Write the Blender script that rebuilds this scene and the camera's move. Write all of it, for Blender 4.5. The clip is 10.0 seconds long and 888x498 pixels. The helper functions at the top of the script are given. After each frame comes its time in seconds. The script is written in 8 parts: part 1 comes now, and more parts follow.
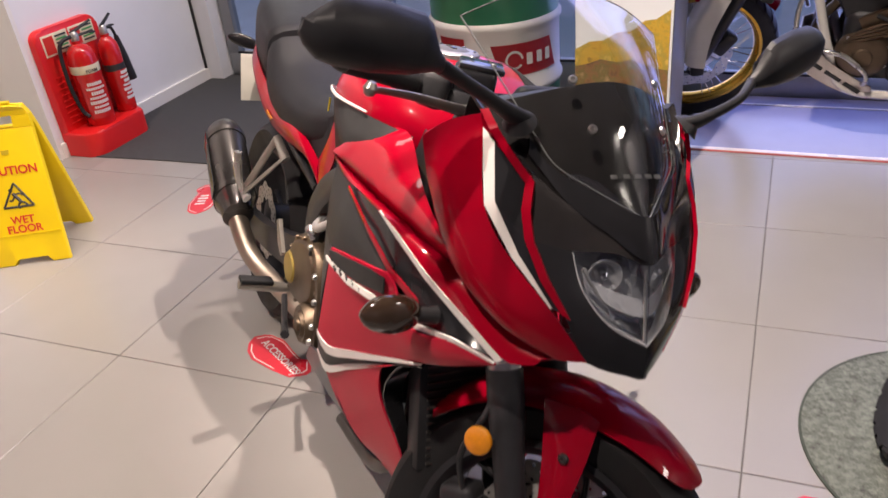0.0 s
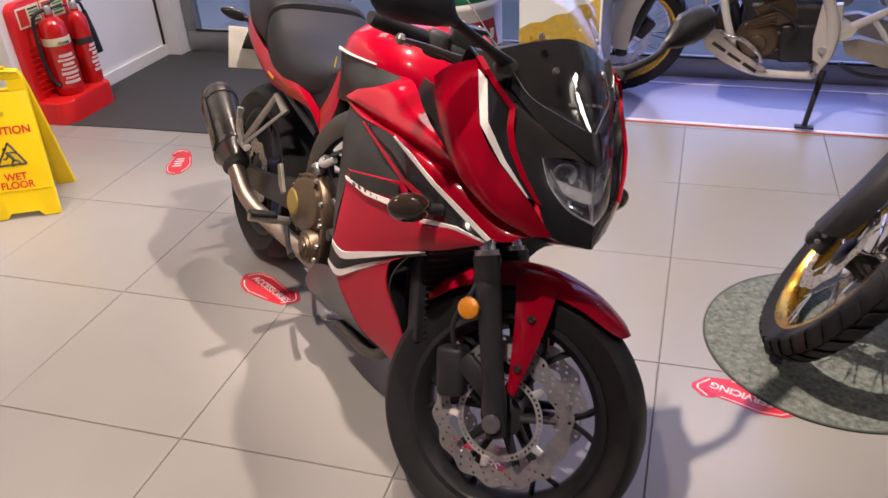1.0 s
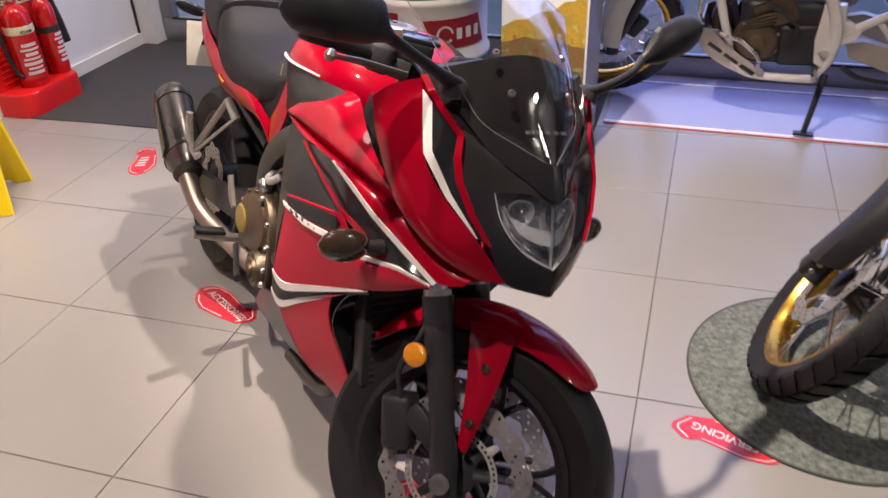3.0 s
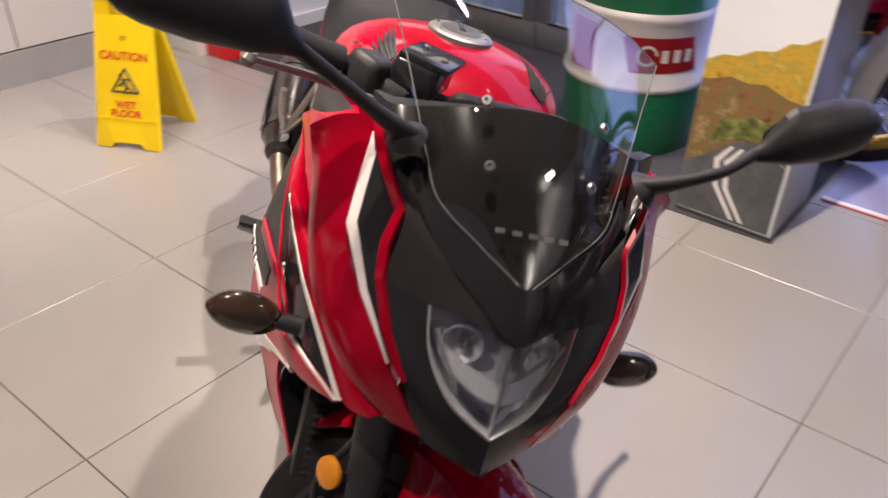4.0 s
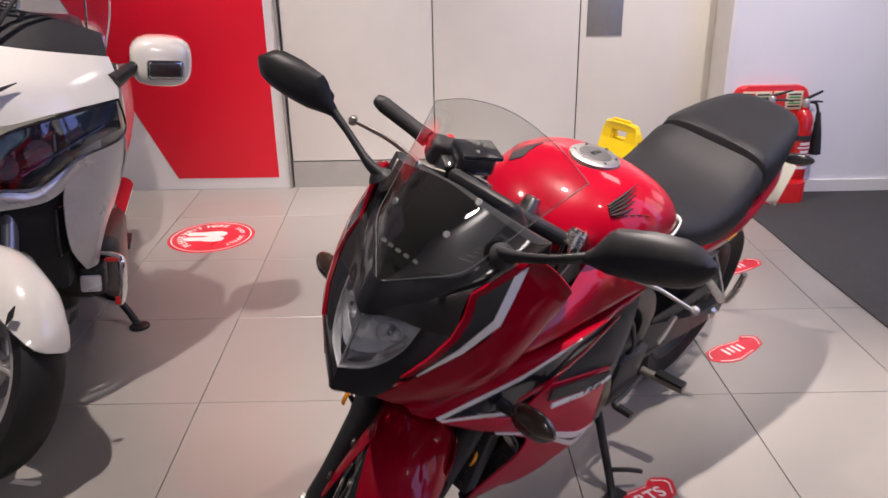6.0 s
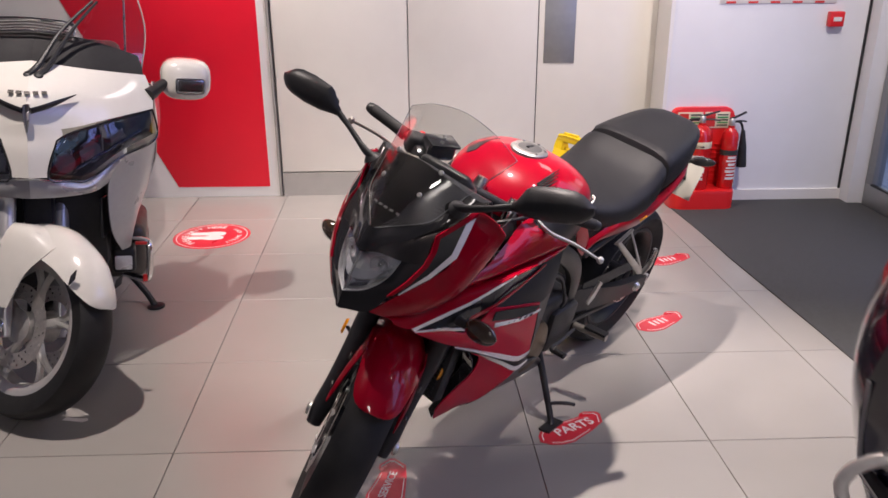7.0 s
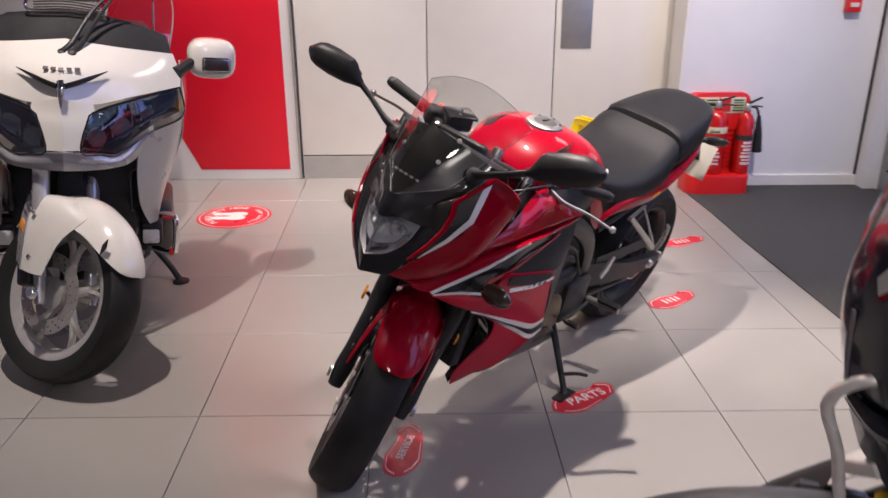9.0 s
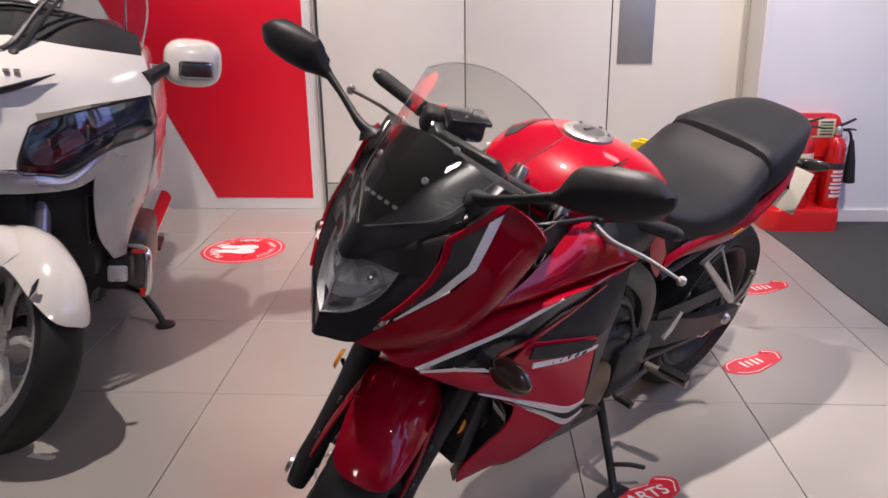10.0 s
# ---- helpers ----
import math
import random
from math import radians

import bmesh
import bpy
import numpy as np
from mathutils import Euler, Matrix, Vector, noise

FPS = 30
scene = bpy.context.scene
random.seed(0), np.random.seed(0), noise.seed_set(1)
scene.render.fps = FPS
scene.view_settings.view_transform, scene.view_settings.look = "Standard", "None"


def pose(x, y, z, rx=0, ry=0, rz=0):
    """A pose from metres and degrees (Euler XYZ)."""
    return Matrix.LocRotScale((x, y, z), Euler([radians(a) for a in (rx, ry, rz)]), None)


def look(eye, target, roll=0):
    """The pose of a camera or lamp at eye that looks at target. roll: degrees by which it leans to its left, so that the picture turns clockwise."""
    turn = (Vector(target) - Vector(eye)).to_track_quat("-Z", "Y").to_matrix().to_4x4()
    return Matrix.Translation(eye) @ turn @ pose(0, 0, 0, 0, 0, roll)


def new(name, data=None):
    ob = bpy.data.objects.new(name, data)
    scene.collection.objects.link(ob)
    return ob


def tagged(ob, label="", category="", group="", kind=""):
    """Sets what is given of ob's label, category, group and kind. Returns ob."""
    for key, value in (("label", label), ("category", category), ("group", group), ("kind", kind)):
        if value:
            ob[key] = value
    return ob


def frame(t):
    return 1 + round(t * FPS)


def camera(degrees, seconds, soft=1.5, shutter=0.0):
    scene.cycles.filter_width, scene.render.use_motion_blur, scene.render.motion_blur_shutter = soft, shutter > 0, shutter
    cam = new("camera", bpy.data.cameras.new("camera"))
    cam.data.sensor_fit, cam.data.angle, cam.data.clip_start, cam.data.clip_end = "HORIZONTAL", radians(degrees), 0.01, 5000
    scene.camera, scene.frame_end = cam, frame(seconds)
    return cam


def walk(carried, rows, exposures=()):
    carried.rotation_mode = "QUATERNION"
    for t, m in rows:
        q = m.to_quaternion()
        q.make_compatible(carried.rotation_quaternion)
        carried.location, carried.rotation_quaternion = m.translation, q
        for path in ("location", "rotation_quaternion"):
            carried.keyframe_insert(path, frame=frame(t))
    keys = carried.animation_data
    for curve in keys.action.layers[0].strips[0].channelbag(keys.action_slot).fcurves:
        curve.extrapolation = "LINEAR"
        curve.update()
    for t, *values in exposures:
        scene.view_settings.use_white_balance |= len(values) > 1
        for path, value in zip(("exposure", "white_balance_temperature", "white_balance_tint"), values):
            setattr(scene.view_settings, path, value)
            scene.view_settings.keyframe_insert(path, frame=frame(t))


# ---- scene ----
cam = camera(59.5, 10.0, shutter=0.4)
PATH = [
    (0, (0.007, 0.024, 1.467), (1.568, 0.754, 0.452), -6.2),
    (0.5, (-0.217, 0.035, 1.496), (1.374, 0.668, 0.461), -4.6),
    (1, (-0.452, -0.002, 1.556), (1.159, 0.547, 0.506), -3.3),
    (1.5, (-0.568, -0.025, 1.593), (1.047, 0.487, 0.53), -2.9),
    (2, (-0.551, -0.05, 1.594), (1.06, 0.447, 0.517), -2.9),
    (2.2, (-0.524, -0.055, 1.589), (1.084, 0.44, 0.509), -2.9),
    (3.3, (-0.065, -0.035, 1.506), (1.497, 0.588, 0.424), -1.9),
    (3.5, (0.036, -0.061, 1.48), (1.559, 0.65, 0.397), -1.2),
    (4, (0.358, -0.199, 1.441), (1.661, 0.854, 0.349), 1.6),
    (4.5, (0.667, -0.277, 1.427), (1.586, 1.132, 0.346), 2.7),
    (5, (0.892, -0.426, 1.432), (1.214, 1.319, 0.511), 2.2),
    (5.5, (1.028, -0.72, 1.461), (1.035, 1.111, 0.657), 0.8),
    (5.7, (1.046, -0.842, 1.472), (1.02, 0.997, 0.687), -1.0),
    (6.8, (1.073, -1.521, 1.545), (1.12, 0.349, 0.838), -0.1),
    (7, (1.062, -1.624, 1.554), (1.122, 0.248, 0.853), -0.3),
    (7.5, (0.99, -1.851, 1.554), (1.097, 0.019, 0.853), -0.6),
    (8, (0.965, -1.987, 1.557), (1.098, -0.124, 0.844), -0.9),
    (8.5, (0.96, -1.95, 1.547), (1.07, -0.089, 0.825), -0.6),
    (9, (1.056, -1.725, 1.518), (1.074, 0.141, 0.8), -0.3),
    (9.5, (1.187, -1.402, 1.494), (1.048, 0.467, 0.797), -0.3),
    (10, (1.179, -1.131, 1.337), (1.051, 0.761, 0.7), -0.9),
]
walk(cam, [(t, look(eye, target, roll)) for t, eye, target, roll in PATH], [(0, 0.0, 6850, 10), (3.5, 0.02, 6850, 10), (4.2, -0.06, 6850, 10), (5.0, -0.04, 6850, 10), (6.0, -0.03, 6480, 10), (10, -0.03, 6480, 10)])

# ---- light ----
world = bpy.data.worlds.new("dusk")
scene.world = world
world.use_nodes = True
wn, wl = world.node_tree.nodes, world.node_tree.links
sky = wn.new("ShaderNodeTexSky")
sky.sky_type = "NISHITA"
sky.sun_disc = False
sky.sun_elevation, sky.sun_rotation = radians(24), radians(60)
wl.new(sky.outputs[0], wn["Background"].inputs[0])
wn["Background"].inputs[1].default_value = 0.15


def spot(at, target, watts, cone=95, size=0.06, tint=(1.0, 0.93, 0.88), blend=0.6):
    data = bpy.data.lights.new("unseen_spot", "SPOT")
    data.energy, data.spot_size, data.spot_blend = watts, radians(cone), blend
    data.shadow_soft_size, data.color = size, tint
    lamp = new("unseen_spot_light", data)
    lamp.matrix_world = look(at, target)
    return lamp


def add_fill_panel(x, y, z, sx, sy, watts, tint):
    data = bpy.data.lights.new("fill_panel", "AREA")
    data.shape, data.size, data.size_y, data.energy, data.color = "RECTANGLE", sx, sy, watts, tint
    lamp = new("fill_panel_light", data)
    lamp.matrix_world = pose(x, y, z)
    return lamp


CEILING, NORTH_WALL = 3.4, 3.70
# spots 1, 2 and 4 follow the cast shadows; the others are added fill
SPOTS = (((2.17, 0.12), (1.15, 1.95, 0.0), 430, 45), ((-0.13, 0.64), (0.30, 1.70, 0.0), 360, 76), ((-0.45, 2.85), (-0.55, NORTH_WALL, 1.5), 225, 80), ((1.25, 0.72), (2.15, 0.15, 0.0), 650, 60), ((2.95, 1.25), (3.10, 2.5, 0.5), 240, 84), ((2.95, -0.30), (2.9, -0.2, 0.0), 45, 80), ((0.75, 2.85), (0.75, NORTH_WALL, 1.2), 165, 84), ((1.95, 2.85), (1.95, NORTH_WALL, 1.2), 155, 84))
for (lx, ly), aim, watts, cone in SPOTS:
    spot((lx, ly, CEILING - 0.16), aim, watts, cone, 0.03, (1.0, 0.86, 0.80), 0.7)
# two unseen fill panels, added to lift the darker parts of the room
for px, py, watts in ((2.9, 2.3, 10), (1.4, -3.4, 38)):
    add_fill_panel(px, py, CEILING - 0.03, 0.58, 0.58, watts, (1.0, 0.90, 0.87))
window_light = bpy.data.lights.new("window_daylight", "AREA")
window_light.shape, window_light.size, window_light.size_y = "RECTANGLE", 2.6, 5.2
window_light.energy, window_light.color = 120, (0.44, 0.46, 1.0)
new("window_daylight", window_light).matrix_world = look((4.18, 0.2, 1.5), (0.0, 0.2, 0.9))
scene.view_settings.exposure = 0.0


# ---- materials ----
def node_mat(name):
    m = bpy.data.materials.new(name)
    m.use_nodes = True
    nt = m.node_tree
    return m, nt.nodes, nt.links, nt.nodes["Principled BSDF"]


def mat(name, color, rough=0.5, metal=0.0, vary=0.12, scale=18.0, bump=0.0, bump_scale=120.0, coat=0.0, stain=0.0, random=0.0, spec=0.5, fixed=False):
    """A painted, moulded or metal surface: colour mottled at two scales, uneven gloss and a fine relief."""
    m, n, l, b = node_mat(name)
    co = n.new("ShaderNodeTexCoord")
    where = n.new("ShaderNodeNewGeometry").outputs["Position"] if fixed else co.outputs["Object"]
    big, fine = n.new("ShaderNodeTexNoise"), n.new("ShaderNodeTexNoise")
    big.inputs["Scale"].default_value, big.inputs["Detail"].default_value = scale * 0.15, 4
    fine.inputs["Scale"].default_value, fine.inputs["Detail"].default_value = scale, 5
    mixer = n.new("ShaderNodeMix")
    mixer.data_type, mixer.blend_type = "RGBA", "MULTIPLY"
    ramp = n.new("ShaderNodeMapRange")
    add = n.new("ShaderNodeMath")
    for tex in (big, fine):
        l.new(where, tex.inputs["Vector"])
    l.new(big.outputs[0], add.inputs[0])
    l.new(fine.outputs[0], add.inputs[1])
    ramp.inputs["From Min"].default_value, ramp.inputs["From Max"].default_value = 0.6, 1.4
    ramp.inputs["To Min"].default_value, ramp.inputs["To Max"].default_value = 1 - vary, 1 + vary * 0.5
    l.new(add.outputs[0], ramp.inputs["Value"])
    mixer.inputs["Factor"].default_value = 1.0
    mixer.inputs[6].default_value = (*color, 1)
    grey = n.new("ShaderNodeCombineColor")
    source = ramp.outputs[0]
    if random:
        info, mr, mul = n.new("ShaderNodeObjectInfo"), n.new("ShaderNodeMapRange"), n.new("ShaderNodeMath")
        mr.inputs["To Min"].default_value, mr.inputs["To Max"].default_value = 1 - random, 1 + random
        mul.operation = "MULTIPLY"
        l.new(info.outputs["Random"], mr.inputs["Value"])
        l.new(mr.outputs[0], mul.inputs[0])
        l.new(source, mul.inputs[1])
        source = mul.outputs[0]
    for k in range(3):
        l.new(source, grey.inputs[k])
    l.new(grey.outputs[0], mixer.inputs[7])
    l.new(mixer.outputs[2], b.inputs["Base Color"])
    gloss = n.new("ShaderNodeMapRange")
    gloss.inputs["From Min"].default_value, gloss.inputs["From Max"].default_value = 0.3, 0.7
    gloss.inputs["To Min"].default_value, gloss.inputs["To Max"].default_value = max(0.02, rough * (0.85 - stain)), min(1.0, rough * (1.15 + stain))
    l.new(big.outputs[0], gloss.inputs["Value"])
    if fixed:
        b.inputs["Roughness"].default_value = rough
    else:
        l.new(gloss.outputs[0], b.inputs["Roughness"])
    b.inputs["Metallic"].default_value = metal
    b.inputs["Coat Weight"].default_value = coat
    b.inputs["Coat Roughness"].default_value = 0.04
    b.inputs["Specular IOR Level"].default_value = spec
    if bump:
        relief, bm_ = n.new("ShaderNodeTexNoise"), n.new("ShaderNodeBump")
        relief.inputs["Scale"].default_value, relief.inputs["Detail"].default_value = bump_scale, 3
        l.new(co.outputs["Object"], relief.inputs["Vector"])
        bm_.inputs["Strength"].default_value, bm_.inputs["Distance"].default_value = bump, 0.002
        l.new(relief.outputs[0], bm_.inputs["Height"])
        l.new(bm_.outputs[0], b.inputs["Normal"])
    return m


def clear_mat(name, color, rough=0.02, see=0.9):
    """Thin clear plastic: mostly see-through, with a sharp reflection that grows at a slant."""
    m, n, l, b = node_mat(name)
    b.inputs["Base Color"].default_value = (*color, 1)
    b.inputs["Roughness"].default_value = rough
    through_, mixer, slant, power, curve_, lift_ = (n.new("ShaderNode" + k) for k in ("BsdfTransparent", "MixShader", "LayerWeight", "BsdfGlossy", "Math", "Math"))
    through_.inputs["Color"].default_value = tuple(see * c for c in color) + (1,)
    power.inputs["Roughness"].default_value = rough
    slant.inputs["Blend"].default_value = 0.5
    curve_.operation, lift_.operation = "POWER", "MULTIPLY_ADD"
    curve_.inputs[1].default_value = 4.0
    lift_.inputs[1].default_value, lift_.inputs[2].default_value = 0.5, 0.075
    l.new(slant.outputs["Facing"], curve_.inputs[0])
    l.new(curve_.outputs[0], lift_.inputs[0])
    l.new(lift_.outputs[0], mixer.inputs[0])
    l.new(through_.outputs[0], mixer.inputs[1])
    l.new(power.outputs[0], mixer.inputs[2])
    l.new(mixer.outputs[0], n["Material Output"].inputs["Surface"])
    return m


RED = mat("red_lacquer", (0.28, 0.0005, 0.012), 0.30, 0.0, 0.08, 30, coat=0.55, spec=0.05)
# paler red: light bounced off the floor is mixed into the colour
RED_FLOOR_LIT = mat("red_satin_floor_lit", (0.50, 0.012, 0.040), 0.42, 0.0, 0.1, 14, coat=0.3, spec=0.05)
WHITE_DECAL = mat("white_decal", (0.78, 0.76, 0.72), 0.3, 0, 0.06)
GUN = mat("gunmetal_lacquer", (0.030, 0.030, 0.030), 0.40, 0.0, 0.15, 60, coat=0.0, spec=0.08)
BLACK = mat("black_gloss_plastic", (0.018, 0.018, 0.020), 0.14, 0, 0.2, 20, coat=0.1, spec=0.4)
BLACK_SATIN = mat("black_moulded_plastic", (0.024, 0.024, 0.026), 0.42, 0, 0.25, 40, bump=0.15, bump_scale=600, spec=0.25)
GUARD_BLACK = mat("satin_black_mudguard", (0.045, 0.045, 0.048), 0.32, 0, 0.2, 30)
RUBBER = mat("tyre_rubber", (0.013, 0.013, 0.014), 0.66, 0, 0.35, 25, bump=0.3, bump_scale=300, stain=0.2, spec=0.35)
SEAT = mat("black_grained_vinyl", (0.011, 0.011, 0.013), 0.48, 0, 0.25, 12, bump=0.4, bump_scale=700, spec=0.2)
STEEL = mat("brushed_steel", (0.55, 0.54, 0.52), 0.28, 1.0, 0.18, 60)
DARK_STEEL = mat("dark_exhaust_steel", (0.085, 0.078, 0.074), 0.36, 0.7, 0.3, 18, stain=0.3)
CHROME = mat("chrome", (0.75, 0.75, 0.75), 0.08, 1.0, 0.08)
# unseen ceiling and walls: greys set for the fill and reflections they give
CEILING_GREY = mat("unseen_ceiling_grey", (0.14, 0.14, 0.145), 0.8, 0, 0.15, 4)
WALL_GREY = mat("unseen_wall_grey", (0.55, 0.54, 0.53), 0.7, 0, 0.1, 4)
ALLOY = mat("cast_alloy", (0.54, 0.53, 0.51), 0.40, 0.65, 0.25, 40, bump=0.25, bump_scale=250)
BRONZE = mat("bronze_engine_cover", (0.15, 0.11, 0.075), 0.40, 0.85, 0.3, 22, bump=0.3, bump_scale=300)
DARK_ALLOY = mat("black_cast_alloy", (0.026, 0.026, 0.029), 0.42, 0.15, 0.3, 40, bump=0.3, bump_scale=260, spec=0.3)
RING_STEEL = mat("bright_ring_steel", (0.74, 0.73, 0.71), 0.35, 0.5, 0.15, 60)
DISC = mat("brake_disc_steel", (0.66, 0.64, 0.62), 0.34, 0.6, 0.25, 90, bump=0.15, bump_scale=400)
AMBER = mat("amber_reflector", (0.72, 0.26, 0.01), 0.18, 0, 0.25, 90, bump=0.8, bump_scale=260, coat=0.6)
SMOKE_LENS = mat("smoked_amber_lens", (0.045, 0.028, 0.018), 0.10, 0, 0.3, 40, coat=0.6)
HEAT_STEEL = mat("heat_tinted_steel", (0.33, 0.28, 0.23), 0.42, 0.8, 0.3, 14)
BRIGHT_ALLOY = mat("polished_wheel_alloy", (0.66, 0.65, 0.63), 0.32, 0.6, 0.15, 30)
BAR_STEEL = mat("brushed_bar_steel", (0.80, 0.77, 0.73), 0.28, 0.25, 0.2, 50)
LAMP_BOWL = mat("lamp_reflector", (0.78, 0.78, 0.80), 0.28, 0.35, 0.15, 40, bump=0.4, bump_scale=60)
COWL_BLACK = mat("black_cowl_plastic", (0.024, 0.022, 0.022), 0.14, 0, 0.2, 30, spec=0.5)
CLEAR = clear_mat("clear_polycarbonate", (0.97, 0.98, 0.97), 0.006, 0.96)
LENS = clear_mat("headlight_glass", (0.92, 0.94, 0.96), 0.02, 0.9)
EDGE = mat("screen_edge", (0.20, 0.21, 0.21), 0.15, 0, 0.05)
# alloy with a darker colour, for the dimmer right-hand parts and the footpegs
DIMMED_ALLOY = mat("dimmed_alloy", (0.30, 0.28, 0.25), 0.36, 0.7, 0.2, 40)
GREY_MARK = mat("grey_print", (0.09, 0.09, 0.09), 0.4, 0, 0.05)
YELLOW = mat("yellow_sign_plastic", (0.86, 0.62, 0.008), 0.38, 0, 0.10, 9, bump=0.1, bump_scale=200)
SIGN_RED = mat("sign_red_print", (0.62, 0.03, 0.02), 0.5, 0, 0.1)
SIGN_BLACK = mat("sign_black_print", (0.03, 0.03, 0.03), 0.5, 0, 0.1)
WALL = mat("white_wall_paint", (0.78, 0.77, 0.75), 0.6, 0, 0.05, 5, bump=0.12, bump_scale=180)
WALL_COOL = mat("white_wall_paint_cool", (0.76, 0.77, 0.80), 0.6, 0, 0.05, 5, bump=0.12, bump_scale=180)
DOOR_WHITE = mat("white_door_laminate", (0.78, 0.76, 0.70), 0.42, 0, 0.04, 6)
SKIRT_GREY = mat("grey_skirting_laminate", (0.40, 0.39, 0.37), 0.35, 0.2, 0.12, 8)
PANEL_RED = mat("red_wall_board", (0.80, 0.005, 0.028), 0.45, 0, 0.05, 5)
FRAME_ALU = mat("grey_aluminium_frame", (0.34, 0.35, 0.36), 0.42, 0.6, 0.1, 20)
MATTING = mat("entrance_matting", (0.060, 0.061, 0.065), 0.95, 0, 0.5, 260, bump=1.0, bump_scale=500)
FIRE_RED = mat("fire_point_red_plastic", (0.70, 0.016, 0.018), 0.35, 0, 0.1, 9)
CYL_RED = mat("extinguisher_red_paint", (0.55, 0.010, 0.012), 0.2, 0, 0.08, 9, coat=0.5)
CREAM = mat("cream_label", (0.75, 0.68, 0.48), 0.45, 0, 0.08)
LABEL_WHITE = mat("white_label", (0.72, 0.70, 0.68), 0.45, 0, 0.1)
SAFETY_GREEN = mat("safety_green_print", (0.05, 0.35, 0.10), 0.45, 0, 0.1)
DRUM_GREEN = mat("green_drum_paint", (0.012, 0.20, 0.085), 0.35, 0.1, 0.18, 8, coat=0.2, stain=0.15)
DRUM_WHITE = mat("white_drum_paint", (0.70, 0.69, 0.66), 0.4, 0, 0.12, 8)
DRUM_RED = mat("red_drum_paint", (0.55, 0.02, 0.03), 0.4, 0, 0.1)
STICKER = mat("red_floor_sticker", (0.62, 0.03, 0.05), 0.35, 0, 0.15, 30, stain=0.2)
STICKER_WHITE = mat("white_floor_print", (0.78, 0.74, 0.72), 0.4, 0, 0.12, 30)
PEARL = mat("pearl_white_lacquer", (0.60, 0.585, 0.545), 0.2, 0, 0.05, 20, coat=1.0)
PEARL_GREY = mat("silver_grey_lacquer", (0.36, 0.36, 0.37), 0.3, 0.4, 0.08, 60, coat=0.5)
GOLD = mat("gold_anodised_rim", (0.66, 0.38, 0.06), 0.25, 1.0, 0.12, 30)
CARPET = mat("grey_green_carpet", (0.20, 0.225, 0.195), 0.95, 0, 0.95, 420, bump=1.0, bump_scale=500)
NAVY = mat("dark_blue_lacquer", (0.010, 0.012, 0.030), 0.18, 0, 0.15, 20, coat=0.8)
FRAME_OLIVE = mat("olive_grey_frame_paint", (0.027, 0.026, 0.024), 0.42, 0.1, 0.2, 30, bump=0.2, bump_scale=260)
EXHAUST_SILVER = mat("silver_exhaust", (0.50, 0.49, 0.47), 0.3, 1.0, 0.15, 40)


# ---- shaping helpers ----
def emit(name, bm, material, parent=None, smooth=40):
    """Links a bmesh as one mesh object and frees it."""
    bmesh.ops.recalc_face_normals(bm, faces=bm.faces)
    me = bpy.data.meshes.new(name)
    bm.to_mesh(me)
    bm.free()
    if smooth:
        me.shade_smooth()
        me.set_sharp_from_angle(angle=radians(smooth))
    me.materials.append(material)
    ob = new(name, me)
    if parent:
        ob.parent = parent
    return ob


def part(name, bm, material, parent, label="", smooth=40):
    ob = emit(name, bm, material, parent, smooth)
    if label:
        ob["label"] = label
    return ob


def thing(name, m, label, category, group="", kind=""):
    ob = new(name)
    ob.empty_display_size = 0.05
    ob.matrix_world = m
    return tagged(ob, label, category, group, kind)


def add_box(bm, m, sx, sy, sz, bevel=0.0, seg=2):
    got = bmesh.ops.create_cube(bm, size=1, matrix=m @ Matrix.Diagonal((sx, sy, sz, 1)))
    if bevel:
        edges = list({e for v in got["verts"] for e in v.link_edges})
        bmesh.ops.bevel(bm, geom=edges, offset=bevel, segments=seg, affect="EDGES", profile=0.5)
    return bm


def box(sx, sy, sz, m=None, bevel=0.0, seg=2):
    return add_box(bmesh.new(), m or Matrix(), sx, sy, sz, bevel, seg)


def add_lathe(bm, profile, m=None, seg=32, closed=False):
    """Turns (radius, height) pairs round z."""
    m = m or Matrix()
    rings = []
    for r, z in profile:
        rings.append([bm.verts.new(m @ Vector((r * math.cos(2 * math.pi * k / seg), r * math.sin(2 * math.pi * k / seg), z))) for k in range(seg)])
    pairs = list(zip(rings, rings[1:]))
    if closed:
        pairs.append((rings[-1], rings[0]))
    for a, b in pairs:
        for k in range(seg):
            bm.faces.new((a[k], a[(k + 1) % seg], b[(k + 1) % seg], b[k]))
    if not closed:
        for ring in (rings[0], rings[-1]):
            bm.faces.new(ring)
    return bm


def lathe(profile, m=None, seg=32, closed=False):
    return add_lathe(bmesh.new(), profile, m, seg, closed)


def spline(points, n):
    """n points at even steps along a smooth curve through the given ones."""
    p = [Vector(q) for q in points]
    if len(p) == 2:
        return [p[0].lerp(p[1], k / (n - 1)) for k in range(n)]
    fine = []
    for i in range(len(p) - 1):
        a, b, c, d = p[max(i - 1, 0)], p[i], p[i + 1], p[min(i + 2, len(p) - 1)]
        for k in range(12):
            t = k / 12
            fine.append(0.5 * (2 * b + (c - a) * t + (2 * a - 5 * b + 4 * c - d) * t * t + (3 * b - a - 3 * c + d) * t * t * t))
    fine.append(p[-1])
    run = [0.0]
    for a, b in zip(fine, fine[1:]):
        run.append(run[-1] + (b - a).length)
    out, j = [], 0
    for k in range(n):
        want = run[-1] * k / (n - 1)
        while j < len(run) - 2 and run[j + 1] < want:
            j += 1
        span = run[j + 1] - run[j]
        out.append(fine[j].lerp(fine[j + 1], (want - run[j]) / span if span > 1e-9 else 0))
    return out


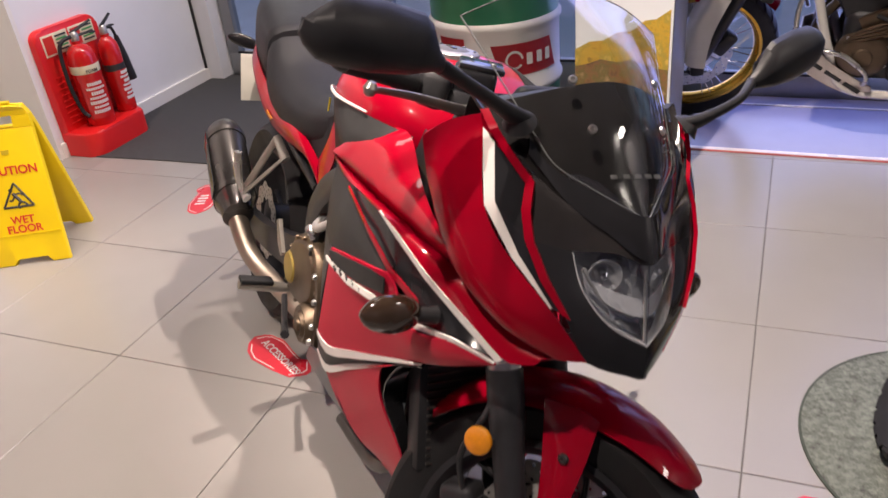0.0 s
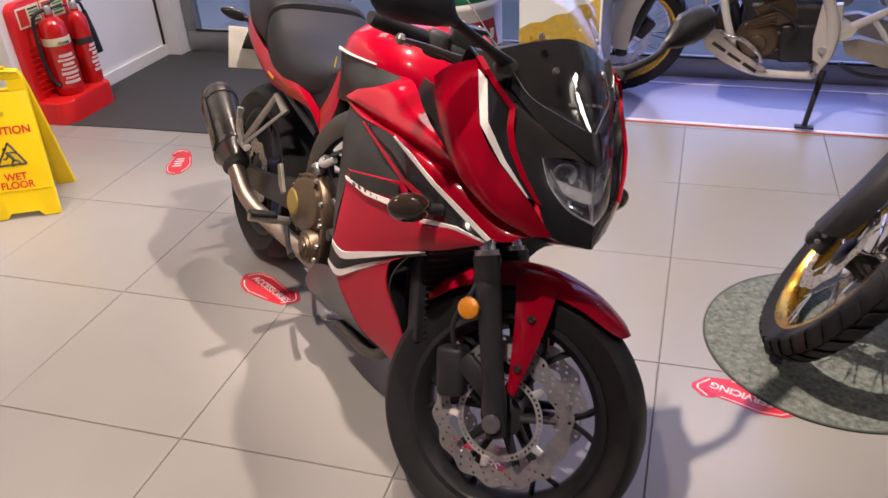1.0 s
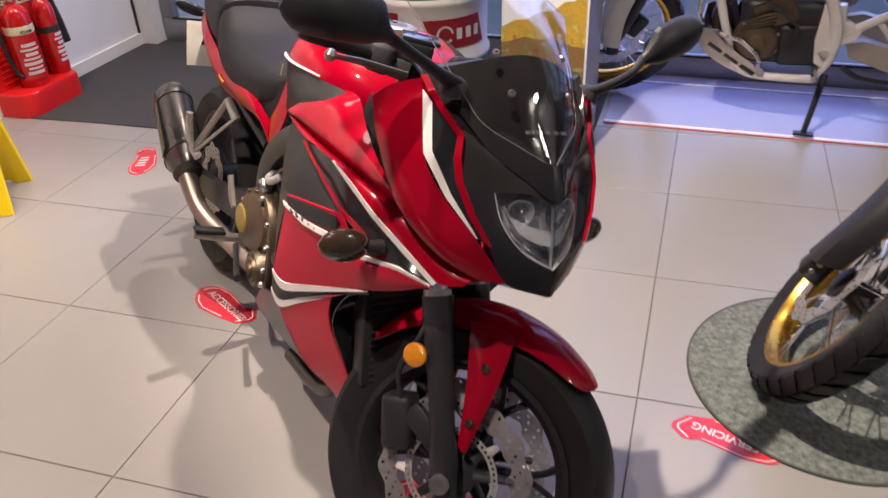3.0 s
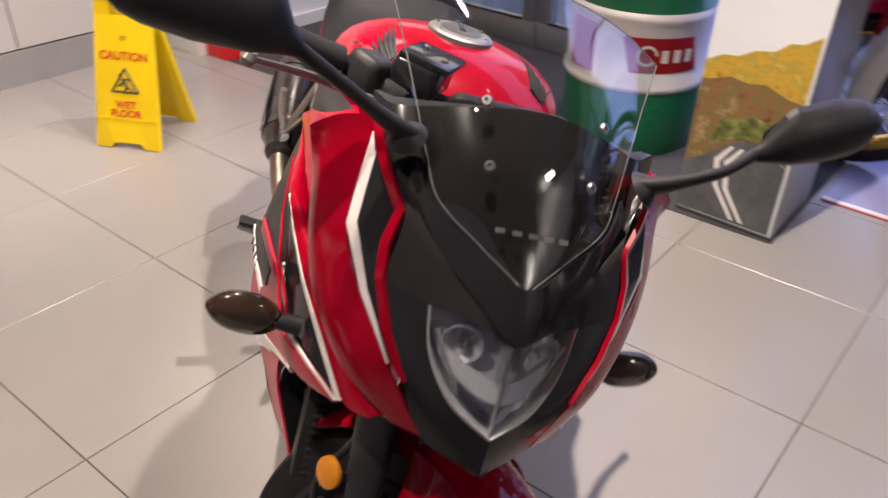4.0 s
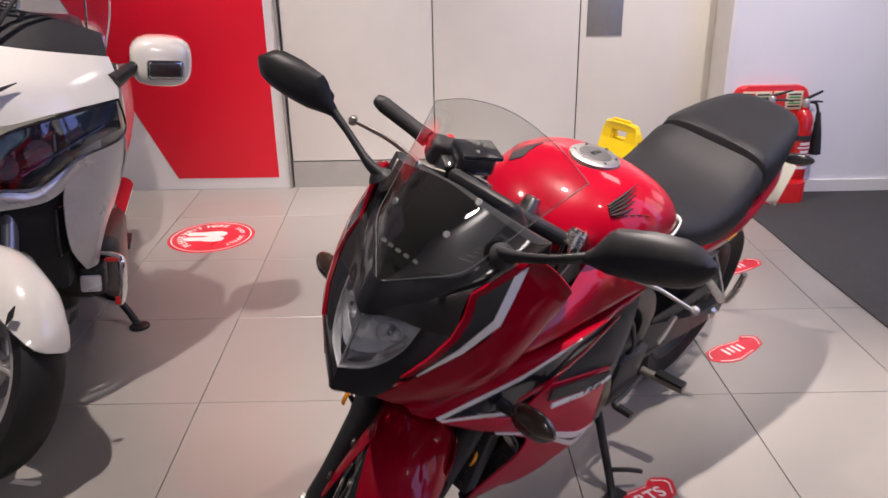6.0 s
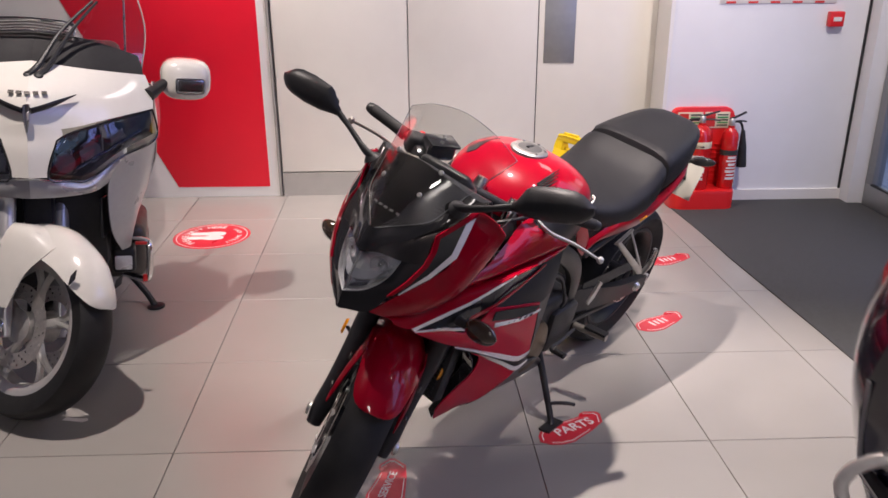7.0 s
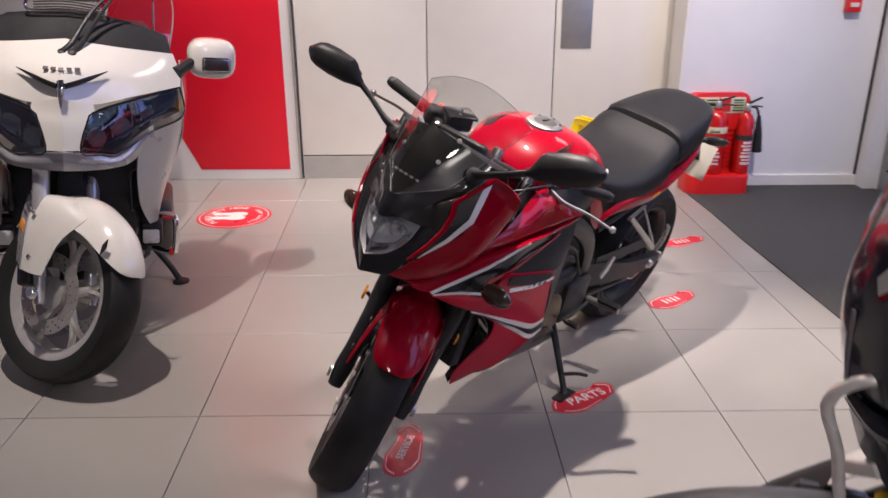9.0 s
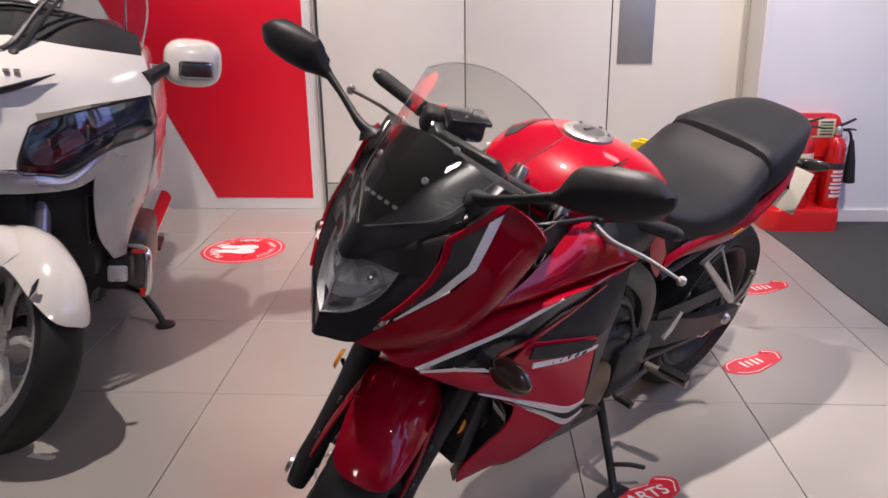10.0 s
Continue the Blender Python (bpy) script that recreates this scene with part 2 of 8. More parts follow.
def add_tube(bm, points, radius, seg=10, n=None, flat=1.0, curve=True):
    """A round bar along a curve. radius: one number, or one for each end or point, spread evenly along it."""
    pts = spline(points, n or max(8, 6 * len(points))) if curve else [Vector(p) for p in points]
    radii = radius if isinstance(radius, (list, tuple)) else [radius]
    rings, side = [], None
    for i, p in enumerate(pts):
        d = (pts[min(i + 1, len(pts) - 1)] - pts[max(i - 1, 0)]).normalized()
        if side is None:
            side = d.orthogonal().normalized()
        side = (side - d * side.dot(d)).normalized()
        up = d.cross(side)
        f = i / (len(pts) - 1) * (len(radii) - 1)
        k = min(int(f), len(radii) - 2) if len(radii) > 1 else 0
        r = radii[0] if len(radii) == 1 else radii[k] + (radii[k + 1] - radii[k]) * (f - k)
        rings.append([bm.verts.new(p + side * (r * math.cos(2 * math.pi * j / seg)) + up * (r * flat * math.sin(2 * math.pi * j / seg))) for j in range(seg)])
    for a, b in zip(rings, rings[1:]):
        for j in range(seg):
            bm.faces.new((a[j], a[(j + 1) % seg], b[(j + 1) % seg], b[j]))
    bm.faces.new(rings[0])
    bm.faces.new(rings[-1])
    return bm


def tube(points, radius, seg=10, n=None, flat=1.0, curve=True):
    return add_tube(bmesh.new(), points, radius, seg, n, flat, curve)


def straight(points, n):
    """About n points along straight runs between the given ones, corners kept."""
    p = [Vector(q) for q in points]
    per = max(1, round((n - 1) / (len(p) - 1)))
    return [a.lerp(b, k / per) for a, b in zip(p, p[1:]) for k in range(per)] + [p[-1]]


def add_sheet(bm, rows, nu=8, nv=20, thick=0.003, bulge=0.0, out=(0, 1, 0), lift=0.0, curve=True, sharp=False):
    """A moulded shell through rows of points, with a thickness; bulge swells its middle, lift moves it outwards."""
    if sharp:
        rows = [straight(r, nv) for r in rows]
        least = min(len(r) for r in rows)
        rows = [r if len(r) == least else spline(r, least) for r in rows]
    else:
        rows = [spline(r, nv) if curve else [Vector(p) for p in r] for r in rows]
    nv = len(rows[0])
    grid = [list(c) for c in zip(*[spline([r[j] for r in rows], nu) for j in range(nv)])]
    def normal(i, j):
        a = grid[min(i + 1, nu - 1)][j] - grid[max(i - 1, 0)][j]
        b = grid[i][min(j + 1, nv - 1)] - grid[i][max(j - 1, 0)]
        c = a.cross(b)
        return c.normalized() if c.length > 1e-9 else Vector((0, 0, 0))
    norms = [[normal(i, j) for j in range(nv)] for i in range(nu)]
    total = sum((norms[i][j] for i in range(nu) for j in range(nv)), Vector())
    sign = 1 if total.dot(Vector(out)) >= 0 else -1
    outer, inner = [], []
    for i in range(nu):
        ro, ri = [], []
        for j in range(nv):
            swell = bulge * math.sin(math.pi * i / (nu - 1)) * math.sin(math.pi * j / (nv - 1)) ** 0.5 if bulge else 0
            n_ = norms[i][j] * sign
            ro.append(bm.verts.new(grid[i][j] + n_ * (lift + swell)))
            ri.append(bm.verts.new(grid[i][j] + n_ * (lift + swell - thick)))
        outer.append(ro)
        inner.append(ri)
    for i in range(nu - 1):
        for j in range(nv - 1):
            bm.faces.new((outer[i][j], outer[i][j + 1], outer[i + 1][j + 1], outer[i + 1][j]))
            bm.faces.new((inner[i][j], inner[i + 1][j], inner[i + 1][j + 1], inner[i][j + 1]))
    rim = [(i, 0) for i in range(nu)] + [(nu - 1, j) for j in range(1, nv)] + [(i, nv - 1) for i in range(nu - 2, -1, -1)] + [(0, j) for j in range(nv - 2, 0, -1)]
    for (i, j), (k, l) in zip(rim, rim[1:] + rim[:1]):
        bm.faces.new((outer[i][j], inner[i][j], inner[k][l], outer[k][l]))
    bmesh.ops.remove_doubles(bm, verts=bm.verts, dist=1e-5)
    return bm


def sheet(rows, **how):
    return add_sheet(bmesh.new(), rows, **how)


def flip(bm):
    """The same shape on the other side of the middle plane."""
    bmesh.ops.transform(bm, matrix=Matrix.Diagonal((1, -1, 1, 1)), verts=bm.verts)
    bmesh.ops.reverse_faces(bm, faces=bm.faces)
    return bm


def moved(bm, m):
    bmesh.ops.transform(bm, matrix=m, verts=bm.verts)
    return bm


def add_loft(bm, sections, n=None, closed=True):
    """A skin through closed rings of equal count, capped at both ends; n: smooth it to that many rings."""
    if n:
        cols = [spline([s[k] for s in sections], n) for k in range(len(sections[0]))]
        sections = [[c[i] for c in cols] for i in range(n)]
    rings = [[bm.verts.new(p) for p in s] for s in sections]
    for a, b in zip(rings, rings[1:]):
        for k in range(len(a)):
            bm.faces.new((a[k], a[(k + 1) % len(a)], b[(k + 1) % len(a)], b[k]))
    bm.faces.new(rings[0])
    bm.faces.new(rings[-1])
    return bm


def egg(x, top, bottom, half, seg=28, power=2.6, shift=0.0):
    """A rounded cross-section across the bike at x: half its width, its top and bottom heights."""
    ring = []
    for k in range(seg):
        a = 2 * math.pi * k / seg
        c, s = math.cos(a), math.sin(a)
        r = (abs(c) ** power + abs(s) ** power) ** (-1 / power)
        ring.append(Vector((x + shift * s, half * r * c, (top + bottom) / 2 + (top - bottom) / 2 * r * s)))
    return ring


def add_prism(bm, outline, depth, m=None, bevel=0.0):
    """A flat plate from an outline in x, y, thickened along z from 0 to depth."""
    m = m or Matrix()
    low = [bm.verts.new(m @ Vector((x, y, 0))) for x, y in outline]
    high = [bm.verts.new(m @ Vector((x, y, depth))) for x, y in outline]
    bm.faces.new(low)
    top = bm.faces.new(high)
    for k in range(len(outline)):
        j = (k + 1) % len(outline)
        bm.faces.new((low[k], low[j], high[j], high[k]))
    if bevel:
        bmesh.ops.bevel(bm, geom=list(top.edges), offset=bevel, segments=2, affect="EDGES", profile=0.5)
    return bm


def prism(outline, depth, m=None, bevel=0.0):
    return add_prism(bmesh.new(), outline, depth, m, bevel)


def lettering(name, text, size, m, material, parent, depth=0.0006, spread=1.0):
    """Raised letters in the built-in font, as a mesh, centred on m."""
    curve = bpy.data.curves.new(name, "FONT")
    curve.body, curve.size, curve.extrude, curve.align_x, curve.align_y, curve.space_character, curve.offset = text, size, depth, "CENTER", "CENTER", spread, size * 0.018
    tmp = new(name, curve)
    me = bpy.data.meshes.new_from_object(tmp.evaluated_get(bpy.context.evaluated_depsgraph_get()))
    bpy.data.objects.remove(tmp)
    me.materials.clear()
    me.materials.append(material)
    me.transform(m)
    ob = new(name, me)
    ob.parent = parent
    return ob


def bolt(m, r=0.008, h=0.005):
    """A button-head screw with a socket, along z."""
    return lathe([(r * 0.4, h * 0.35), (r * 0.42, h), (r * 0.75, h), (r, h * 0.45), (r, 0)], m, 14)


# ---- the room ----
NORTH, STEP, EAST, SOUTH, WEST = 3.70, 3.39, 4.05, -4.2, -3.4


def structure(name, bm, material, label, smooth=30, category=""):
    return tagged(emit(name, bm, material, None, smooth), label, category or name.split("_")[0], kind="structure")


def slab(name, x0, x1, y0, y1, z0, z1, material, label, category=""):
    return structure(name, box(x1 - x0, y1 - y0, z1 - z0, pose((x0 + x1) / 2, (y0 + y1) / 2, (z0 + z1) / 2)), material, label, 30, category)


floor = slab("floor", WEST - 0.1, EAST + 0.1, SOUTH - 0.1, NORTH + 0.1, -0.12, -0.006, mat("grout", (0.17, 0.16, 0.15), 0.8, 0, 0.3, 30), "polished pale grey porcelain floor tiles with dark joints")
slab("wall_north", WEST, 2.66, NORTH, NORTH + 0.15, -0.1, CEILING, WALL, "white painted back wall behind cupboards")
slab("wall_corner", 2.66, EAST + 0.15, STEP, NORTH + 0.15, -0.1, CEILING, WALL_COOL, "white painted projecting wall beside the door")
slab("wall_west", WEST - 0.15, WEST, SOUTH, NORTH + 0.15, -0.1, CEILING, WALL_GREY, "unseen plain grey wall")
slab("wall_south", WEST - 0.15, EAST + 0.15, SOUTH - 0.15, SOUTH, -0.1, CEILING, WALL_GREY, "unseen plain grey wall")
slab("wall_east", EAST, EAST + 0.12, SOUTH, STEP, 2.75, CEILING, WALL_COOL, "white painted bulkhead over the shop window")
slab("ceiling", WEST - 0.15, EAST + 0.15, SOUTH - 0.15, NORTH + 0.15, CEILING, CEILING + 0.1, CEILING_GREY, "unseen plain dark grey ceiling")
slab("baseboard", 2.672, 3.93, STEP - 0.016, STEP, 0, 0.075, WALL, "white painted baseboard", "baseboard")

# shop window and glazed door along the east side
GLASS = clear_mat("window_glass", (0.86, 0.91, 1.0), 0.01, 0.95)


def glazing(name, y0, y1, z0, z1, rail, label, category):
    """A grey aluminium frame with one pane of glass, in the plane of the east side."""
    ob = tagged(emit(name, box(0.07, y1 - y0, rail, pose(EAST, (y0 + y1) / 2, z0 + rail / 2), 0.004), FRAME_ALU), label, category, kind="structure")
    for nm, sy, sz, y, z in (("top_rail", y1 - y0, 0.08, (y0 + y1) / 2, z1 - 0.04), ("stile", 0.08, z1 - z0 - rail - 0.08, y0 + 0.04, (z0 + z1 + rail - 0.08) / 2), ("stile", 0.08, z1 - z0 - rail - 0.08, y1 - 0.04, (z0 + z1 + rail - 0.08) / 2)):
        part(nm, box(0.07, sy, sz, pose(EAST, y, z), 0.004), FRAME_ALU, ob)
    part("gasket", box(0.02, y1 - y0 - 0.15, 0.012, pose(EAST - 0.03, (y0 + y1) / 2, z0 + rail + 0.006)), BLACK_SATIN, ob)
    pane = part("pane", box(0.008, y1 - y0 - 0.14, z1 - z0 - rail - 0.06, pose(EAST, (y0 + y1) / 2, (z0 + rail + z1 - 0.08) / 2)), GLASS, ob)
    pane.visible_shadow = False
    return ob


door = glazing("door_1", 2.16, 3.26, 0.0, 2.2, 0.145, "closed glazed entrance door with grey aluminium frame", "door")
part("door_handle", tube([(EAST - 0.04, 2.24, 0.9), (EAST - 0.10, 2.24, 0.92), (EAST - 0.10, 2.24, 1.4), (EAST - 0.04, 2.24, 1.42)], 0.014), STEEL, door)
slab("door_jamb", EAST - 0.13, EAST + 0.04, 3.27, STEP - 0.002, 0, 2.25, WALL_COOL, "white painted door reveal", "trim")
# solid black strip in place of the shaded gap by the jamb
slab("door_shadow_gap", EAST - 0.145, EAST - 0.132, STEP - 0.012, STEP - 0.001, 0, 2.3, BLACK_SATIN, "black strip for the shadow gap beside the door", "trim")
glazing("window_1", 0.88, 2.14, 0.0, 2.7, 0.15, "tall shop window pane in grey aluminium frame", "window")
glazing("window_2", -1.75, 0.86, 0.0, 2.7, 0.11, "wide shop window pane in grey aluminium frame", "window")
glazing("window_3", -4.18, -1.77, 0.0, 2.7, 0.11, "wide shop window pane in grey aluminium frame", "window")
slab("door_header", EAST - 0.03, EAST + 0.05, 2.15, STEP, 2.2, 2.75, FRAME_ALU, "grey aluminium panel over the entrance door", "trim")
# the blue of the dusk light is put into the paving and backdrop colours
PAVE = mat("dusk_blue_paving", (0.34, 0.39, 0.52), 0.8, 0, 0.25, 6, bump=0.4, bump_scale=60)
slab("ground", EAST + 0.13, 60, -60, 60, -0.3, -0.02, PAVE, "paved forecourt outside the window, dusk blue in its colour")
# plain wall added to close the view beyond the glass
slab("backdrop", 40, 40.3, -60, 60, -0.3, 7.0, mat("dusk_blue_backdrop", (0.36, 0.43, 0.62), 0.9, 0, 0.3, 0.8), "plain backdrop wall outside, dusk blue in its colour")

# blue floor strip by the window, with its white metal edge trims
# one even lilac blue over the whole strip
LILAC = mat("lilac_floor", (0.34, 0.34, 0.52), 0.22, 0, 0.12, 4)
slab("floor_strip", 3.345, EAST - 0.04, SOUTH, 0.33, -0.001, 0.004, LILAC, "glossy lilac blue floor strip along the shop window", "floor strip")
TRIM = mat("white_floor_trim", (0.85, 0.80, 0.80), 0.3, 0.1, 0.06)
slab("floor_trim_1", 3.318, 3.343, SOUTH, 0.33, -0.001, 0.007, TRIM, "thin white metal floor trim", "trim")
slab("floor_trim_2", 3.878, 3.893, SOUTH, 0.33, 0.0045, 0.009, TRIM, "thin white metal floor trim", "trim")
slab("floor_trim_3", 3.31, 3.317, SOUTH, 0.33, -0.001, 0.005, mat("red_floor_trim", (0.5, 0.10, 0.09), 0.4), "thin red line beside the floor trim", "trim")

# entrance matting: a ribbed carpet let into the floor
bm = prism([(2.705, 3.372), (2.745, 2.8), (2.76, 2.3), (2.815, 1.4), (2.86, 0.36), (EAST - 0.04, 0.36), (EAST - 0.04, 3.26), (3.91, 3.372)], 0.008, pose(0, 0, -0.002), 0.002)
structure("entrance_mat", bm, MATTING, "dark grey ribbed entrance matting by the glazed door", 30, "mat")

# cupboard wall: laminate doors side by side on a grey plinth
for k, (x0, x1) in enumerate(((0.115, 0.998), (1.002, 1.858), (1.862, 2.648))):
    leaf = tagged(emit("cupboard_door", box(x1 - x0 - 0.003, 0.04, 2.6, pose((x0 + x1) / 2, NORTH - 0.028, 0.17 + 1.3), 0.002), DOOR_WHITE), "tall white laminate cupboard door", "cupboard", "cupboard doors along the back wall")
    # black strip at the leaf's edge stands in for the shade in the gap
    part("dark_gap_strip", box(0.0025, 0.030, 2.59, pose(x0 + 0.0002, NORTH - 0.026, 1.47)), BLACK_SATIN, leaf)
    if k == 2:
        part("push_plate", box(0.205, 0.004, 0.62, pose(2.003, NORTH - 0.051, 1.205), 0.001), FRAME_ALU, leaf, "grey metal plate")
slab("plinth", 0.115, 2.648, NORTH - 0.055, NORTH - 0.002, 0, 0.162, SKIRT_GREY, "grey laminate plinth under the cupboards", "plinth")
slab("trim_corner", 2.648, 2.672, STEP - 0.012, NORTH - 0.01, 0, 2.9, WALL, "white painted corner bead", "trim")

# red and white wall board
board = thing("wall_board", Matrix(), "large white wall board with a red angled panel", "wall board")
part("backing", box(2.6, 0.05, 2.9, pose(-1.213, 3.665, 1.45), 0.004), WALL, board)
red = prism([(-0.606, 0.075), (0.022, 0.072), (0.03, 2.85), (-1.95, 2.85)], 0.006, pose(0, 3.64, 0, 90), 0.001)
part("red_panel", red, PANEL_RED, board, "bright red angled panel")
part("edge_strip", box(0.014, 0.075, 2.9, pose(0.096, 3.66, 1.45), 0.002), SKIRT_GREY, board)

# small wall fittings
call = thing("fire_call_point", pose(3.69, STEP, 1.185), "small red square fire alarm call point on the wall", "call point")
part("housing", box(0.09, 0.05, 0.09, pose(0, -0.026, 0), 0.006), FIRE_RED, call)
part("window", box(0.052, 0.004, 0.026, pose(0, -0.052, 0.0), 0.001), LABEL_WHITE, call)
notice = thing("wall_notice", pose(3.32, STEP, 1.43), "red and white safety notice on the wall", "notice")
part("board", box(0.74, 0.006, 0.30, pose(0, -0.004, 0), 0.002), LABEL_WHITE, notice)
for k in range(5):
    part("print_bar", box(0.06, 0.003, 0.012, pose(-0.30 + 0.14 * k, -0.0085, -0.142)), SIGN_RED, notice)

# rings on the unseen ceiling, added above each of the spot lights
for (sx, sy), aim, watts, cone in SPOTS:
    fit = thing("unseen_spot_ring", pose(sx, sy, CEILING), "round white ring above an unseen spot light", "spotlight", "ceiling spotlights")
    part("ring", lathe([(0.07, -0.012), (0.085, -0.012), (0.088, 0.0), (0.07, 0.0)], None, 28, True), WALL, fit)


# ---- things in the room ----
def wet_floor_sign(m):
    s = thing("wet_floor_sign", m, "yellow plastic folding wet floor caution sign", "sign")
    outline = [(-0.14, 0), (-0.072, 0), (-0.058, 0.026), (0.058, 0.026), (0.072, 0), (0.14, 0), (0.138, 0.12), (0.118, 0.58), (0.105, 0.615), (0.05, 0.62), (-0.05, 0.62), (-0.105, 0.615), (-0.118, 0.58), (-0.138, 0.12)]
    for k, (dy, tilt) in enumerate(((-0.16, -15.5), (0.16, 15.5))):
        base = pose(0, dy, 0, 90 + tilt, 0, 0)
        bm = bmesh.new()
        low = pose(0, 0, -0.012)
        # the panel is a frame round the hand slot
        add_prism(bm, [(-0.14, 0), (-0.072, 0), (-0.058, 0.026), (0.058, 0.026), (0.072, 0), (0.14, 0), (0.1305, 0.30), (0.1225, 0.53), (-0.1225, 0.53), (-0.1305, 0.30)], 0.024, base @ low, 0.003)
        add_prism(bm, [(-0.1225, 0.53), (-0.055, 0.53), (-0.055, 0.578), (-0.118, 0.578)], 0.024, base @ low)
        add_prism(bm, [(0.055, 0.53), (0.1225, 0.53), (0.118, 0.578), (0.055, 0.578)], 0.024, base @ low)
        add_prism(bm, [(-0.118, 0.578), (0.118, 0.578), (0.105, 0.615), (0.05, 0.622), (-0.05, 0.622), (-0.105, 0.615)], 0.024, base @ low, 0.003)
        panel = part("panel", bm, YELLOW, s)
        face = base @ (pose(0, 0, 0.0125) if k == 0 else pose(0, 0, -0.0125, 0, 180, 0))
        part("ridge", prism([(-0.13, 0.118), (0.13, 0.118), (0.13, 0.124), (-0.13, 0.124)], 0.003, face), YELLOW, panel)
        tri = bmesh.new()
        for a in range(3):
            p, q = math.radians(90 + 120 * a), math.radians(90 + 120 * (a + 1))
            add_tube(tri, [face @ Vector((0.066 * math.cos(p), 0.262 + 0.062 * math.sin(p), 0.0)), face @ Vector((0.066 * math.cos(q), 0.262 + 0.062 * math.sin(q), 0.0))], 0.0045, 6, 2)
        part("warning_triangle", tri, SIGN_BLACK, panel)
        fig = bmesh.new()
        for pts, r in ((((-0.012, 0.285), (0.004, 0.262), (0.012, 0.25)), 0.007), (((0.012, 0.25), (0.0, 0.238), (0.004, 0.224)), 0.0045), (((0.012, 0.25), (0.026, 0.244), (0.034, 0.232)), 0.0045), (((-0.01, 0.28), (0.016, 0.282), (0.024, 0.274)), 0.0038), (((-0.008, 0.272), (-0.02, 0.256), (-0.03, 0.258)), 0.0038)):
            add_tube(fig, [face @ Vector((x, y, 0.0)) for x, y in pts], r, 6, 6)
        add_lathe(fig, [(0.004, 0.001), (0.0075, 0.002), (0.0075, -0.001)], face @ pose(-0.018, 0.297, 0), 12)
        part("slip_symbol", fig, SIGN_BLACK, panel)
        for text, y, size in (("CAUTION", 0.372, 0.046), ("WET", 0.178, 0.042), ("FLOOR", 0.142, 0.042)):
            lettering("lettering", text, size, face @ pose(0, y, 0.0012), SIGN_RED, panel)
        part("mould_mark", prism([(-0.012, 0.435), (0.012, 0.435), (0.016, 0.452), (-0.016, 0.452)], 0.0012, face), mat("faded_print", (0.55, 0.40, 0.02), 0.5), panel)
    part("hinge_pin", tube([(-0.06, 0, 0.605), (0.06, 0, 0.605)], 0.008, 10, 2), YELLOW, s)
    return s


wet_floor_sign(pose(1.935, 2.73, 0.0, 0, 0, -61))


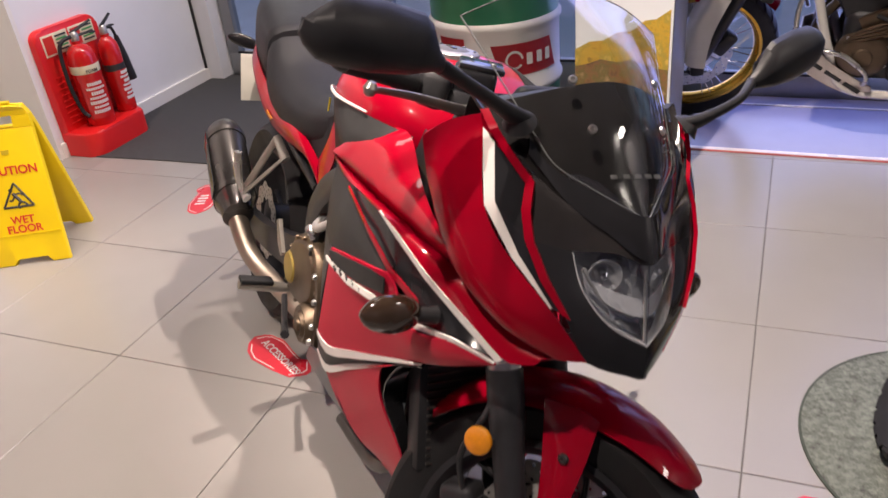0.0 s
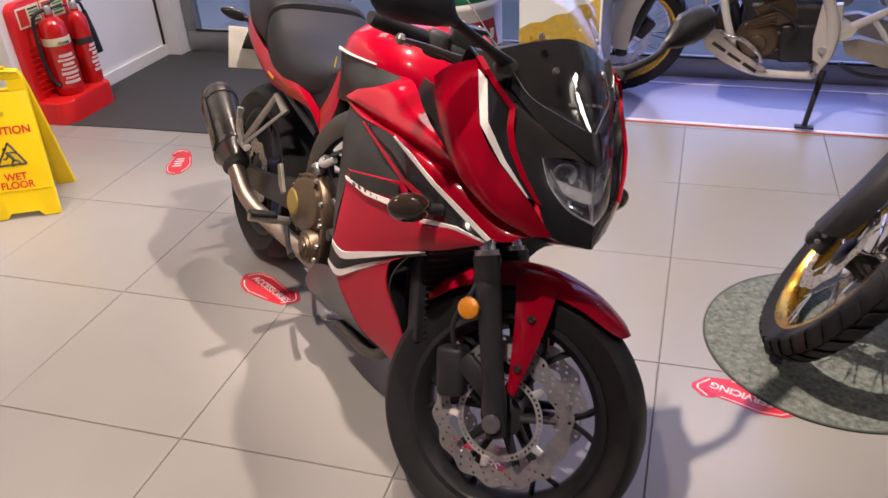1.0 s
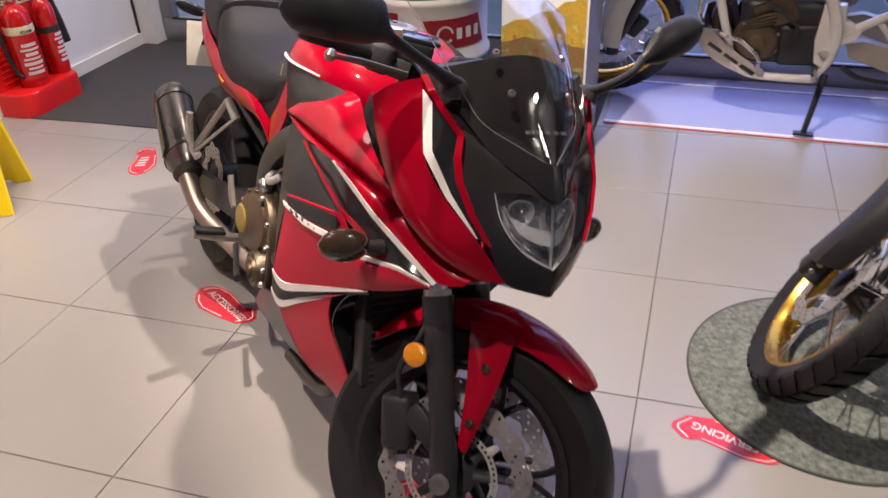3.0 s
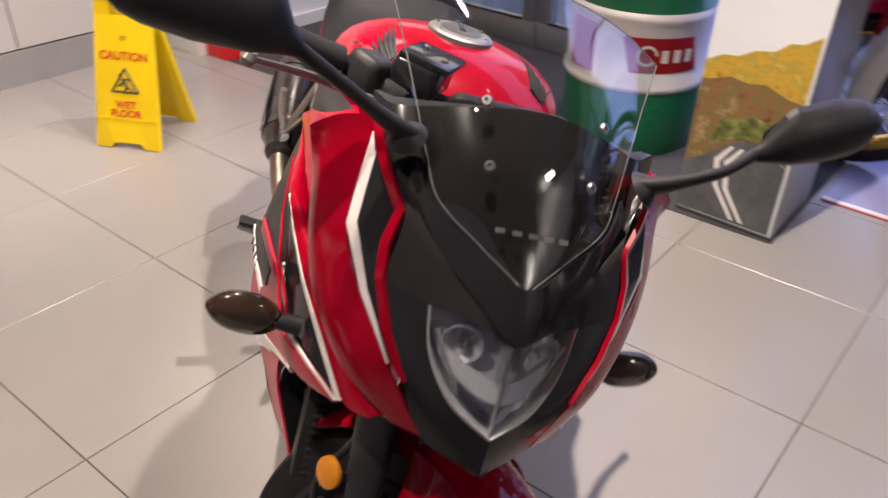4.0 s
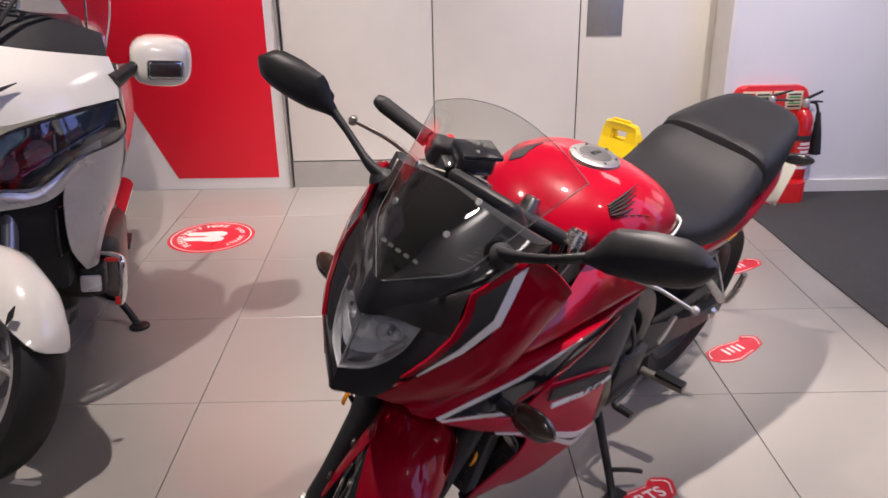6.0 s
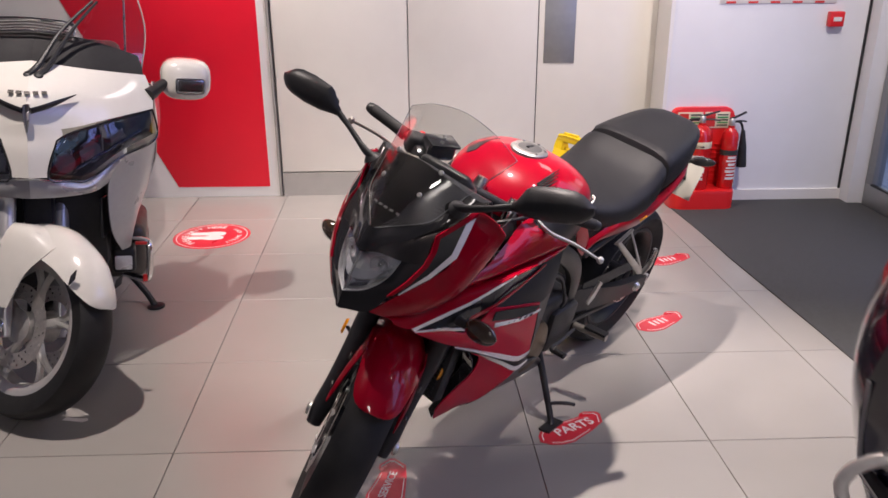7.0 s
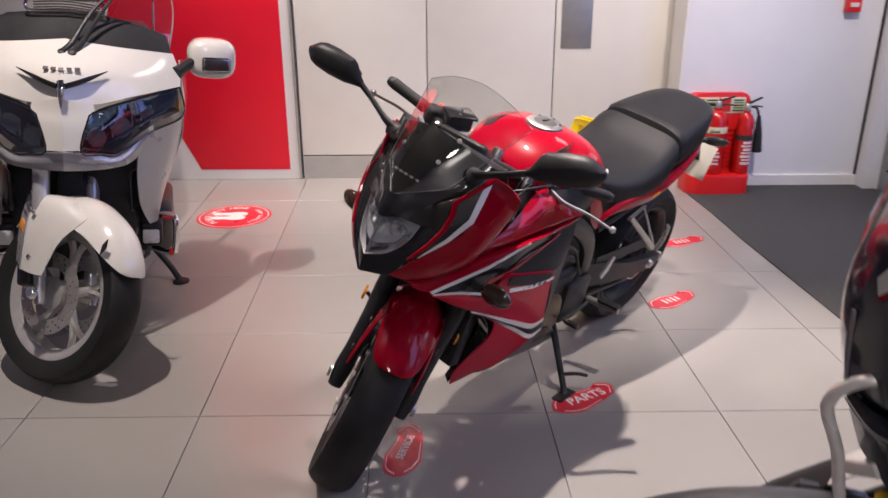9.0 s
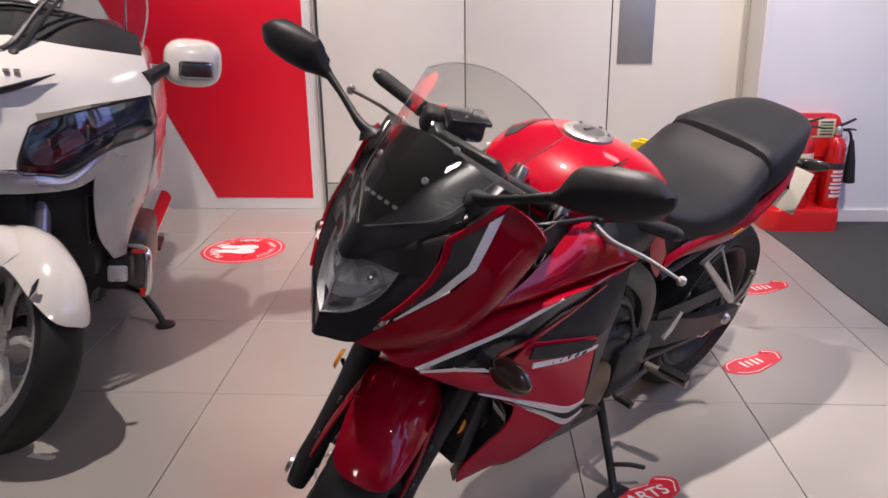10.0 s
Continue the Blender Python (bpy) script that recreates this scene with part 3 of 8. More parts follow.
def extinguisher(m, foam):
    h, r, low, top = (0.415, 0.071, 0.66, 0.76) if foam else (0.395, 0.053, 0.56, 0.65)
    e = thing("fire_extinguisher", m, "red foam fire extinguisher with cream band" if foam else "red carbon dioxide fire extinguisher with black horn", "extinguisher")
    body = part("cylinder", lathe([(r * 0.92, 0), (r, 0.012), (r, h - 0.07), (r * 0.9, h - 0.035), (r * 0.6, h - 0.01), (0.022, h), (0.022, h + 0.015)], None, 32), CYL_RED, e)
    band = lathe([(r + 0.0008, h * low), (r + 0.0012, h * low + 0.003), (r + 0.0012, h * top - 0.003), (r + 0.0008, h * top)], None, 32, True)
    part("colour_band", band, CREAM if foam else SIGN_BLACK, body)
    lab = bmesh.new()
    for a in range(-6, 6):
        for z0, z1 in ((h * 0.10, h * 0.58),):
            q = [(r + 0.001, a), (r + 0.001, a + 1)]
            vs = [lab.verts.new((rr * math.sin(radians(10 * k)), -rr * math.cos(radians(10 * k)), z)) for z in (z0, z1) for rr, k in q]
            lab.faces.new((vs[0], vs[1], vs[3], vs[2]))
    bmesh.ops.remove_doubles(lab, verts=lab.verts, dist=1e-5)
    bmesh.ops.solidify(lab, geom=lab.faces[:], thickness=0.0006)
    part("label", lab, CYL_RED, body)
    for row in range(7):
        z = h * (0.53 - 0.058 * row)
        w = (0.035, 0.045, 0.028, 0.04, 0.045, 0.033, 0.04)[row]
        bars = bmesh.new()
        for a in range(-int(w * 900), int(w * 900), 9):
            add_box(bars, pose((r + 0.0012) * math.sin(radians(a)), -(r + 0.0012) * math.cos(radians(a)), z, 0, 0, a), 0.009, 0.001, 0.011 if row % 2 else 0.016)
        part("print_bar", bars, LABEL_WHITE, body)
    if foam:
        lettering("lettering", "FOAM", 0.022, pose(0, -r - 0.0016, h * 0.69, 90, 0, 0), SIGN_BLACK, body)
    part("valve", lathe([(0.016, h + 0.012), (0.02, h + 0.02), (0.02, h + 0.05), (0.012, h + 0.06)], None, 16), ALLOY, e)
    lev = bmesh.new()
    add_tube(lev, [(-0.015, 0, h + 0.055), (0.03, 0, h + 0.07), (0.10, 0, h + 0.095)], [0.009, 0.008, 0.007], 8, 8, 0.5)
    add_tube(lev, [(0.0, 0, h + 0.035), (0.06, 0, h + 0.04), (0.11, 0, h + 0.034)], [0.008, 0.008, 0.006], 8, 8, 0.5)
    part("lever", lev, BLACK_SATIN, e)
    if foam:
        part("hose", tube([(-0.015, 0, h + 0.04), (-0.09, -0.01, h + 0.01), (-0.105, -0.01, h * 0.6), (-0.09, -0.02, 0.10), (-0.07, -0.045, 0.06)], 0.010, 10, 28), BLACK_SATIN, e)
    else:
        part("hose", tube([(0.015, 0, h + 0.04), (0.06, -0.01, h + 0.03), (0.085, -0.01, h - 0.03)], 0.008, 10, 14), BLACK_SATIN, e)
        part("horn", tube([(0.085, -0.01, h - 0.02), (0.092, -0.012, h - 0.12), (0.10, -0.015, h - 0.26)], [0.012, 0.026, 0.032], 14, 12), BLACK_SATIN, e)
    return e


fire = thing("fire_point_stand", pose(2.915, 3.215, 0.0), "red moulded plastic fire point stand holding two extinguishers", "fire stand")
bm = bmesh.new()
front = [(0.13 + 0.08 * math.cos(radians(a)), 0.035 - 0.08 * math.sin(radians(a))) for a in range(0, 91, 15)]
add_prism(bm, [(0.21, 0.17), (-0.21, 0.17)] + [(-x, y) for x, y in front] + front[::-1], 0.125, pose(0, 0, 0.002), 0.014)
part("base", bm, FIRE_RED, fire)
plate = [(-0.205, 0), (0.205, 0), (0.205, 0.42)] + [(0.145 + 0.06 * math.cos(radians(a)), 0.57 + 0.05 * math.sin(radians(a))) for a in range(0, 91, 15)] + [(-0.145 - 0.06 * math.sin(radians(a)), 0.57 + 0.05 * math.cos(radians(a))) for a in range(0, 91, 15)]
back = part("back_panel", prism(plate, 0.045, pose(0, 0.175, 0.02, 90), 0.012), FIRE_RED, fire)
for k in range(9):
    part("rib", box(0.32, 0.004, 0.007, pose(0, 0.127, 0.16 + 0.03 * k), 0.001), FIRE_RED, back)
for x in (-0.088, 0.088):
    lab = part("notice", box(0.165, 0.003, 0.105, pose(x, 0.1275, 0.56), 0.001), CREAM, back, "cream safety notice")
    part("red_block", box(0.06, 0.002, 0.085, pose(x - 0.043, 0.125, 0.56)), SIGN_RED, lab)
    for k in range(5):
        part("print_bar", box(0.07, 0.002, 0.008, pose(x + 0.036, 0.125, 0.594 - 0.017 * k)), SAFETY_GREEN if k % 2 else SIGN_BLACK, lab)
part("divider", box(0.02, 0.07, 0.30, pose(0.0, 0.10, 0.27), 0.006), FIRE_RED, fire)
extinguisher(pose(2.882, 3.268, 0.128, 0, 0, -20), True)
extinguisher(pose(3.075, 3.270, 0.128, 0, 0, 15), False)

# oil drum
drum = thing("oil_drum", pose(3.375, 1.22, 0.008, 0, 0, 205), "green steel oil drum with a white band and red emblem", "drum")
R_ = 0.287
def drum_wall(z0, z1):
    prof = [(R_ - 0.004, z0), (R_, z0 + 0.006)] if z0 < 0.01 else [(R_, z0)]
    for zc in (0.29, 0.58):
        if z0 < zc < z1:
            prof += [(R_, zc - 0.022), (R_ + 0.010, zc - 0.008), (R_ + 0.010, zc + 0.008), (R_, zc + 0.022)]
    return prof + [(R_, z1)]
part("lower_body", lathe(drum_wall(0.0, 0.272), None, 64), DRUM_GREEN, drum)
band = part("band", lathe([(R_ - 0.001, 0.27), (R_ + 0.004, 0.272), (R_ + 0.012, 0.284), (R_ + 0.012, 0.298), (R_ + 0.001, 0.312), (R_ + 0.001, 0.545), (R_ + 0.012, 0.56), (R_ + 0.012, 0.574), (R_ + 0.002, 0.588), (R_ - 0.001, 0.59)], None, 64), DRUM_WHITE, drum, "white painted band")
part("upper_body", lathe([(R_ - 0.002, 0.588), (R_, 0.59), (R_, 0.83), (R_ + 0.006, 0.84), (R_ + 0.008, 0.855), (R_ - 0.006, 0.86), (R_ - 0.012, 0.845), (0.02, 0.842)], None, 64), DRUM_GREEN, drum)


def on_drum(bm, a0, a1, z0, z1, lift, skew=0.0):
    vs = []
    n_ = max(2, int(abs(a1 - a0) / 4))
    for k in range(n_ + 1):
        for z in (z0, z1):
            a = radians(a0 + (a1 - a0) * k / n_ + skew * (z - z0) / (z1 - z0))
            vs.append(bm.verts.new(((R_ + lift) * math.cos(a), (R_ + lift) * math.sin(a), z)))
    fs = [bm.faces.new((vs[2 * k], vs[2 * k + 2], vs[2 * k + 3], vs[2 * k + 1])) for k in range(n_)]
    bmesh.ops.solidify(bm, geom=fs, thickness=0.001)
    return bm


part("emblem", on_drum(bmesh.new(), -3, 55, 0.36, 0.50, 0.004, -8), DRUM_RED, band, "red parallelogram emblem")
part("red_patch", on_drum(bmesh.new(), -62, -34, 0.33, 0.53, 0.004, 0), DRUM_RED, band)
ring = bmesh.new()
for a in range(14, 316, 12):
    add_box(ring, pose(0, 0, 0.43, 0, 0, 9) @ pose(R_ + 0.006, 0.036 * math.cos(radians(a)), 0.036 * math.sin(radians(a)), a, 0, 0), 0.0015, 0.010, 0.011)
for k in range(3):
    add_box(ring, pose(0, 0, 0.428, 0, 0, 23 + 10 * k) @ pose(R_ + 0.0055, 0, 0), 0.0015, 0.028, 0.05)
part("emblem_mark", ring, DRUM_WHITE, band)

# printed display stand with a landscape
stand = thing("display_stand", pose(2.865, 0.365, 0.008), "tall grey display stand printed with a winding road", "display stand")
part("body", box(0.40, 0.36, 1.75, pose(0.204, 0.182, 0.875), 0.006), FRAME_ALU, stand)
PRINT_SKY = mat("print_pale_sky", (0.72, 0.76, 0.78), 0.4, 0, 0.1, 5)


def printed(name, colours, scale):
    """A photographic print: several inks in irregular patches at two scales."""
    m, n, l, b_ = node_mat(name)
    co, tex, ramp = (n.new("ShaderNode" + k) for k in ("TexCoord", "TexNoise", "ValToRGB"))
    tex.inputs["Scale"].default_value, tex.inputs["Detail"].default_value, tex.inputs["Roughness"].default_value = scale, 8, 0.7
    l.new(co.outputs["Object"], tex.inputs["Vector"])
    l.new(tex.outputs[0], ramp.inputs[0])
    while len(ramp.color_ramp.elements) < len(colours):
        ramp.color_ramp.elements.new(0.5)
    for k, c in enumerate(colours):
        ramp.color_ramp.elements[k].position = 0.34 + 0.32 * k / (len(colours) - 1)
        ramp.color_ramp.elements[k].color = (*c, 1)
    l.new(ramp.outputs[0], b_.inputs["Base Color"])
    b_.inputs["Roughness"].default_value = 0.4
    return m


PRINT_ROAD = printed("print_grey_road", [(0.06, 0.065, 0.07), (0.09, 0.095, 0.10), (0.12, 0.125, 0.13)], 9)
PRINT_HILL = printed("print_autumn_hill", [(0.05, 0.035, 0.02), (0.24, 0.12, 0.05), (0.16, 0.13, 0.04), (0.42, 0.27, 0.14)], 14)
PRINT_GOLD = printed("print_golden_grass", [(0.22, 0.14, 0.02), (0.55, 0.34, 0.04), (0.36, 0.28, 0.05), (0.68, 0.46, 0.10)], 16)
PRINT_GREEN = printed("print_green_scrub", [(0.03, 0.04, 0.012), (0.12, 0.15, 0.03), (0.30, 0.26, 0.10)], 26)


def print_area(name, outline, material, lift):
    return part(name, prism([(0.36 - y, z) for y, z in outline], 0.001, pose(-0.0005 - lift, 0.365, 0, 90, 0, -90)), material, face_print)


face_print = part("print_panel", box(0.002, 0.352, 1.70, pose(-0.001, 0.182, 0.865)), PRINT_SKY, stand, "printed panel with road and autumn hills")
print_area("road", [(0.01, 0.02), (0.355, 0.02), (0.355, 0.20), (0.22, 0.31), (0.12, 0.345), (0.01, 0.27)], PRINT_ROAD, 0.0025)
print_area("hill", [(0.01, 0.27), (0.05, 0.31), (0.12, 0.335), (0.17, 0.33), (0.22, 0.30), (0.29, 0.24), (0.355, 0.20), (0.355, 0.52), (0.31, 0.55), (0.26, 0.545), (0.2, 0.575), (0.14, 0.56), (0.07, 0.54), (0.01, 0.50)], PRINT_HILL, 0.003)
print_area("grass", [(0.01, 0.50), (0.06, 0.505), (0.14, 0.535), (0.20, 0.525), (0.26, 0.535), (0.31, 0.515), (0.355, 0.505), (0.355, 0.57), (0.30, 0.60), (0.25, 0.605), (0.2, 0.635), (0.14, 0.645), (0.10, 0.68), (0.06, 0.685), (0.01, 0.72)], PRINT_GOLD, 0.0035)
print_area("scrub", [(0.02, 0.30), (0.12, 0.35), (0.22, 0.32), (0.28, 0.28), (0.26, 0.38), (0.15, 0.42), (0.03, 0.40)], PRINT_GREEN, 0.004)
for off in (0.0, 0.035):
    print_area("road_line", [(0.10 + off, 0.03), (0.118 + off, 0.03), (0.20 + off, 0.14), (0.215 + off, 0.24), (0.17 + off, 0.30), (0.155 + off, 0.30), (0.195 + off, 0.235), (0.182 + off, 0.145)], LABEL_WHITE, 0.0045)


# floor stickers: shoe soles with a word, and a round waiting mark
def sole(k=1.0):
    right = [(0.135, 0.0), (0.125, 0.032), (0.085, 0.052), (0.03, 0.05), (-0.02, 0.034), (-0.06, 0.034), (-0.11, 0.036), (-0.136, 0.018)]
    return [(x * k, y * k) for x, y in right] + [(x * k, -y * k) for x, y in reversed(right[1:])]


SHOE = [(-0.142, -0.012), (-0.128, 0.018), (-0.108, 0.036), (-0.048, 0.051), (0.030, 0.044), (0.072, 0.043), (0.088, 0.056), (0.108, 0.059), (0.146, 0.036), (0.150, 0.018), (0.124, -0.026), (0.060, -0.048), (0.016, -0.058), (-0.041, -0.071), (-0.090, -0.062), (-0.122, -0.042)]


def sole_sticker(x, y, turn, word, bars=0, flip_word=0):
    s = thing("floor_sticker", pose(x, y, 0.0005, 0, 0, turn), "red shoe-shaped floor sticker with white wording", "floor sticker", "shoe-shaped floor stickers")
    part("sole", prism(SHOE[::-1], 0.0012, None), STICKER, s)
    for a0, a1 in ((0, 5), (7, 10), (11, 15)):
        run = SHOE[a0:a1 + 1]
        part("white_line", prism([(x * 0.91, y * 0.88) for x, y in run][::-1] + [(x * 0.88, y * 0.83) for x, y in run], 0.0005, pose(0, 0, 0.0011)), STICKER_WHITE, s)
    if word:
        lettering("lettering", word, 0.058 if len(word) < 6 else 0.036, pose(0.015, 0, 0.0016, 0, 0, flip_word), STICKER_WHITE, s, 0.0002)
    for k in range(bars):
        part("print_bar", box(0.012, 0.045 - 0.008 * (k % 2), 0.0008, pose(-0.045 + 0.026 * k, 0, 0.0015)), STICKER_WHITE, s)
    return s


sole_sticker(1.58, 0.702, 29, "PARTS")
sole_sticker(0.943, 0.40, 74, "SERVICE")
sole_sticker(2.142, 1.538, 29, "", 4)
sole_sticker(2.42, 2.305, 20, "", 4)
sole_sticker(1.541, 1.35, -120, "ACCESSORIES")
sole_sticker(1.36, -0.265, 74, "SERVICING")

wait = thing("floor_sticker", pose(-0.186, 2.812, 0.0005, 0, 0, -90), "round red floor sticker with white shoe soles and wording", "floor sticker")
part("disc", lathe([(0.224, 0), (0.225, 0.0006), (0.224, 0.0012)], None, 64), STICKER, wait)
part("ring_line", lathe([(0.208, 0.0011), (0.208, 0.0017), (0.203, 0.0017), (0.203, 0.0011)], None, 64, True), STICKER_WHITE, wait)
for x in (-0.036, 0.036):
    part("printed_sole", prism([(yy * 0.75 + x, xx * 0.78 - 0.03) for xx, yy in sole()], 0.0005, pose(0, 0, 0.0012)), STICKER_WHITE, wait)
for word, a0, a1, rad, size in (("PLEASE WAIT HERE", 325, 165, 0.155, 0.052), ("SHOP SAFELY", 135, 45, 0.160, 0.036)):
    for k, ch in enumerate(word):
        a = a0 + (a1 - a0) * k / (len(word) - 1)
        if ch != " ":
            lettering("lettering", ch, size, pose(rad * math.cos(radians(a)), rad * math.sin(radians(a)), 0.0017, 0, 0, a - 90), STICKER_WHITE, wait, 0.0002)
# a small white patch and a paper strip on the tiles
scrap = thing("white_floor_piece", pose(1.05, 0.115, 0.001, 0, 0, 20), "small irregular white patch on the floor tiles", "scrap")
part("sheet", prism([(-0.03, -0.03), (0.03, -0.02), (0.04, 0.012), (0.012, 0.03), (-0.008, 0.02), (-0.035, 0.025)], 0.0008), STICKER_WHITE, scrap)
scrap = thing("white_floor_piece", pose(-0.189, 0.831, 0.001, 0, 0, -10), "thin white paper strip beside a motorcycle tyre", "scrap")
part("sheet", prism([(-0.05, -0.012), (0.03, -0.014), (0.045, 0.0), (0.035, 0.012), (-0.01, 0.006), (-0.045, 0.010)], 0.0008), STICKER_WHITE, scrap)


# ---- wheels ----
from mathutils.bvhtree import BVHTree

SIDEWAYS = pose(0, 0, 0, -90)       # turns a lathe's axis from z to y


def tyre_bm(radius, width, rim, crown=70, m=None):
    prof = []
    depth = min(0.5 * width, radius - rim) * 0.62
    for k in range(15):
        a = radians(-crown + 2 * crown * k / 14)
        prof.append((radius - depth * (1 - math.cos(a)), width / 2 * math.sin(a) / math.sin(radians(crown))))
    side = width * 0.40
    prof += [(rim + 0.022, side * 1.08), (rim + 0.004, side * 0.86), (rim - 0.004, side * 0.78), (rim - 0.004, -side * 0.78), (rim + 0.004, -side * 0.86), (rim + 0.022, -side * 1.08)]
    return lathe(prof, (m or Matrix()) @ SIDEWAYS, 96, True)


def rim_bm(rim, width, m, depth=0.022):
    w = width / 2
    prof = [(rim + 0.008, w), (rim + 0.008, w - 0.004), (rim - 0.003, w - 0.012), (rim - depth * 0.7, w - 0.03), (rim - depth * 0.7, -w + 0.03), (rim - 0.003, -w + 0.012), (rim + 0.008, -w + 0.004), (rim + 0.008, -w),
            (rim - 0.004, -w), (rim - depth, -w + 0.018), (rim - depth - 0.005, 0), (rim - depth, w - 0.018), (rim - 0.004, w)]
    return lathe(prof, m @ SIDEWAYS, 96, True)


def disc_bm(inner, outer, y, m, thick=0.005, petals=10, holes=True, cells=120, bands=7, wave=0.006):
    """A drilled brake disc with a scalloped edge: a ring of cells, some of them left open."""
    bm = bmesh.new()
    grid = []
    for i in range(bands + 1):
        f = i / bands
        row = []
        for k in range(cells):
            a = 2 * math.pi * k / cells
            r = inner + (outer - inner) * f + wave * f * f * math.cos(petals * a) - wave * (1 - f) ** 2 * math.cos(petals * a + 1.0)
            row.append(bm.verts.new((r * math.cos(a), y, r * math.sin(a))))
        grid.append(row)
    for i in range(bands):
        for k in range(cells):
            gap = holes and ((i == 1 and k % 6 == 0) or (i == bands // 2 and k % 6 == 2) or (i == bands - 2 and k % 6 == 4))
            if not gap:
                j = (k + 1) % cells
                bm.faces.new((grid[i][k], grid[i][j], grid[i + 1][j], grid[i + 1][k]))
    bmesh.ops.solidify(bm, geom=bm.faces[:], thickness=thick)
    return moved(bm, m)


def sensor_ring(inner, outer, y, m, teeth=50):
    """A thin ring with one row of square slots."""
    bm = bmesh.new()
    radii = (inner, inner + 0.36 * (outer - inner), inner + 0.70 * (outer - inner), outer)
    grid = [[bm.verts.new((r * math.cos(math.pi * k / teeth), y, r * math.sin(math.pi * k / teeth))) for k in range(2 * teeth)] for r in radii]
    for i in range(3):
        for k in range(2 * teeth):
            if i != 1 or k % 2:
                j = (k + 1) % (2 * teeth)
                bm.faces.new((grid[i][k], grid[i][j], grid[i + 1][j], grid[i + 1][k]))
    bmesh.ops.solidify(bm, geom=bm.faces[:], thickness=0.002)
    return moved(bm, m)


def y_spokes(m, hub, rim, n, width, split=0.5, twist=0.0, depth=0.03):
    """n cast spokes, each of which forks on its way out."""
    bms = []
    for k in range(n):
        a = 2 * math.pi * k / n + twist
        def at(r, da, y):
            return m @ Vector((r * math.cos(a + da), y, r * math.sin(a + da)))
        mid = hub + (rim - hub) * split
        bm = bmesh.new()
        add_tube(bm, [at(hub * 0.8, 0, 0), at(mid, 0.02, 0)], [width * 1.1, width * 0.85], 8, 4, depth / width)
        for s in (-1, 1):
            add_tube(bm, [at(mid - 0.012, 0.02, 0), at((mid + rim) / 2, s * 0.10, 0), at(rim + 0.004, s * 0.20, 0)], [width * 0.8, width * 0.6, width * 0.75], 8, 7, depth / width)
        bms.append(bm)
    return bms


# ---- the red sports motorcycle ----
BIKE = pose(0.636, 0.215, 0, 0, 0, 227.6) @ pose(0, 0, 0, -15.7)
bike = thing("motorcycle", BIKE, "red sports motorcycle with white flashes leaning on its side stand", "motorcycle")
FRONT, REAR = Vector((-0.209, 0, 0.304)), Vector((-1.70, 0, 0.325))
RAKE = Vector((-math.sin(radians(25.5)), 0, math.cos(radians(25.5))))
PIVOT = FRONT + Vector((-0.042, 0, 0.002))
TURNED = Matrix.Translation(PIVOT) @ Matrix.Rotation(radians(35.1), 4, RAKE) @ Matrix.Translation(-PIVOT)


def both(name, rows, material, parent=None, label="", **how):
    """A shell on the left of the bike and its mirror image on the right."""
    made = []
    for side in (1, -1):
        bm = sheet(rows, **how)
        made.append(part(name, bm if side == 1 else flip(bm), material, parent or bike, label))
    return made


def whole(name, rows, material, label="", **how):
    """One shell across the middle plane, from rows that run outwards from it."""
    full = [[(x, -y, z) for x, y, z in reversed(r[1:])] + list(r) for r in rows]
    return part(name, sheet(full, **how), material, bike, label)


# front wheel with its tyre, discs, guard and fork, turned on the steering head
at_front = TURNED @ Matrix.Translation(FRONT)
fw = part("front_wheel", rim_bm(0.226, 0.100, at_front), DARK_ALLOY, bike, "black cast alloy front wheel")
part("tyre", tyre_bm(0.311, 0.126, 0.226, 68, at_front), RUBBER, fw)
for bm in y_spokes(at_front, 0.05, 0.208, 6, 0.010, 0.55, 0.3, 0.018):
    part("spoke", bm, DARK_ALLOY, fw)
part("hub", lathe([(0.03, -0.07), (0.05, -0.062), (0.042, -0.03), (0.038, 0.03), (0.05, 0.062), (0.03, 0.07)], at_front @ SIDEWAYS, 32), DARK_ALLOY, fw)
for y in (-0.066, 0.066):
    d = part("brake_disc", disc_bm(0.122, 0.163, y, at_front, 0.005, 14, True, 168, 7, 0.005), DISC, fw, "drilled steel wave brake disc")
    carrier = bmesh.new()
    for k in range(5):
        a = 2 * math.pi * k / 5 + 0.4
        add_tube(carrier, [at_front @ Vector((0.045 * math.cos(a), y * 0.95, 0.045 * math.sin(a))), at_front @ Vector((0.128 * math.cos(a), y, 0.128 * math.sin(a)))], [0.013, 0.008], 8, 4, 0.4)
    part("disc_carrier", carrier, DARK_ALLOY, fw)
    for k in range(5):
        a = 2 * math.pi * k / 5 + 0.4
        part("disc_button", lathe([(0.004, -0.005), (0.009, -0.005), (0.009, 0.005), (0.004, 0.005)], at_front @ Matrix.Translation((0.122 * math.cos(a), y, 0.122 * math.sin(a))) @ SIDEWAYS, 14), STEEL, fw)
part("sensor_ring", sensor_ring(0.085, 0.100, -0.078, at_front), RING_STEEL, fw, "slotted steel sensor ring")
for k in range(5):
    a = 2 * math.pi * k / 5 + 1.0
    part("sensor_ring_tab", tube([at_front @ Vector((0.096 * math.cos(a), -0.078, 0.096 * math.sin(a))), at_front @ Vector((0.120 * math.cos(a), -0.074, 0.120 * math.sin(a)))], [0.011, 0.007], 8, 3, 0.25), RING_STEEL, fw)

up = RAKE
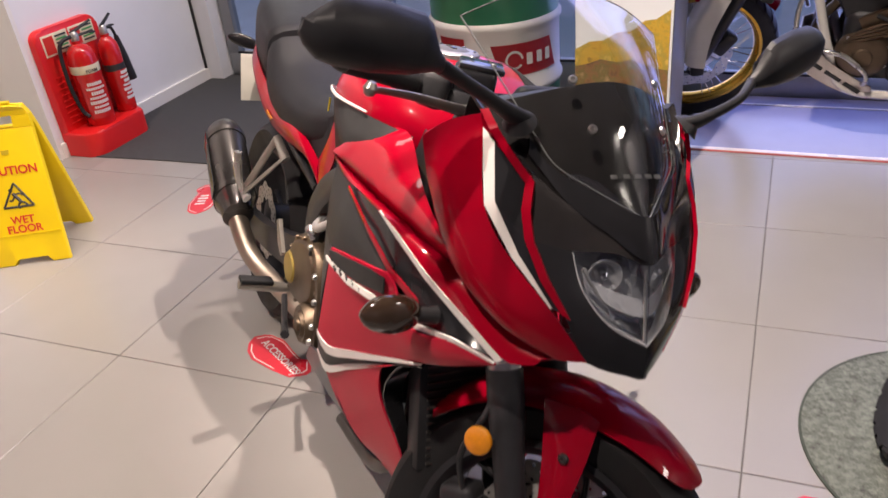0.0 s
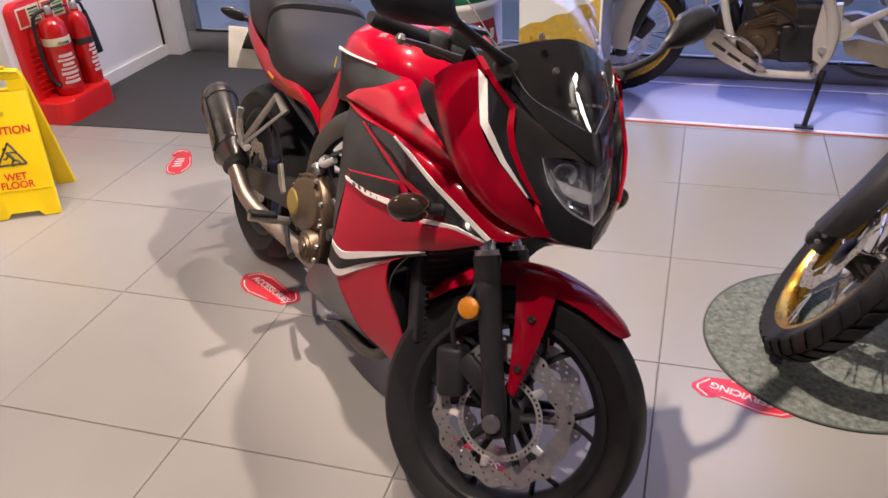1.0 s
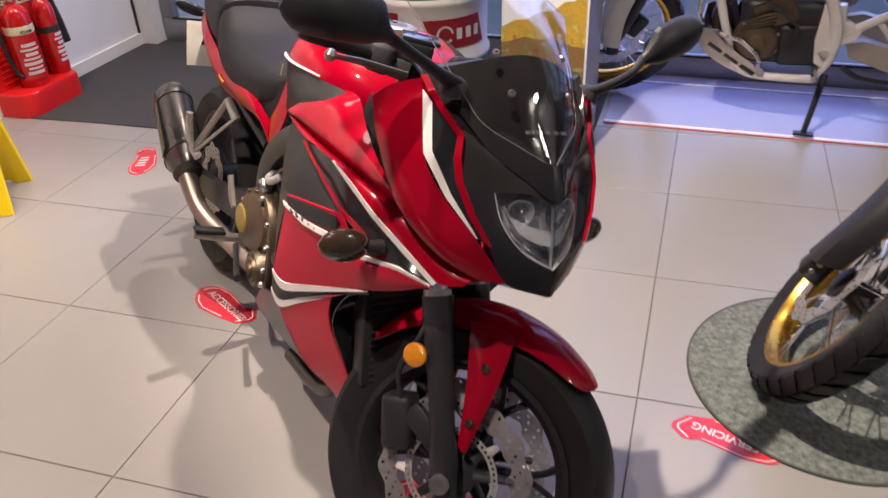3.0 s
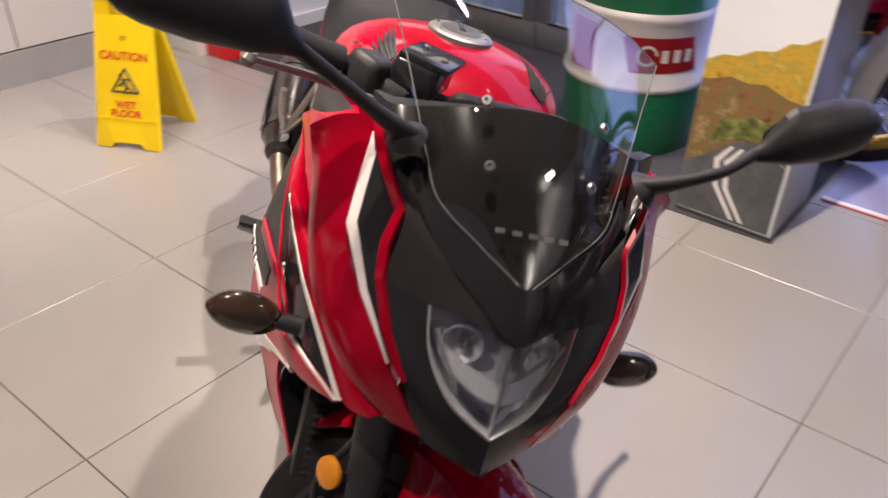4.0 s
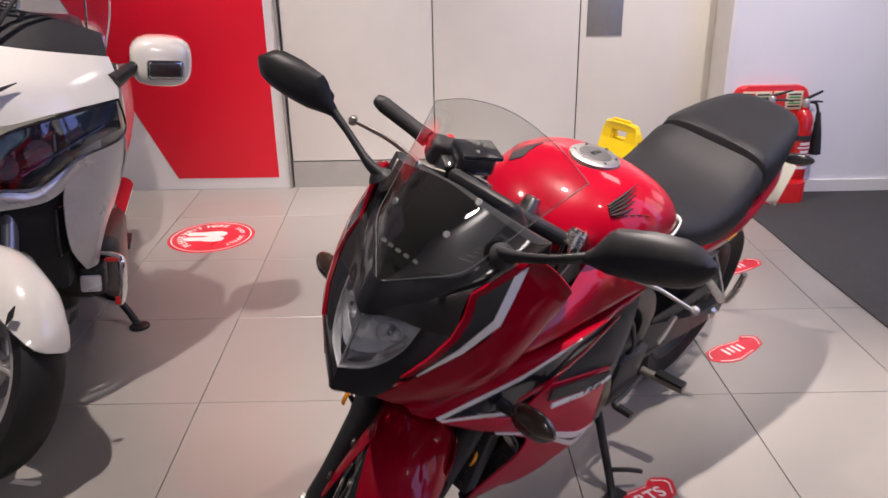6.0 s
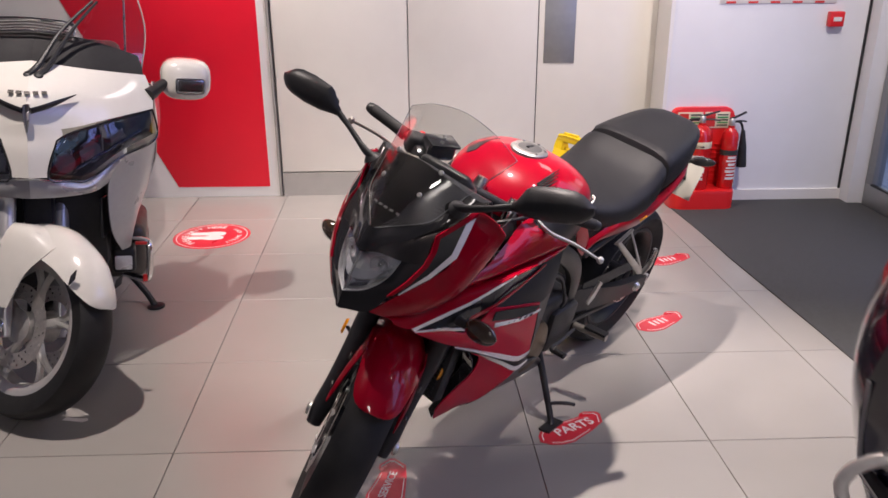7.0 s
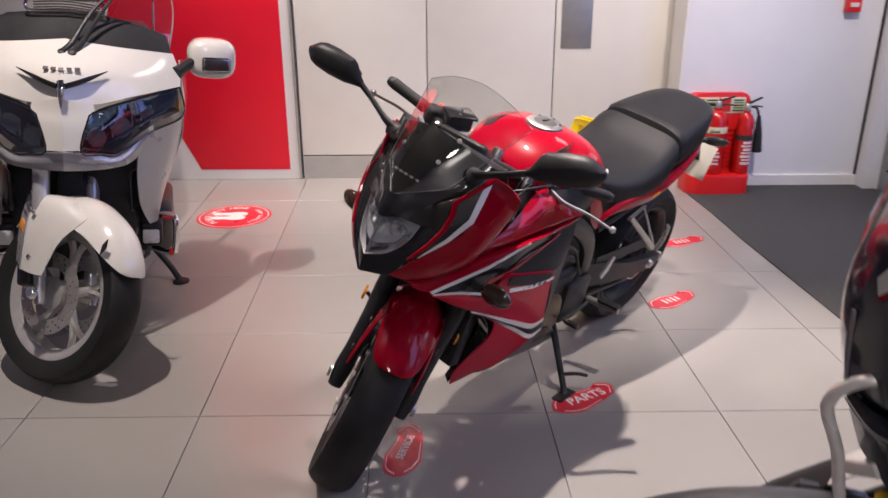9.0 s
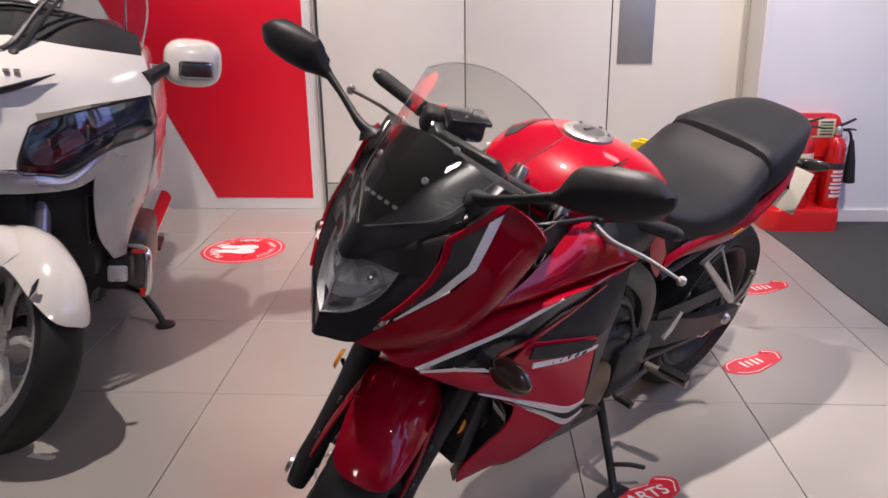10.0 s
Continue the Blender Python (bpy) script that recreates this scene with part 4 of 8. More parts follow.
for side in (-1, 1):
    foot = FRONT + Vector((0, side * 0.108, 0))
    leg = bmesh.new()
    add_tube(leg, [TURNED @ (foot + up * s) for s in (-0.035, 0.0, 0.05, 0.20, 0.30, 0.315, 0.365)], [0.022, 0.029, 0.025, 0.0255, 0.027, 0.031, 0.031], 18, 26)
    slider = part("fork_leg", leg, DARK_ALLOY, bike, "black fork leg")
    part("dust_seal", tube([TURNED @ (foot + up * 0.362), TURNED @ (foot + up * 0.376)], 0.0275, 18, 2), STEEL, slider)
    part("fork_tube", tube([TURNED @ (foot + up * 0.36), TURNED @ (foot + up * 0.80)], 0.0205, 18, 2), CHROME, slider)
    part("axle_nut", lathe([(0.006, 0.008), (0.012, 0.01), (0.019, 0.008), (0.021, 0.0)], TURNED @ Matrix.Translation(foot + Vector((0, side * 0.027, 0))) @ pose(0, 0, 0, -90 * side), 18), STEEL, slider)
    cal = bmesh.new()
    add_box(cal, TURNED @ Matrix.Translation(FRONT + Vector((-0.138, side * 0.085, 0.052))) @ pose(0, 0, 0, 0, 68, 0), 0.115, 0.062, 0.066, 0.014, 3)
    add_box(cal, TURNED @ Matrix.Translation(FRONT + Vector((-0.068, side * 0.103, 0.068))) @ pose(0, 0, 0, 0, 25, 0), 0.12, 0.022, 0.05, 0.008, 2)
    part("brake_caliper", cal, DARK_ALLOY, slider)
    part("reflector", lathe([(0.004, 0.009), (0.019, 0.0085), (0.0235, 0.005), (0.0245, 0.0)], TURNED @ Matrix.Translation((-0.348, side * 0.150, 0.520)) @ pose(0, 0, 0, -90 * side), 28), AMBER, slider, "round amber side reflector")
    part("reflector_bracket", tube([TURNED @ Vector((-0.348, side * 0.145, 0.52)), TURNED @ Vector((-0.318, side * 0.118, 0.525))], 0.006, 8, 4), BLACK_SATIN, slider)
    part("brake_hose", tube([TURNED @ Vector(p) for p in ((-0.345, side * 0.10, 0.39), (-0.375, side * 0.128, 0.47), (-0.36, side * 0.125, 0.58), (-0.40, side * 0.10, 0.74), (-0.50, side * 0.07, 0.86))], 0.0055, 8, 26), BLACK_SATIN, slider)

# front mudguard: an arched shell with side legs down to the fork
def guard_ring(a, r, half, drop):
    ring = []
    for k in range(13):
        s = -1 + 2 * k / 12
        rr = r - drop * abs(s) ** 2.6
        ring.append((FRONT.x + rr * math.cos(radians(a)), s * half, FRONT.z + rr * math.sin(radians(a))))
    return ring
rows = [guard_ring(a, r, h, d) for a, r, h, d in ((57, 0.333, 0.018, 0.004), (58.5, 0.334, 0.046, 0.012), (64, 0.337, 0.066, 0.022), (78, 0.342, 0.078, 0.034), (95, 0.346, 0.084, 0.045), (112, 0.346, 0.084, 0.045), (128, 0.342, 0.080, 0.036), (146, 0.338, 0.074, 0.028))]
guard = part("front_mudguard", moved(sheet(rows, nu=28, nv=17, thick=0.003, out=(0, 0, 1)), TURNED), RED, bike, "glossy red front mudguard")
for side in (1, -1):
    leg = sheet([[(-0.196, 0.080, 0.618), (-0.188, 0.094, 0.52), (-0.192, 0.106, 0.375)], [(-0.228, 0.085, 0.625), (-0.212, 0.100, 0.50), (-0.200, 0.109, 0.375)], [(-0.292, 0.083, 0.612), (-0.248, 0.096, 0.50), (-0.212, 0.106, 0.378)]], nu=8, nv=12, thick=0.003, bulge=0.004)
    leg = part("guard_leg", moved(leg if side == 1 else flip(leg), TURNED), RED, guard)
    for p in ((-0.222, 0.103, 0.545), (-0.207, 0.112, 0.435)):
        part("screw", bolt(TURNED @ Matrix.Translation((p[0], side * p[1], p[2])) @ pose(0, 0, 0, -90 * side), 0.009), DARK_STEEL, guard)

# handlebars, levers and switchgear
yoke = bmesh.new()
add_box(yoke, TURNED @ Matrix.Translation((-0.565, 0, 0.985)) @ pose(0, 0, 0, 0, -25.5, 0), 0.075, 0.27, 0.03, 0.012, 3)
yoke = part("top_yoke", yoke, DARK_ALLOY, bike)
part("steering_stem", lathe([(0.006, 0.02), (0.016, 0.018), (0.02, 0.0), (0.02, -0.02)], TURNED @ Matrix.Translation((-0.585, 0, 1.005)) @ pose(0, 0, 0, 0, -25.5, 0), 20), STEEL, yoke)
for side in (-1, 1):
    s = side
    fork_top = Vector((-0.548, s * 0.108, 1.012))
    part("fork_cap", lathe([(0.007, 0.016), (0.013, 0.014), (0.022, 0.006), (0.024, -0.02)], TURNED @ Matrix.Translation(fork_top) @ pose(0, 0, 0, 0, -25.5, 0), 20), STEEL, yoke)
    bar = part("handlebar", tube([TURNED @ Vector(p) for p in ((-0.557, s * 0.115, 0.998), (-0.575, s * 0.16, 1.012), (-0.61, s * 0.225, 1.012), (-0.672, s * 0.370, 1.010))], 0.011, 12, 22), DARK_ALLOY, bike)
    part("grip", tube([TURNED @ Vector(p) for p in ((-0.622, s * 0.245, 1.012), (-0.628, s * 0.26, 1.012), (-0.668, s * 0.358, 1.010))], [0.0185, 0.0165, 0.0168, 0.0172], 18, 12), RUBBER, bar, "ribbed black rubber grip")
    part("bar_weight", tube([TURNED @ Vector(p) for p in ((-0.668, s * 0.359, 1.010), (-0.675, s * 0.376, 1.0095))], [0.0165, 0.016, 0.012], 16, 4), BLACK_SATIN, bar)
    sw = bmesh.new()
    add_box(sw, TURNED @ Matrix.Translation((-0.605, s * 0.208, 1.012)) @ pose(0, 0, 0, 0, 0, s * -22), 0.052, 0.062, 0.056, 0.014, 3)
    sw = part("switch_housing", sw, BLACK_SATIN, bar)
    part("switch_button", box(0.014, 0.016, 0.016, TURNED @ Matrix.Translation((-0.630, s * 0.205, 1.032)) @ pose(0, 0, 0, 0, 0, s * -22), 0.004), FIRE_RED if s < 0 else BLACK, sw)
    clamp = bmesh.new()
    add_box(clamp, TURNED @ Matrix.Translation((-0.572, s * 0.185, 1.005)) @ pose(0, 0, 0, 0, 0, s * -30), 0.05, 0.04, 0.036, 0.009, 2)
    part("lever_perch", clamp, DARK_ALLOY, bar)
    reach = 0.0 if s < 0 else 0.055
    # one alloy in two tones: the left lever's stronger light is in its colour
    part("lever", tube([TURNED @ Vector(p) for p in ((-0.548, s * 0.185, 1.002), (-0.542 + reach * 0.3, s * 0.23, 0.999), (-0.575 + reach * 0.7, s * 0.31, 0.996), (-0.588 + reach, s * 0.392, 0.990))], [0.011, 0.009, 0.0075, 0.006], 10, 22, 0.6), DIMMED_ALLOY if s < 0 else ALLOY, bar, "silver alloy lever")
    part("lever_ball", lathe([(0.002, -0.0105), (0.007, -0.0085), (0.0105, 0.0), (0.007, 0.0085), (0.002, 0.0105)], TURNED @ Matrix.Translation((-0.589 + reach, s * 0.395, 0.990)), 14), DIMMED_ALLOY if s < 0 else ALLOY, bar)
res = bmesh.new()
add_box(res, TURNED @ Matrix.Translation((-0.575, -0.150, 1.045)) @ pose(0, 0, 0, 8, -8, 30), 0.068, 0.082, 0.046, 0.011, 3)
res = part("brake_reservoir", res, BLACK, bike, "black brake fluid reservoir")
part("reservoir_lid", box(0.072, 0.086, 0.010, TURNED @ Matrix.Translation((-0.572, -0.147, 1.070)) @ pose(0, 0, 0, 8, -8, 30), 0.004), BLACK, res)
for dx in (-0.02, 0.02):
    part("screw", bolt(TURNED @ Matrix.Translation((-0.572 + dx, -0.147, 1.0765)), 0.005, 0.003), STEEL, res)
for pts in (((-0.60, 0.2, 1.0), (-0.52, 0.16, 1.02), (-0.46, 0.08, 0.99), (-0.50, 0.02, 0.92)), ((-0.60, -0.2, 1.0), (-0.53, -0.14, 1.02), (-0.47, -0.06, 0.98), (-0.52, -0.02, 0.90)), ((-0.56, 0.19, 0.99), (-0.50, 0.2, 0.97), (-0.45, 0.14, 0.93), (-0.50, 0.1, 0.85)), ((-0.55, -0.16, 1.03), (-0.49, -0.10, 1.04), (-0.45, -0.05, 1.0), (-0.47, -0.04, 0.92))):
    part("control_cable", tube([TURNED @ Vector(p) for p in pts], 0.0048, 8, 24), BLACK_SATIN, bike)

# nose: black cowl round the lamp, lamp, screen and instruments
HEAD_TOP = [(-0.136, 0, 0.926), (-0.158, 0.045, 0.937), (-0.190, 0.092, 0.928)]
HEAD_SIDE = [(-0.190, 0.092, 0.928), (-0.163, 0.082, 0.882), (-0.127, 0.050, 0.842), (-0.100, 0.0, 0.820)]
EDGE_IN = [(-0.212, 0.146, 0.937), (-0.184, 0.131, 0.893), (-0.155, 0.105, 0.848), (-0.132, 0.067, 0.784), (-0.090, 0.0, 0.775)]
both("nose_cheek", [HEAD_SIDE, EDGE_IN], BLACK, nu=5, nv=18, thick=0.004, out=(1, 0.4, 0), bulge=0.003)
whole("nose_cowl", [HEAD_TOP + [(-0.212, 0.146, 0.937)], [(-0.152, 0, 0.955), (-0.194, 0.07, 0.968), (-0.245, 0.135, 1.006)], [(-0.204, 0, 1.012), (-0.210, 0.05, 1.007), (-0.236, 0.105, 0.996), (-0.284, 0.151, 1.030)], [(-0.250, 0, 1.080), (-0.259, 0.062, 1.069), (-0.297, 0.140, 1.036), (-0.321, 0.169, 1.062)], [(-0.303, 0, 1.134), (-0.312, 0.072, 1.121), (-0.352, 0.158, 1.086), (-0.365, 0.185, 1.093)]], COWL_BLACK, "black cowl under the screen", nu=20, nv=29, thick=0.004, out=(1, 0, 0.6))
whole("nose_chevron", [[(-0.166, 0, 0.984), (-0.206, 0.052, 1.000), (-0.250, 0.104, 1.022), (-0.292, 0.128, 1.052)], [(-0.148, 0, 0.955), (-0.190, 0.050, 0.978), (-0.236, 0.098, 1.002), (-0.283, 0.132, 1.043)], [(-0.137, 0, 0.930), (-0.177, 0.047, 0.956), (-0.222, 0.092, 0.984), (-0.276, 0.135, 1.034)]], BLACK, "", nu=8, nv=37, thick=0.006, out=(1, 0, 0.4), lift=0.005)
both("lamp_shroud", [HEAD_SIDE, [(x - 0.035, y * 0.97, z + 0.004) for x, y, z in HEAD_SIDE], [(x - 0.085, y * 0.85, z + 0.012) for x, y, z in HEAD_SIDE]], mat("lamp_shroud_grey", (0.45, 0.45, 0.46), 0.35, 0.2, 0.2, 40), nu=5, nv=18, thick=0.002, out=(0, 0.5, -1))
both("headlight_housing", [[(-0.180, 0, 0.918), (-0.202, 0.045, 0.922), (-0.224, 0.084, 0.926)], [(-0.152, 0, 0.870), (-0.178, 0.046, 0.880), (-0.202, 0.078, 0.890)], [(-0.122, 0, 0.826), (-0.150, 0.030, 0.838), (-0.172, 0.055, 0.862)]], LAMP_BOWL, nu=10, nv=12, thick=0.002, out=(1, 0, 0))
for side in (1, -1):
    aim_ = Matrix.Translation((-0.166, side * 0.047, 0.900)) @ pose(0, 0, 0, 0, 90, side * 22)
    bowl = part("reflector_bowl", lathe([(0.006, -0.024), (0.012, -0.022), (0.021, -0.008), (0.025, 0.004), (0.0235, 0.004), (0.010, -0.018)], aim_, 22), LAMP_BOWL, bike)
    part("bulb", lathe([(0.003, 0.006), (0.006, 0.003), (0.006, -0.02)], aim_, 12), CHROME, bowl)
    part("lamp_eyebrow", tube([(-0.176, side * 0.078, 0.908), (-0.152, side * 0.05, 0.868), (-0.130, side * 0.010, 0.852)], 0.0028, 8, 14), ALLOY, bike)
    part("lower_reflector", sheet([[(-0.150, side * 0.046, 0.868), (-0.136, side * 0.024, 0.862), (-0.130, side * 0.003, 0.860)], [(-0.140, side * 0.040, 0.846), (-0.122, side * 0.020, 0.836), (-0.114, side * 0.003, 0.832)]], nu=5, nv=8, thick=0.002, out=(1, 0, 0), bulge=-0.006), CHROME, bike)
part("lamp_ledge", sheet([[(-0.176, 0.074, 0.896), (-0.146, 0.036, 0.884), (-0.130, 0, 0.880), (-0.146, -0.036, 0.884), (-0.176, -0.074, 0.896)], [(-0.168, 0.070, 0.880), (-0.136, 0.036, 0.862), (-0.119, 0, 0.857), (-0.136, -0.036, 0.862), (-0.168, -0.070, 0.880)]], nu=3, nv=20, thick=0.003, out=(1, 0, 0)), LAMP_BOWL, bike)
for lens in both("headlight_lens", [HEAD_TOP, [(-0.116, 0, 0.872), (-0.142, 0.048, 0.886), (-0.175, 0.088, 0.906)], [(-0.100, 0, 0.820), (-0.127, 0.050, 0.842), (-0.163, 0.082, 0.882)]], LENS, nu=10, nv=12, thick=0.0025, out=(1, 0, 0), bulge=0.004):
    lens.visible_shadow = False
part("lamp_rib", tube([(-0.142, 0, 0.918), (-0.124, 0, 0.87), (-0.107, 0, 0.824)], 0.0025, 8, 10), ALLOY, bike)
part("chin", sheet([[(-0.132, 0.067, 0.783), (-0.112, 0.030, 0.776), (-0.090, 0, 0.774), (-0.112, -0.030, 0.776), (-0.132, -0.067, 0.783)], [(-0.20, 0.075, 0.765), (-0.19, 0, 0.738), (-0.20, -0.075, 0.765)]], nu=6, nv=14, thick=0.004, out=(0, 0, -1)), BLACK, bike)

SCREEN = [[(-0.169, 0.006, 0.981), (-0.168, 0, 0.980), (-0.169, -0.006, 0.981)],
          [(-0.208, 0.052, 1.000), (-0.192, 0.028, 1.003), (-0.187, 0, 1.005), (-0.192, -0.028, 1.003), (-0.208, -0.052, 1.000)],
          [(-0.252, 0.102, 1.024), (-0.222, 0.05, 1.037), (-0.214, 0, 1.042), (-0.222, -0.05, 1.037), (-0.252, -0.102, 1.024)],
          [(-0.291, 0.120, 1.055), (-0.256, 0.060, 1.082), (-0.247, 0, 1.092), (-0.256, -0.060, 1.082), (-0.291, -0.120, 1.055)],
          [(-0.341, 0.138, 1.095), (-0.307, 0.070, 1.132), (-0.298, 0, 1.144), (-0.307, -0.070, 1.132), (-0.341, -0.138, 1.095)],
          [(-0.390, 0.156, 1.134), (-0.370, 0.082, 1.176), (-0.362, 0, 1.192), (-0.370, -0.082, 1.176), (-0.390, -0.156, 1.134)],
          [(-0.448, 0.179, 1.181), (-0.445, 0.10, 1.217), (-0.443, 0, 1.234), (-0.445, -0.10, 1.217), (-0.448, -0.179, 1.181)]]
screen = part("windscreen", sheet(SCREEN, nu=26, nv=29, thick=0.004, out=(1, 0, 1), lift=0.004), CLEAR, bike, "clear curved windscreen")
for rim_pts in ([r[0] for r in SCREEN], SCREEN[-1], [r[-1] for r in SCREEN]):
    part("screen_edge", tube([Vector(p) + Vector((0.002, 0, 0.003)) for p in rim_pts], 0.0009, 6, 40), EDGE, screen)
for side in (1, -1):
    for p, tilt in (((-0.250, 0.061, 1.077), 52), ((-0.302, 0.072, 1.130), 48)):
        part("screw", bolt(Matrix.Translation((p[0] + 0.004, side * p[1], p[2] + 0.004)) @ pose(0, 0, 0, side * -22, tilt, 0), 0.0068, 0.004), STEEL, screen)
# maker's mark on the screen as plain bars
for k in range(5):
    y = 0.038 - 0.019 * k
    part("maker_mark", box(0.001, 0.011, 0.006, Matrix.Translation((-0.2035 - 2.6 * y * y, y, 1.0295 - 1.4 * y * y)) @ pose(0, 0, 0, 0, -46, 0)), GREY_MARK, screen)
for k in range(4):
    part("print_bar", box(0.001, 0.026 - 0.004 * (k % 2), 0.0016, Matrix.Translation((-0.264 - 0.007 * k, 0.096, 1.045 + 0.0066 * k)) @ pose(0, 0, 0, 0, -50, 26)), GREY_MARK, screen)
# inner cowl seen through the screen and the instruments behind it
both("inner_cowl", [[(-0.304, 0, 1.133), (-0.313, 0.072, 1.120), (-0.353, 0.158, 1.085), (-0.366, 0.184, 1.092)], [(-0.35, 0, 1.11), (-0.36, 0.08, 1.10), (-0.40, 0.17, 1.075)], [(-0.42, 0, 1.05), (-0.43, 0.08, 1.03), (-0.45, 0.15, 1.00)]], BLACK_SATIN, nu=8, nv=10, thick=0.003, out=(0, 0, 1))
dash = bmesh.new()
add_box(dash, Matrix.Translation((-0.430, 0, 1.062)) @ pose(0, 0, 0, 0, 42, 0), 0.03, 0.17, 0.085, 0.016, 3)
dash = part("instrument_panel", dash, BLACK_SATIN, bike, "black digital instrument panel")
for y in (0.05, -0.05):
    part("display", box(0.003, 0.066, 0.056, Matrix.Translation((-0.4425, y * 0.75, 1.0515)) @ pose(0, 0, 0, 0, 42, 0), 0.002), mat("dim_display", (0.10, 0.12, 0.11), 0.12), dash)

# mirrors on curved stalks
def mirror(s, low, tip):
    low, tip = Vector(low), Vector(tip)
    m_ = part("mirror", tube([(-0.290, s * 0.146, 1.078), (-0.283, s * 0.175, 1.092), (-0.285, s * 0.235, 1.122), low], [0.016, 0.0105, 0.0095, 0.0115], 12, 22, 0.75), BLACK_SATIN, bike, "black mirror on a curved stalk")
    part("mirror_foot", lathe([(0.007, 0.014), (0.012, 0.014), (0.018, 0.008), (0.024, 0.0)], Matrix.Translation((-0.291, s * 0.148, 1.074)) @ pose(0, 0, 0, s * -30, 25, 0), 18), BLACK_SATIN, m_)
    part("screw", bolt(Matrix.Translation((-0.284, s * 0.151, 1.086)) @ pose(0, 0, 0, s * -30, 25, 0), 0.007), STEEL, m_)
    secs = []
    for f, z0, z1, d in ((-0.05, -0.010, 0.010, 0.012), (0.02, -0.012, 0.018, 0.018), (0.13, -0.018, 0.043, 0.028), (0.20, -0.023, 0.049, 0.032), (0.50, -0.035, 0.046, 0.036), (0.74, -0.039, 0.037, 0.034), (0.86, -0.037, 0.026, 0.029), (0.96, -0.027, 0.008, 0.018), (1.01, -0.016, -0.004, 0.008)):
        c = low.lerp(tip, f)
        ring = []
        for k in range(20):
            a = 2 * math.pi * k / 20
            y, z = math.cos(a), math.sin(a)
            depth = d * (y if y > 0 else y * 0.18)
            ring.append(c + Vector((depth, s * -0.20 * (z1 if z > 0 else -z0) * z, (z1 if z > 0 else -z0) * z)))
        secs.append(ring)
    shell = part("mirror_shell", add_loft(bmesh.new(), secs), BLACK_SATIN, m_, "", 22)
    face = prism([(0.006, -0.012), (0.04, -0.024), (0.08, -0.030), (0.125, -0.028), (0.160, -0.018), (0.172, -0.006), (0.150, 0.022), (0.11, 0.036), (0.04, 0.035), (0.012, 0.022)], 0.002)
    axis = (tip - low).normalized()
    upv = Vector((0, s * -0.28, 0.96))
    upv = (upv - axis * upv.dot(axis)).normalized()
    frame_m = Matrix((axis, upv, axis.cross(upv))).transposed().to_4x4()
    frame_m.translation = low + Vector((-0.008, 0, 0))
    part("mirror_glass", moved(face, frame_m), mat("mirror_glass", (0.75, 0.77, 0.8), 0.02, 1.0, 0.02), m_)


mirror(1, (-0.315, 0.286, 1.145), (-0.352, 0.452, 1.218))
mirror(-1, (-0.285, -0.289, 1.148), (-0.256, -0.466, 1.192))

# side fairings, from the lamp backwards
STRIP_IN = [(-0.336, 0.172, 1.078), (-0.306, 0.168, 1.060), (-0.278, 0.156, 1.037), (-0.246, 0.135, 1.007), (-0.228, 0.144, 0.972), (-0.208, 0.143, 0.937), (-0.179, 0.127, 0.893), (-0.150, 0.100, 0.846)]
STRIP_OUT = [(-0.341, 0.182, 1.075), (-0.313, 0.177, 1.056), (-0.284, 0.163, 1.031), (-0.254, 0.143, 1.002), (-0.238, 0.152, 0.970), (-0.219, 0.151, 0.937), (-0.187, 0.135, 0.890), (-0.159, 0.111, 0.851)]
CHEV_IN = [(-0.302, 0.174, 1.044), (-0.281, 0.178, 1.007), (-0.263, 0.181, 0.973), (-0.218, 0.157, 0.914), (-0.167, 0.121, 0.856)]
CHEV_OUT = [(-0.330, 0.179, 1.056), (-0.300, 0.186, 1.008), (-0.272, 0.191, 0.965), (-0.224, 0.163, 0.907), (-0.169, 0.122, 0.854)]
both("edge_strip", [STRIP_IN, STRIP_OUT], RED, None, "thin red strip beside the lamp", nu=3, nv=26, thick=0.006, lift=0.005, sharp=True)
both("strip_shoulder", [STRIP_OUT[:3], [(-0.338, 0.180, 1.073), (-0.330, 0.179, 1.056), (-0.304, 0.172, 1.046)]], RED, None, "", nu=3, nv=8, thick=0.003)
both("inset_panel", [[(-0.304, 0.171, 1.049), STRIP_OUT[3], STRIP_OUT[5], STRIP_OUT[6], STRIP_OUT[7]], CHEV_IN], BLACK, None, "", nu=4, nv=22, thick=0.003, sharp=True)
both("white_flash", [CHEV_IN, CHEV_OUT], WHITE_DECAL, None, "white angular flash", nu=3, nv=22, thick=0.003, lift=0.001, sharp=True)
UPPER = [[(-0.338, 0.179, 1.074), (-0.331, 0.179, 1.057), (-0.272, 0.191, 0.964), (-0.226, 0.165, 0.906), (-0.170, 0.123, 0.853), (-0.132, 0.069, 0.785)],
         [(-0.359, 0.218, 1.056), (-0.350, 0.225, 1.008), (-0.302, 0.222, 0.938), (-0.252, 0.201, 0.880), (-0.192, 0.153, 0.827), (-0.144, 0.084, 0.781)],
         [(-0.374, 0.247, 1.028), (-0.369, 0.231, 0.965), (-0.316, 0.220, 0.892), (-0.267, 0.200, 0.845), (-0.209, 0.157, 0.801), (-0.158, 0.100, 0.777)],
         [(-0.377, 0.238, 1.020), (-0.374, 0.217, 0.958), (-0.322, 0.184, 0.852), (-0.270, 0.156, 0.820), (-0.210, 0.118, 0.790), (-0.162, 0.092, 0.775)]]
both("upper_fairing", UPPER, RED, None, "glossy red upper fairing panel", nu=16, nv=30, thick=0.005)
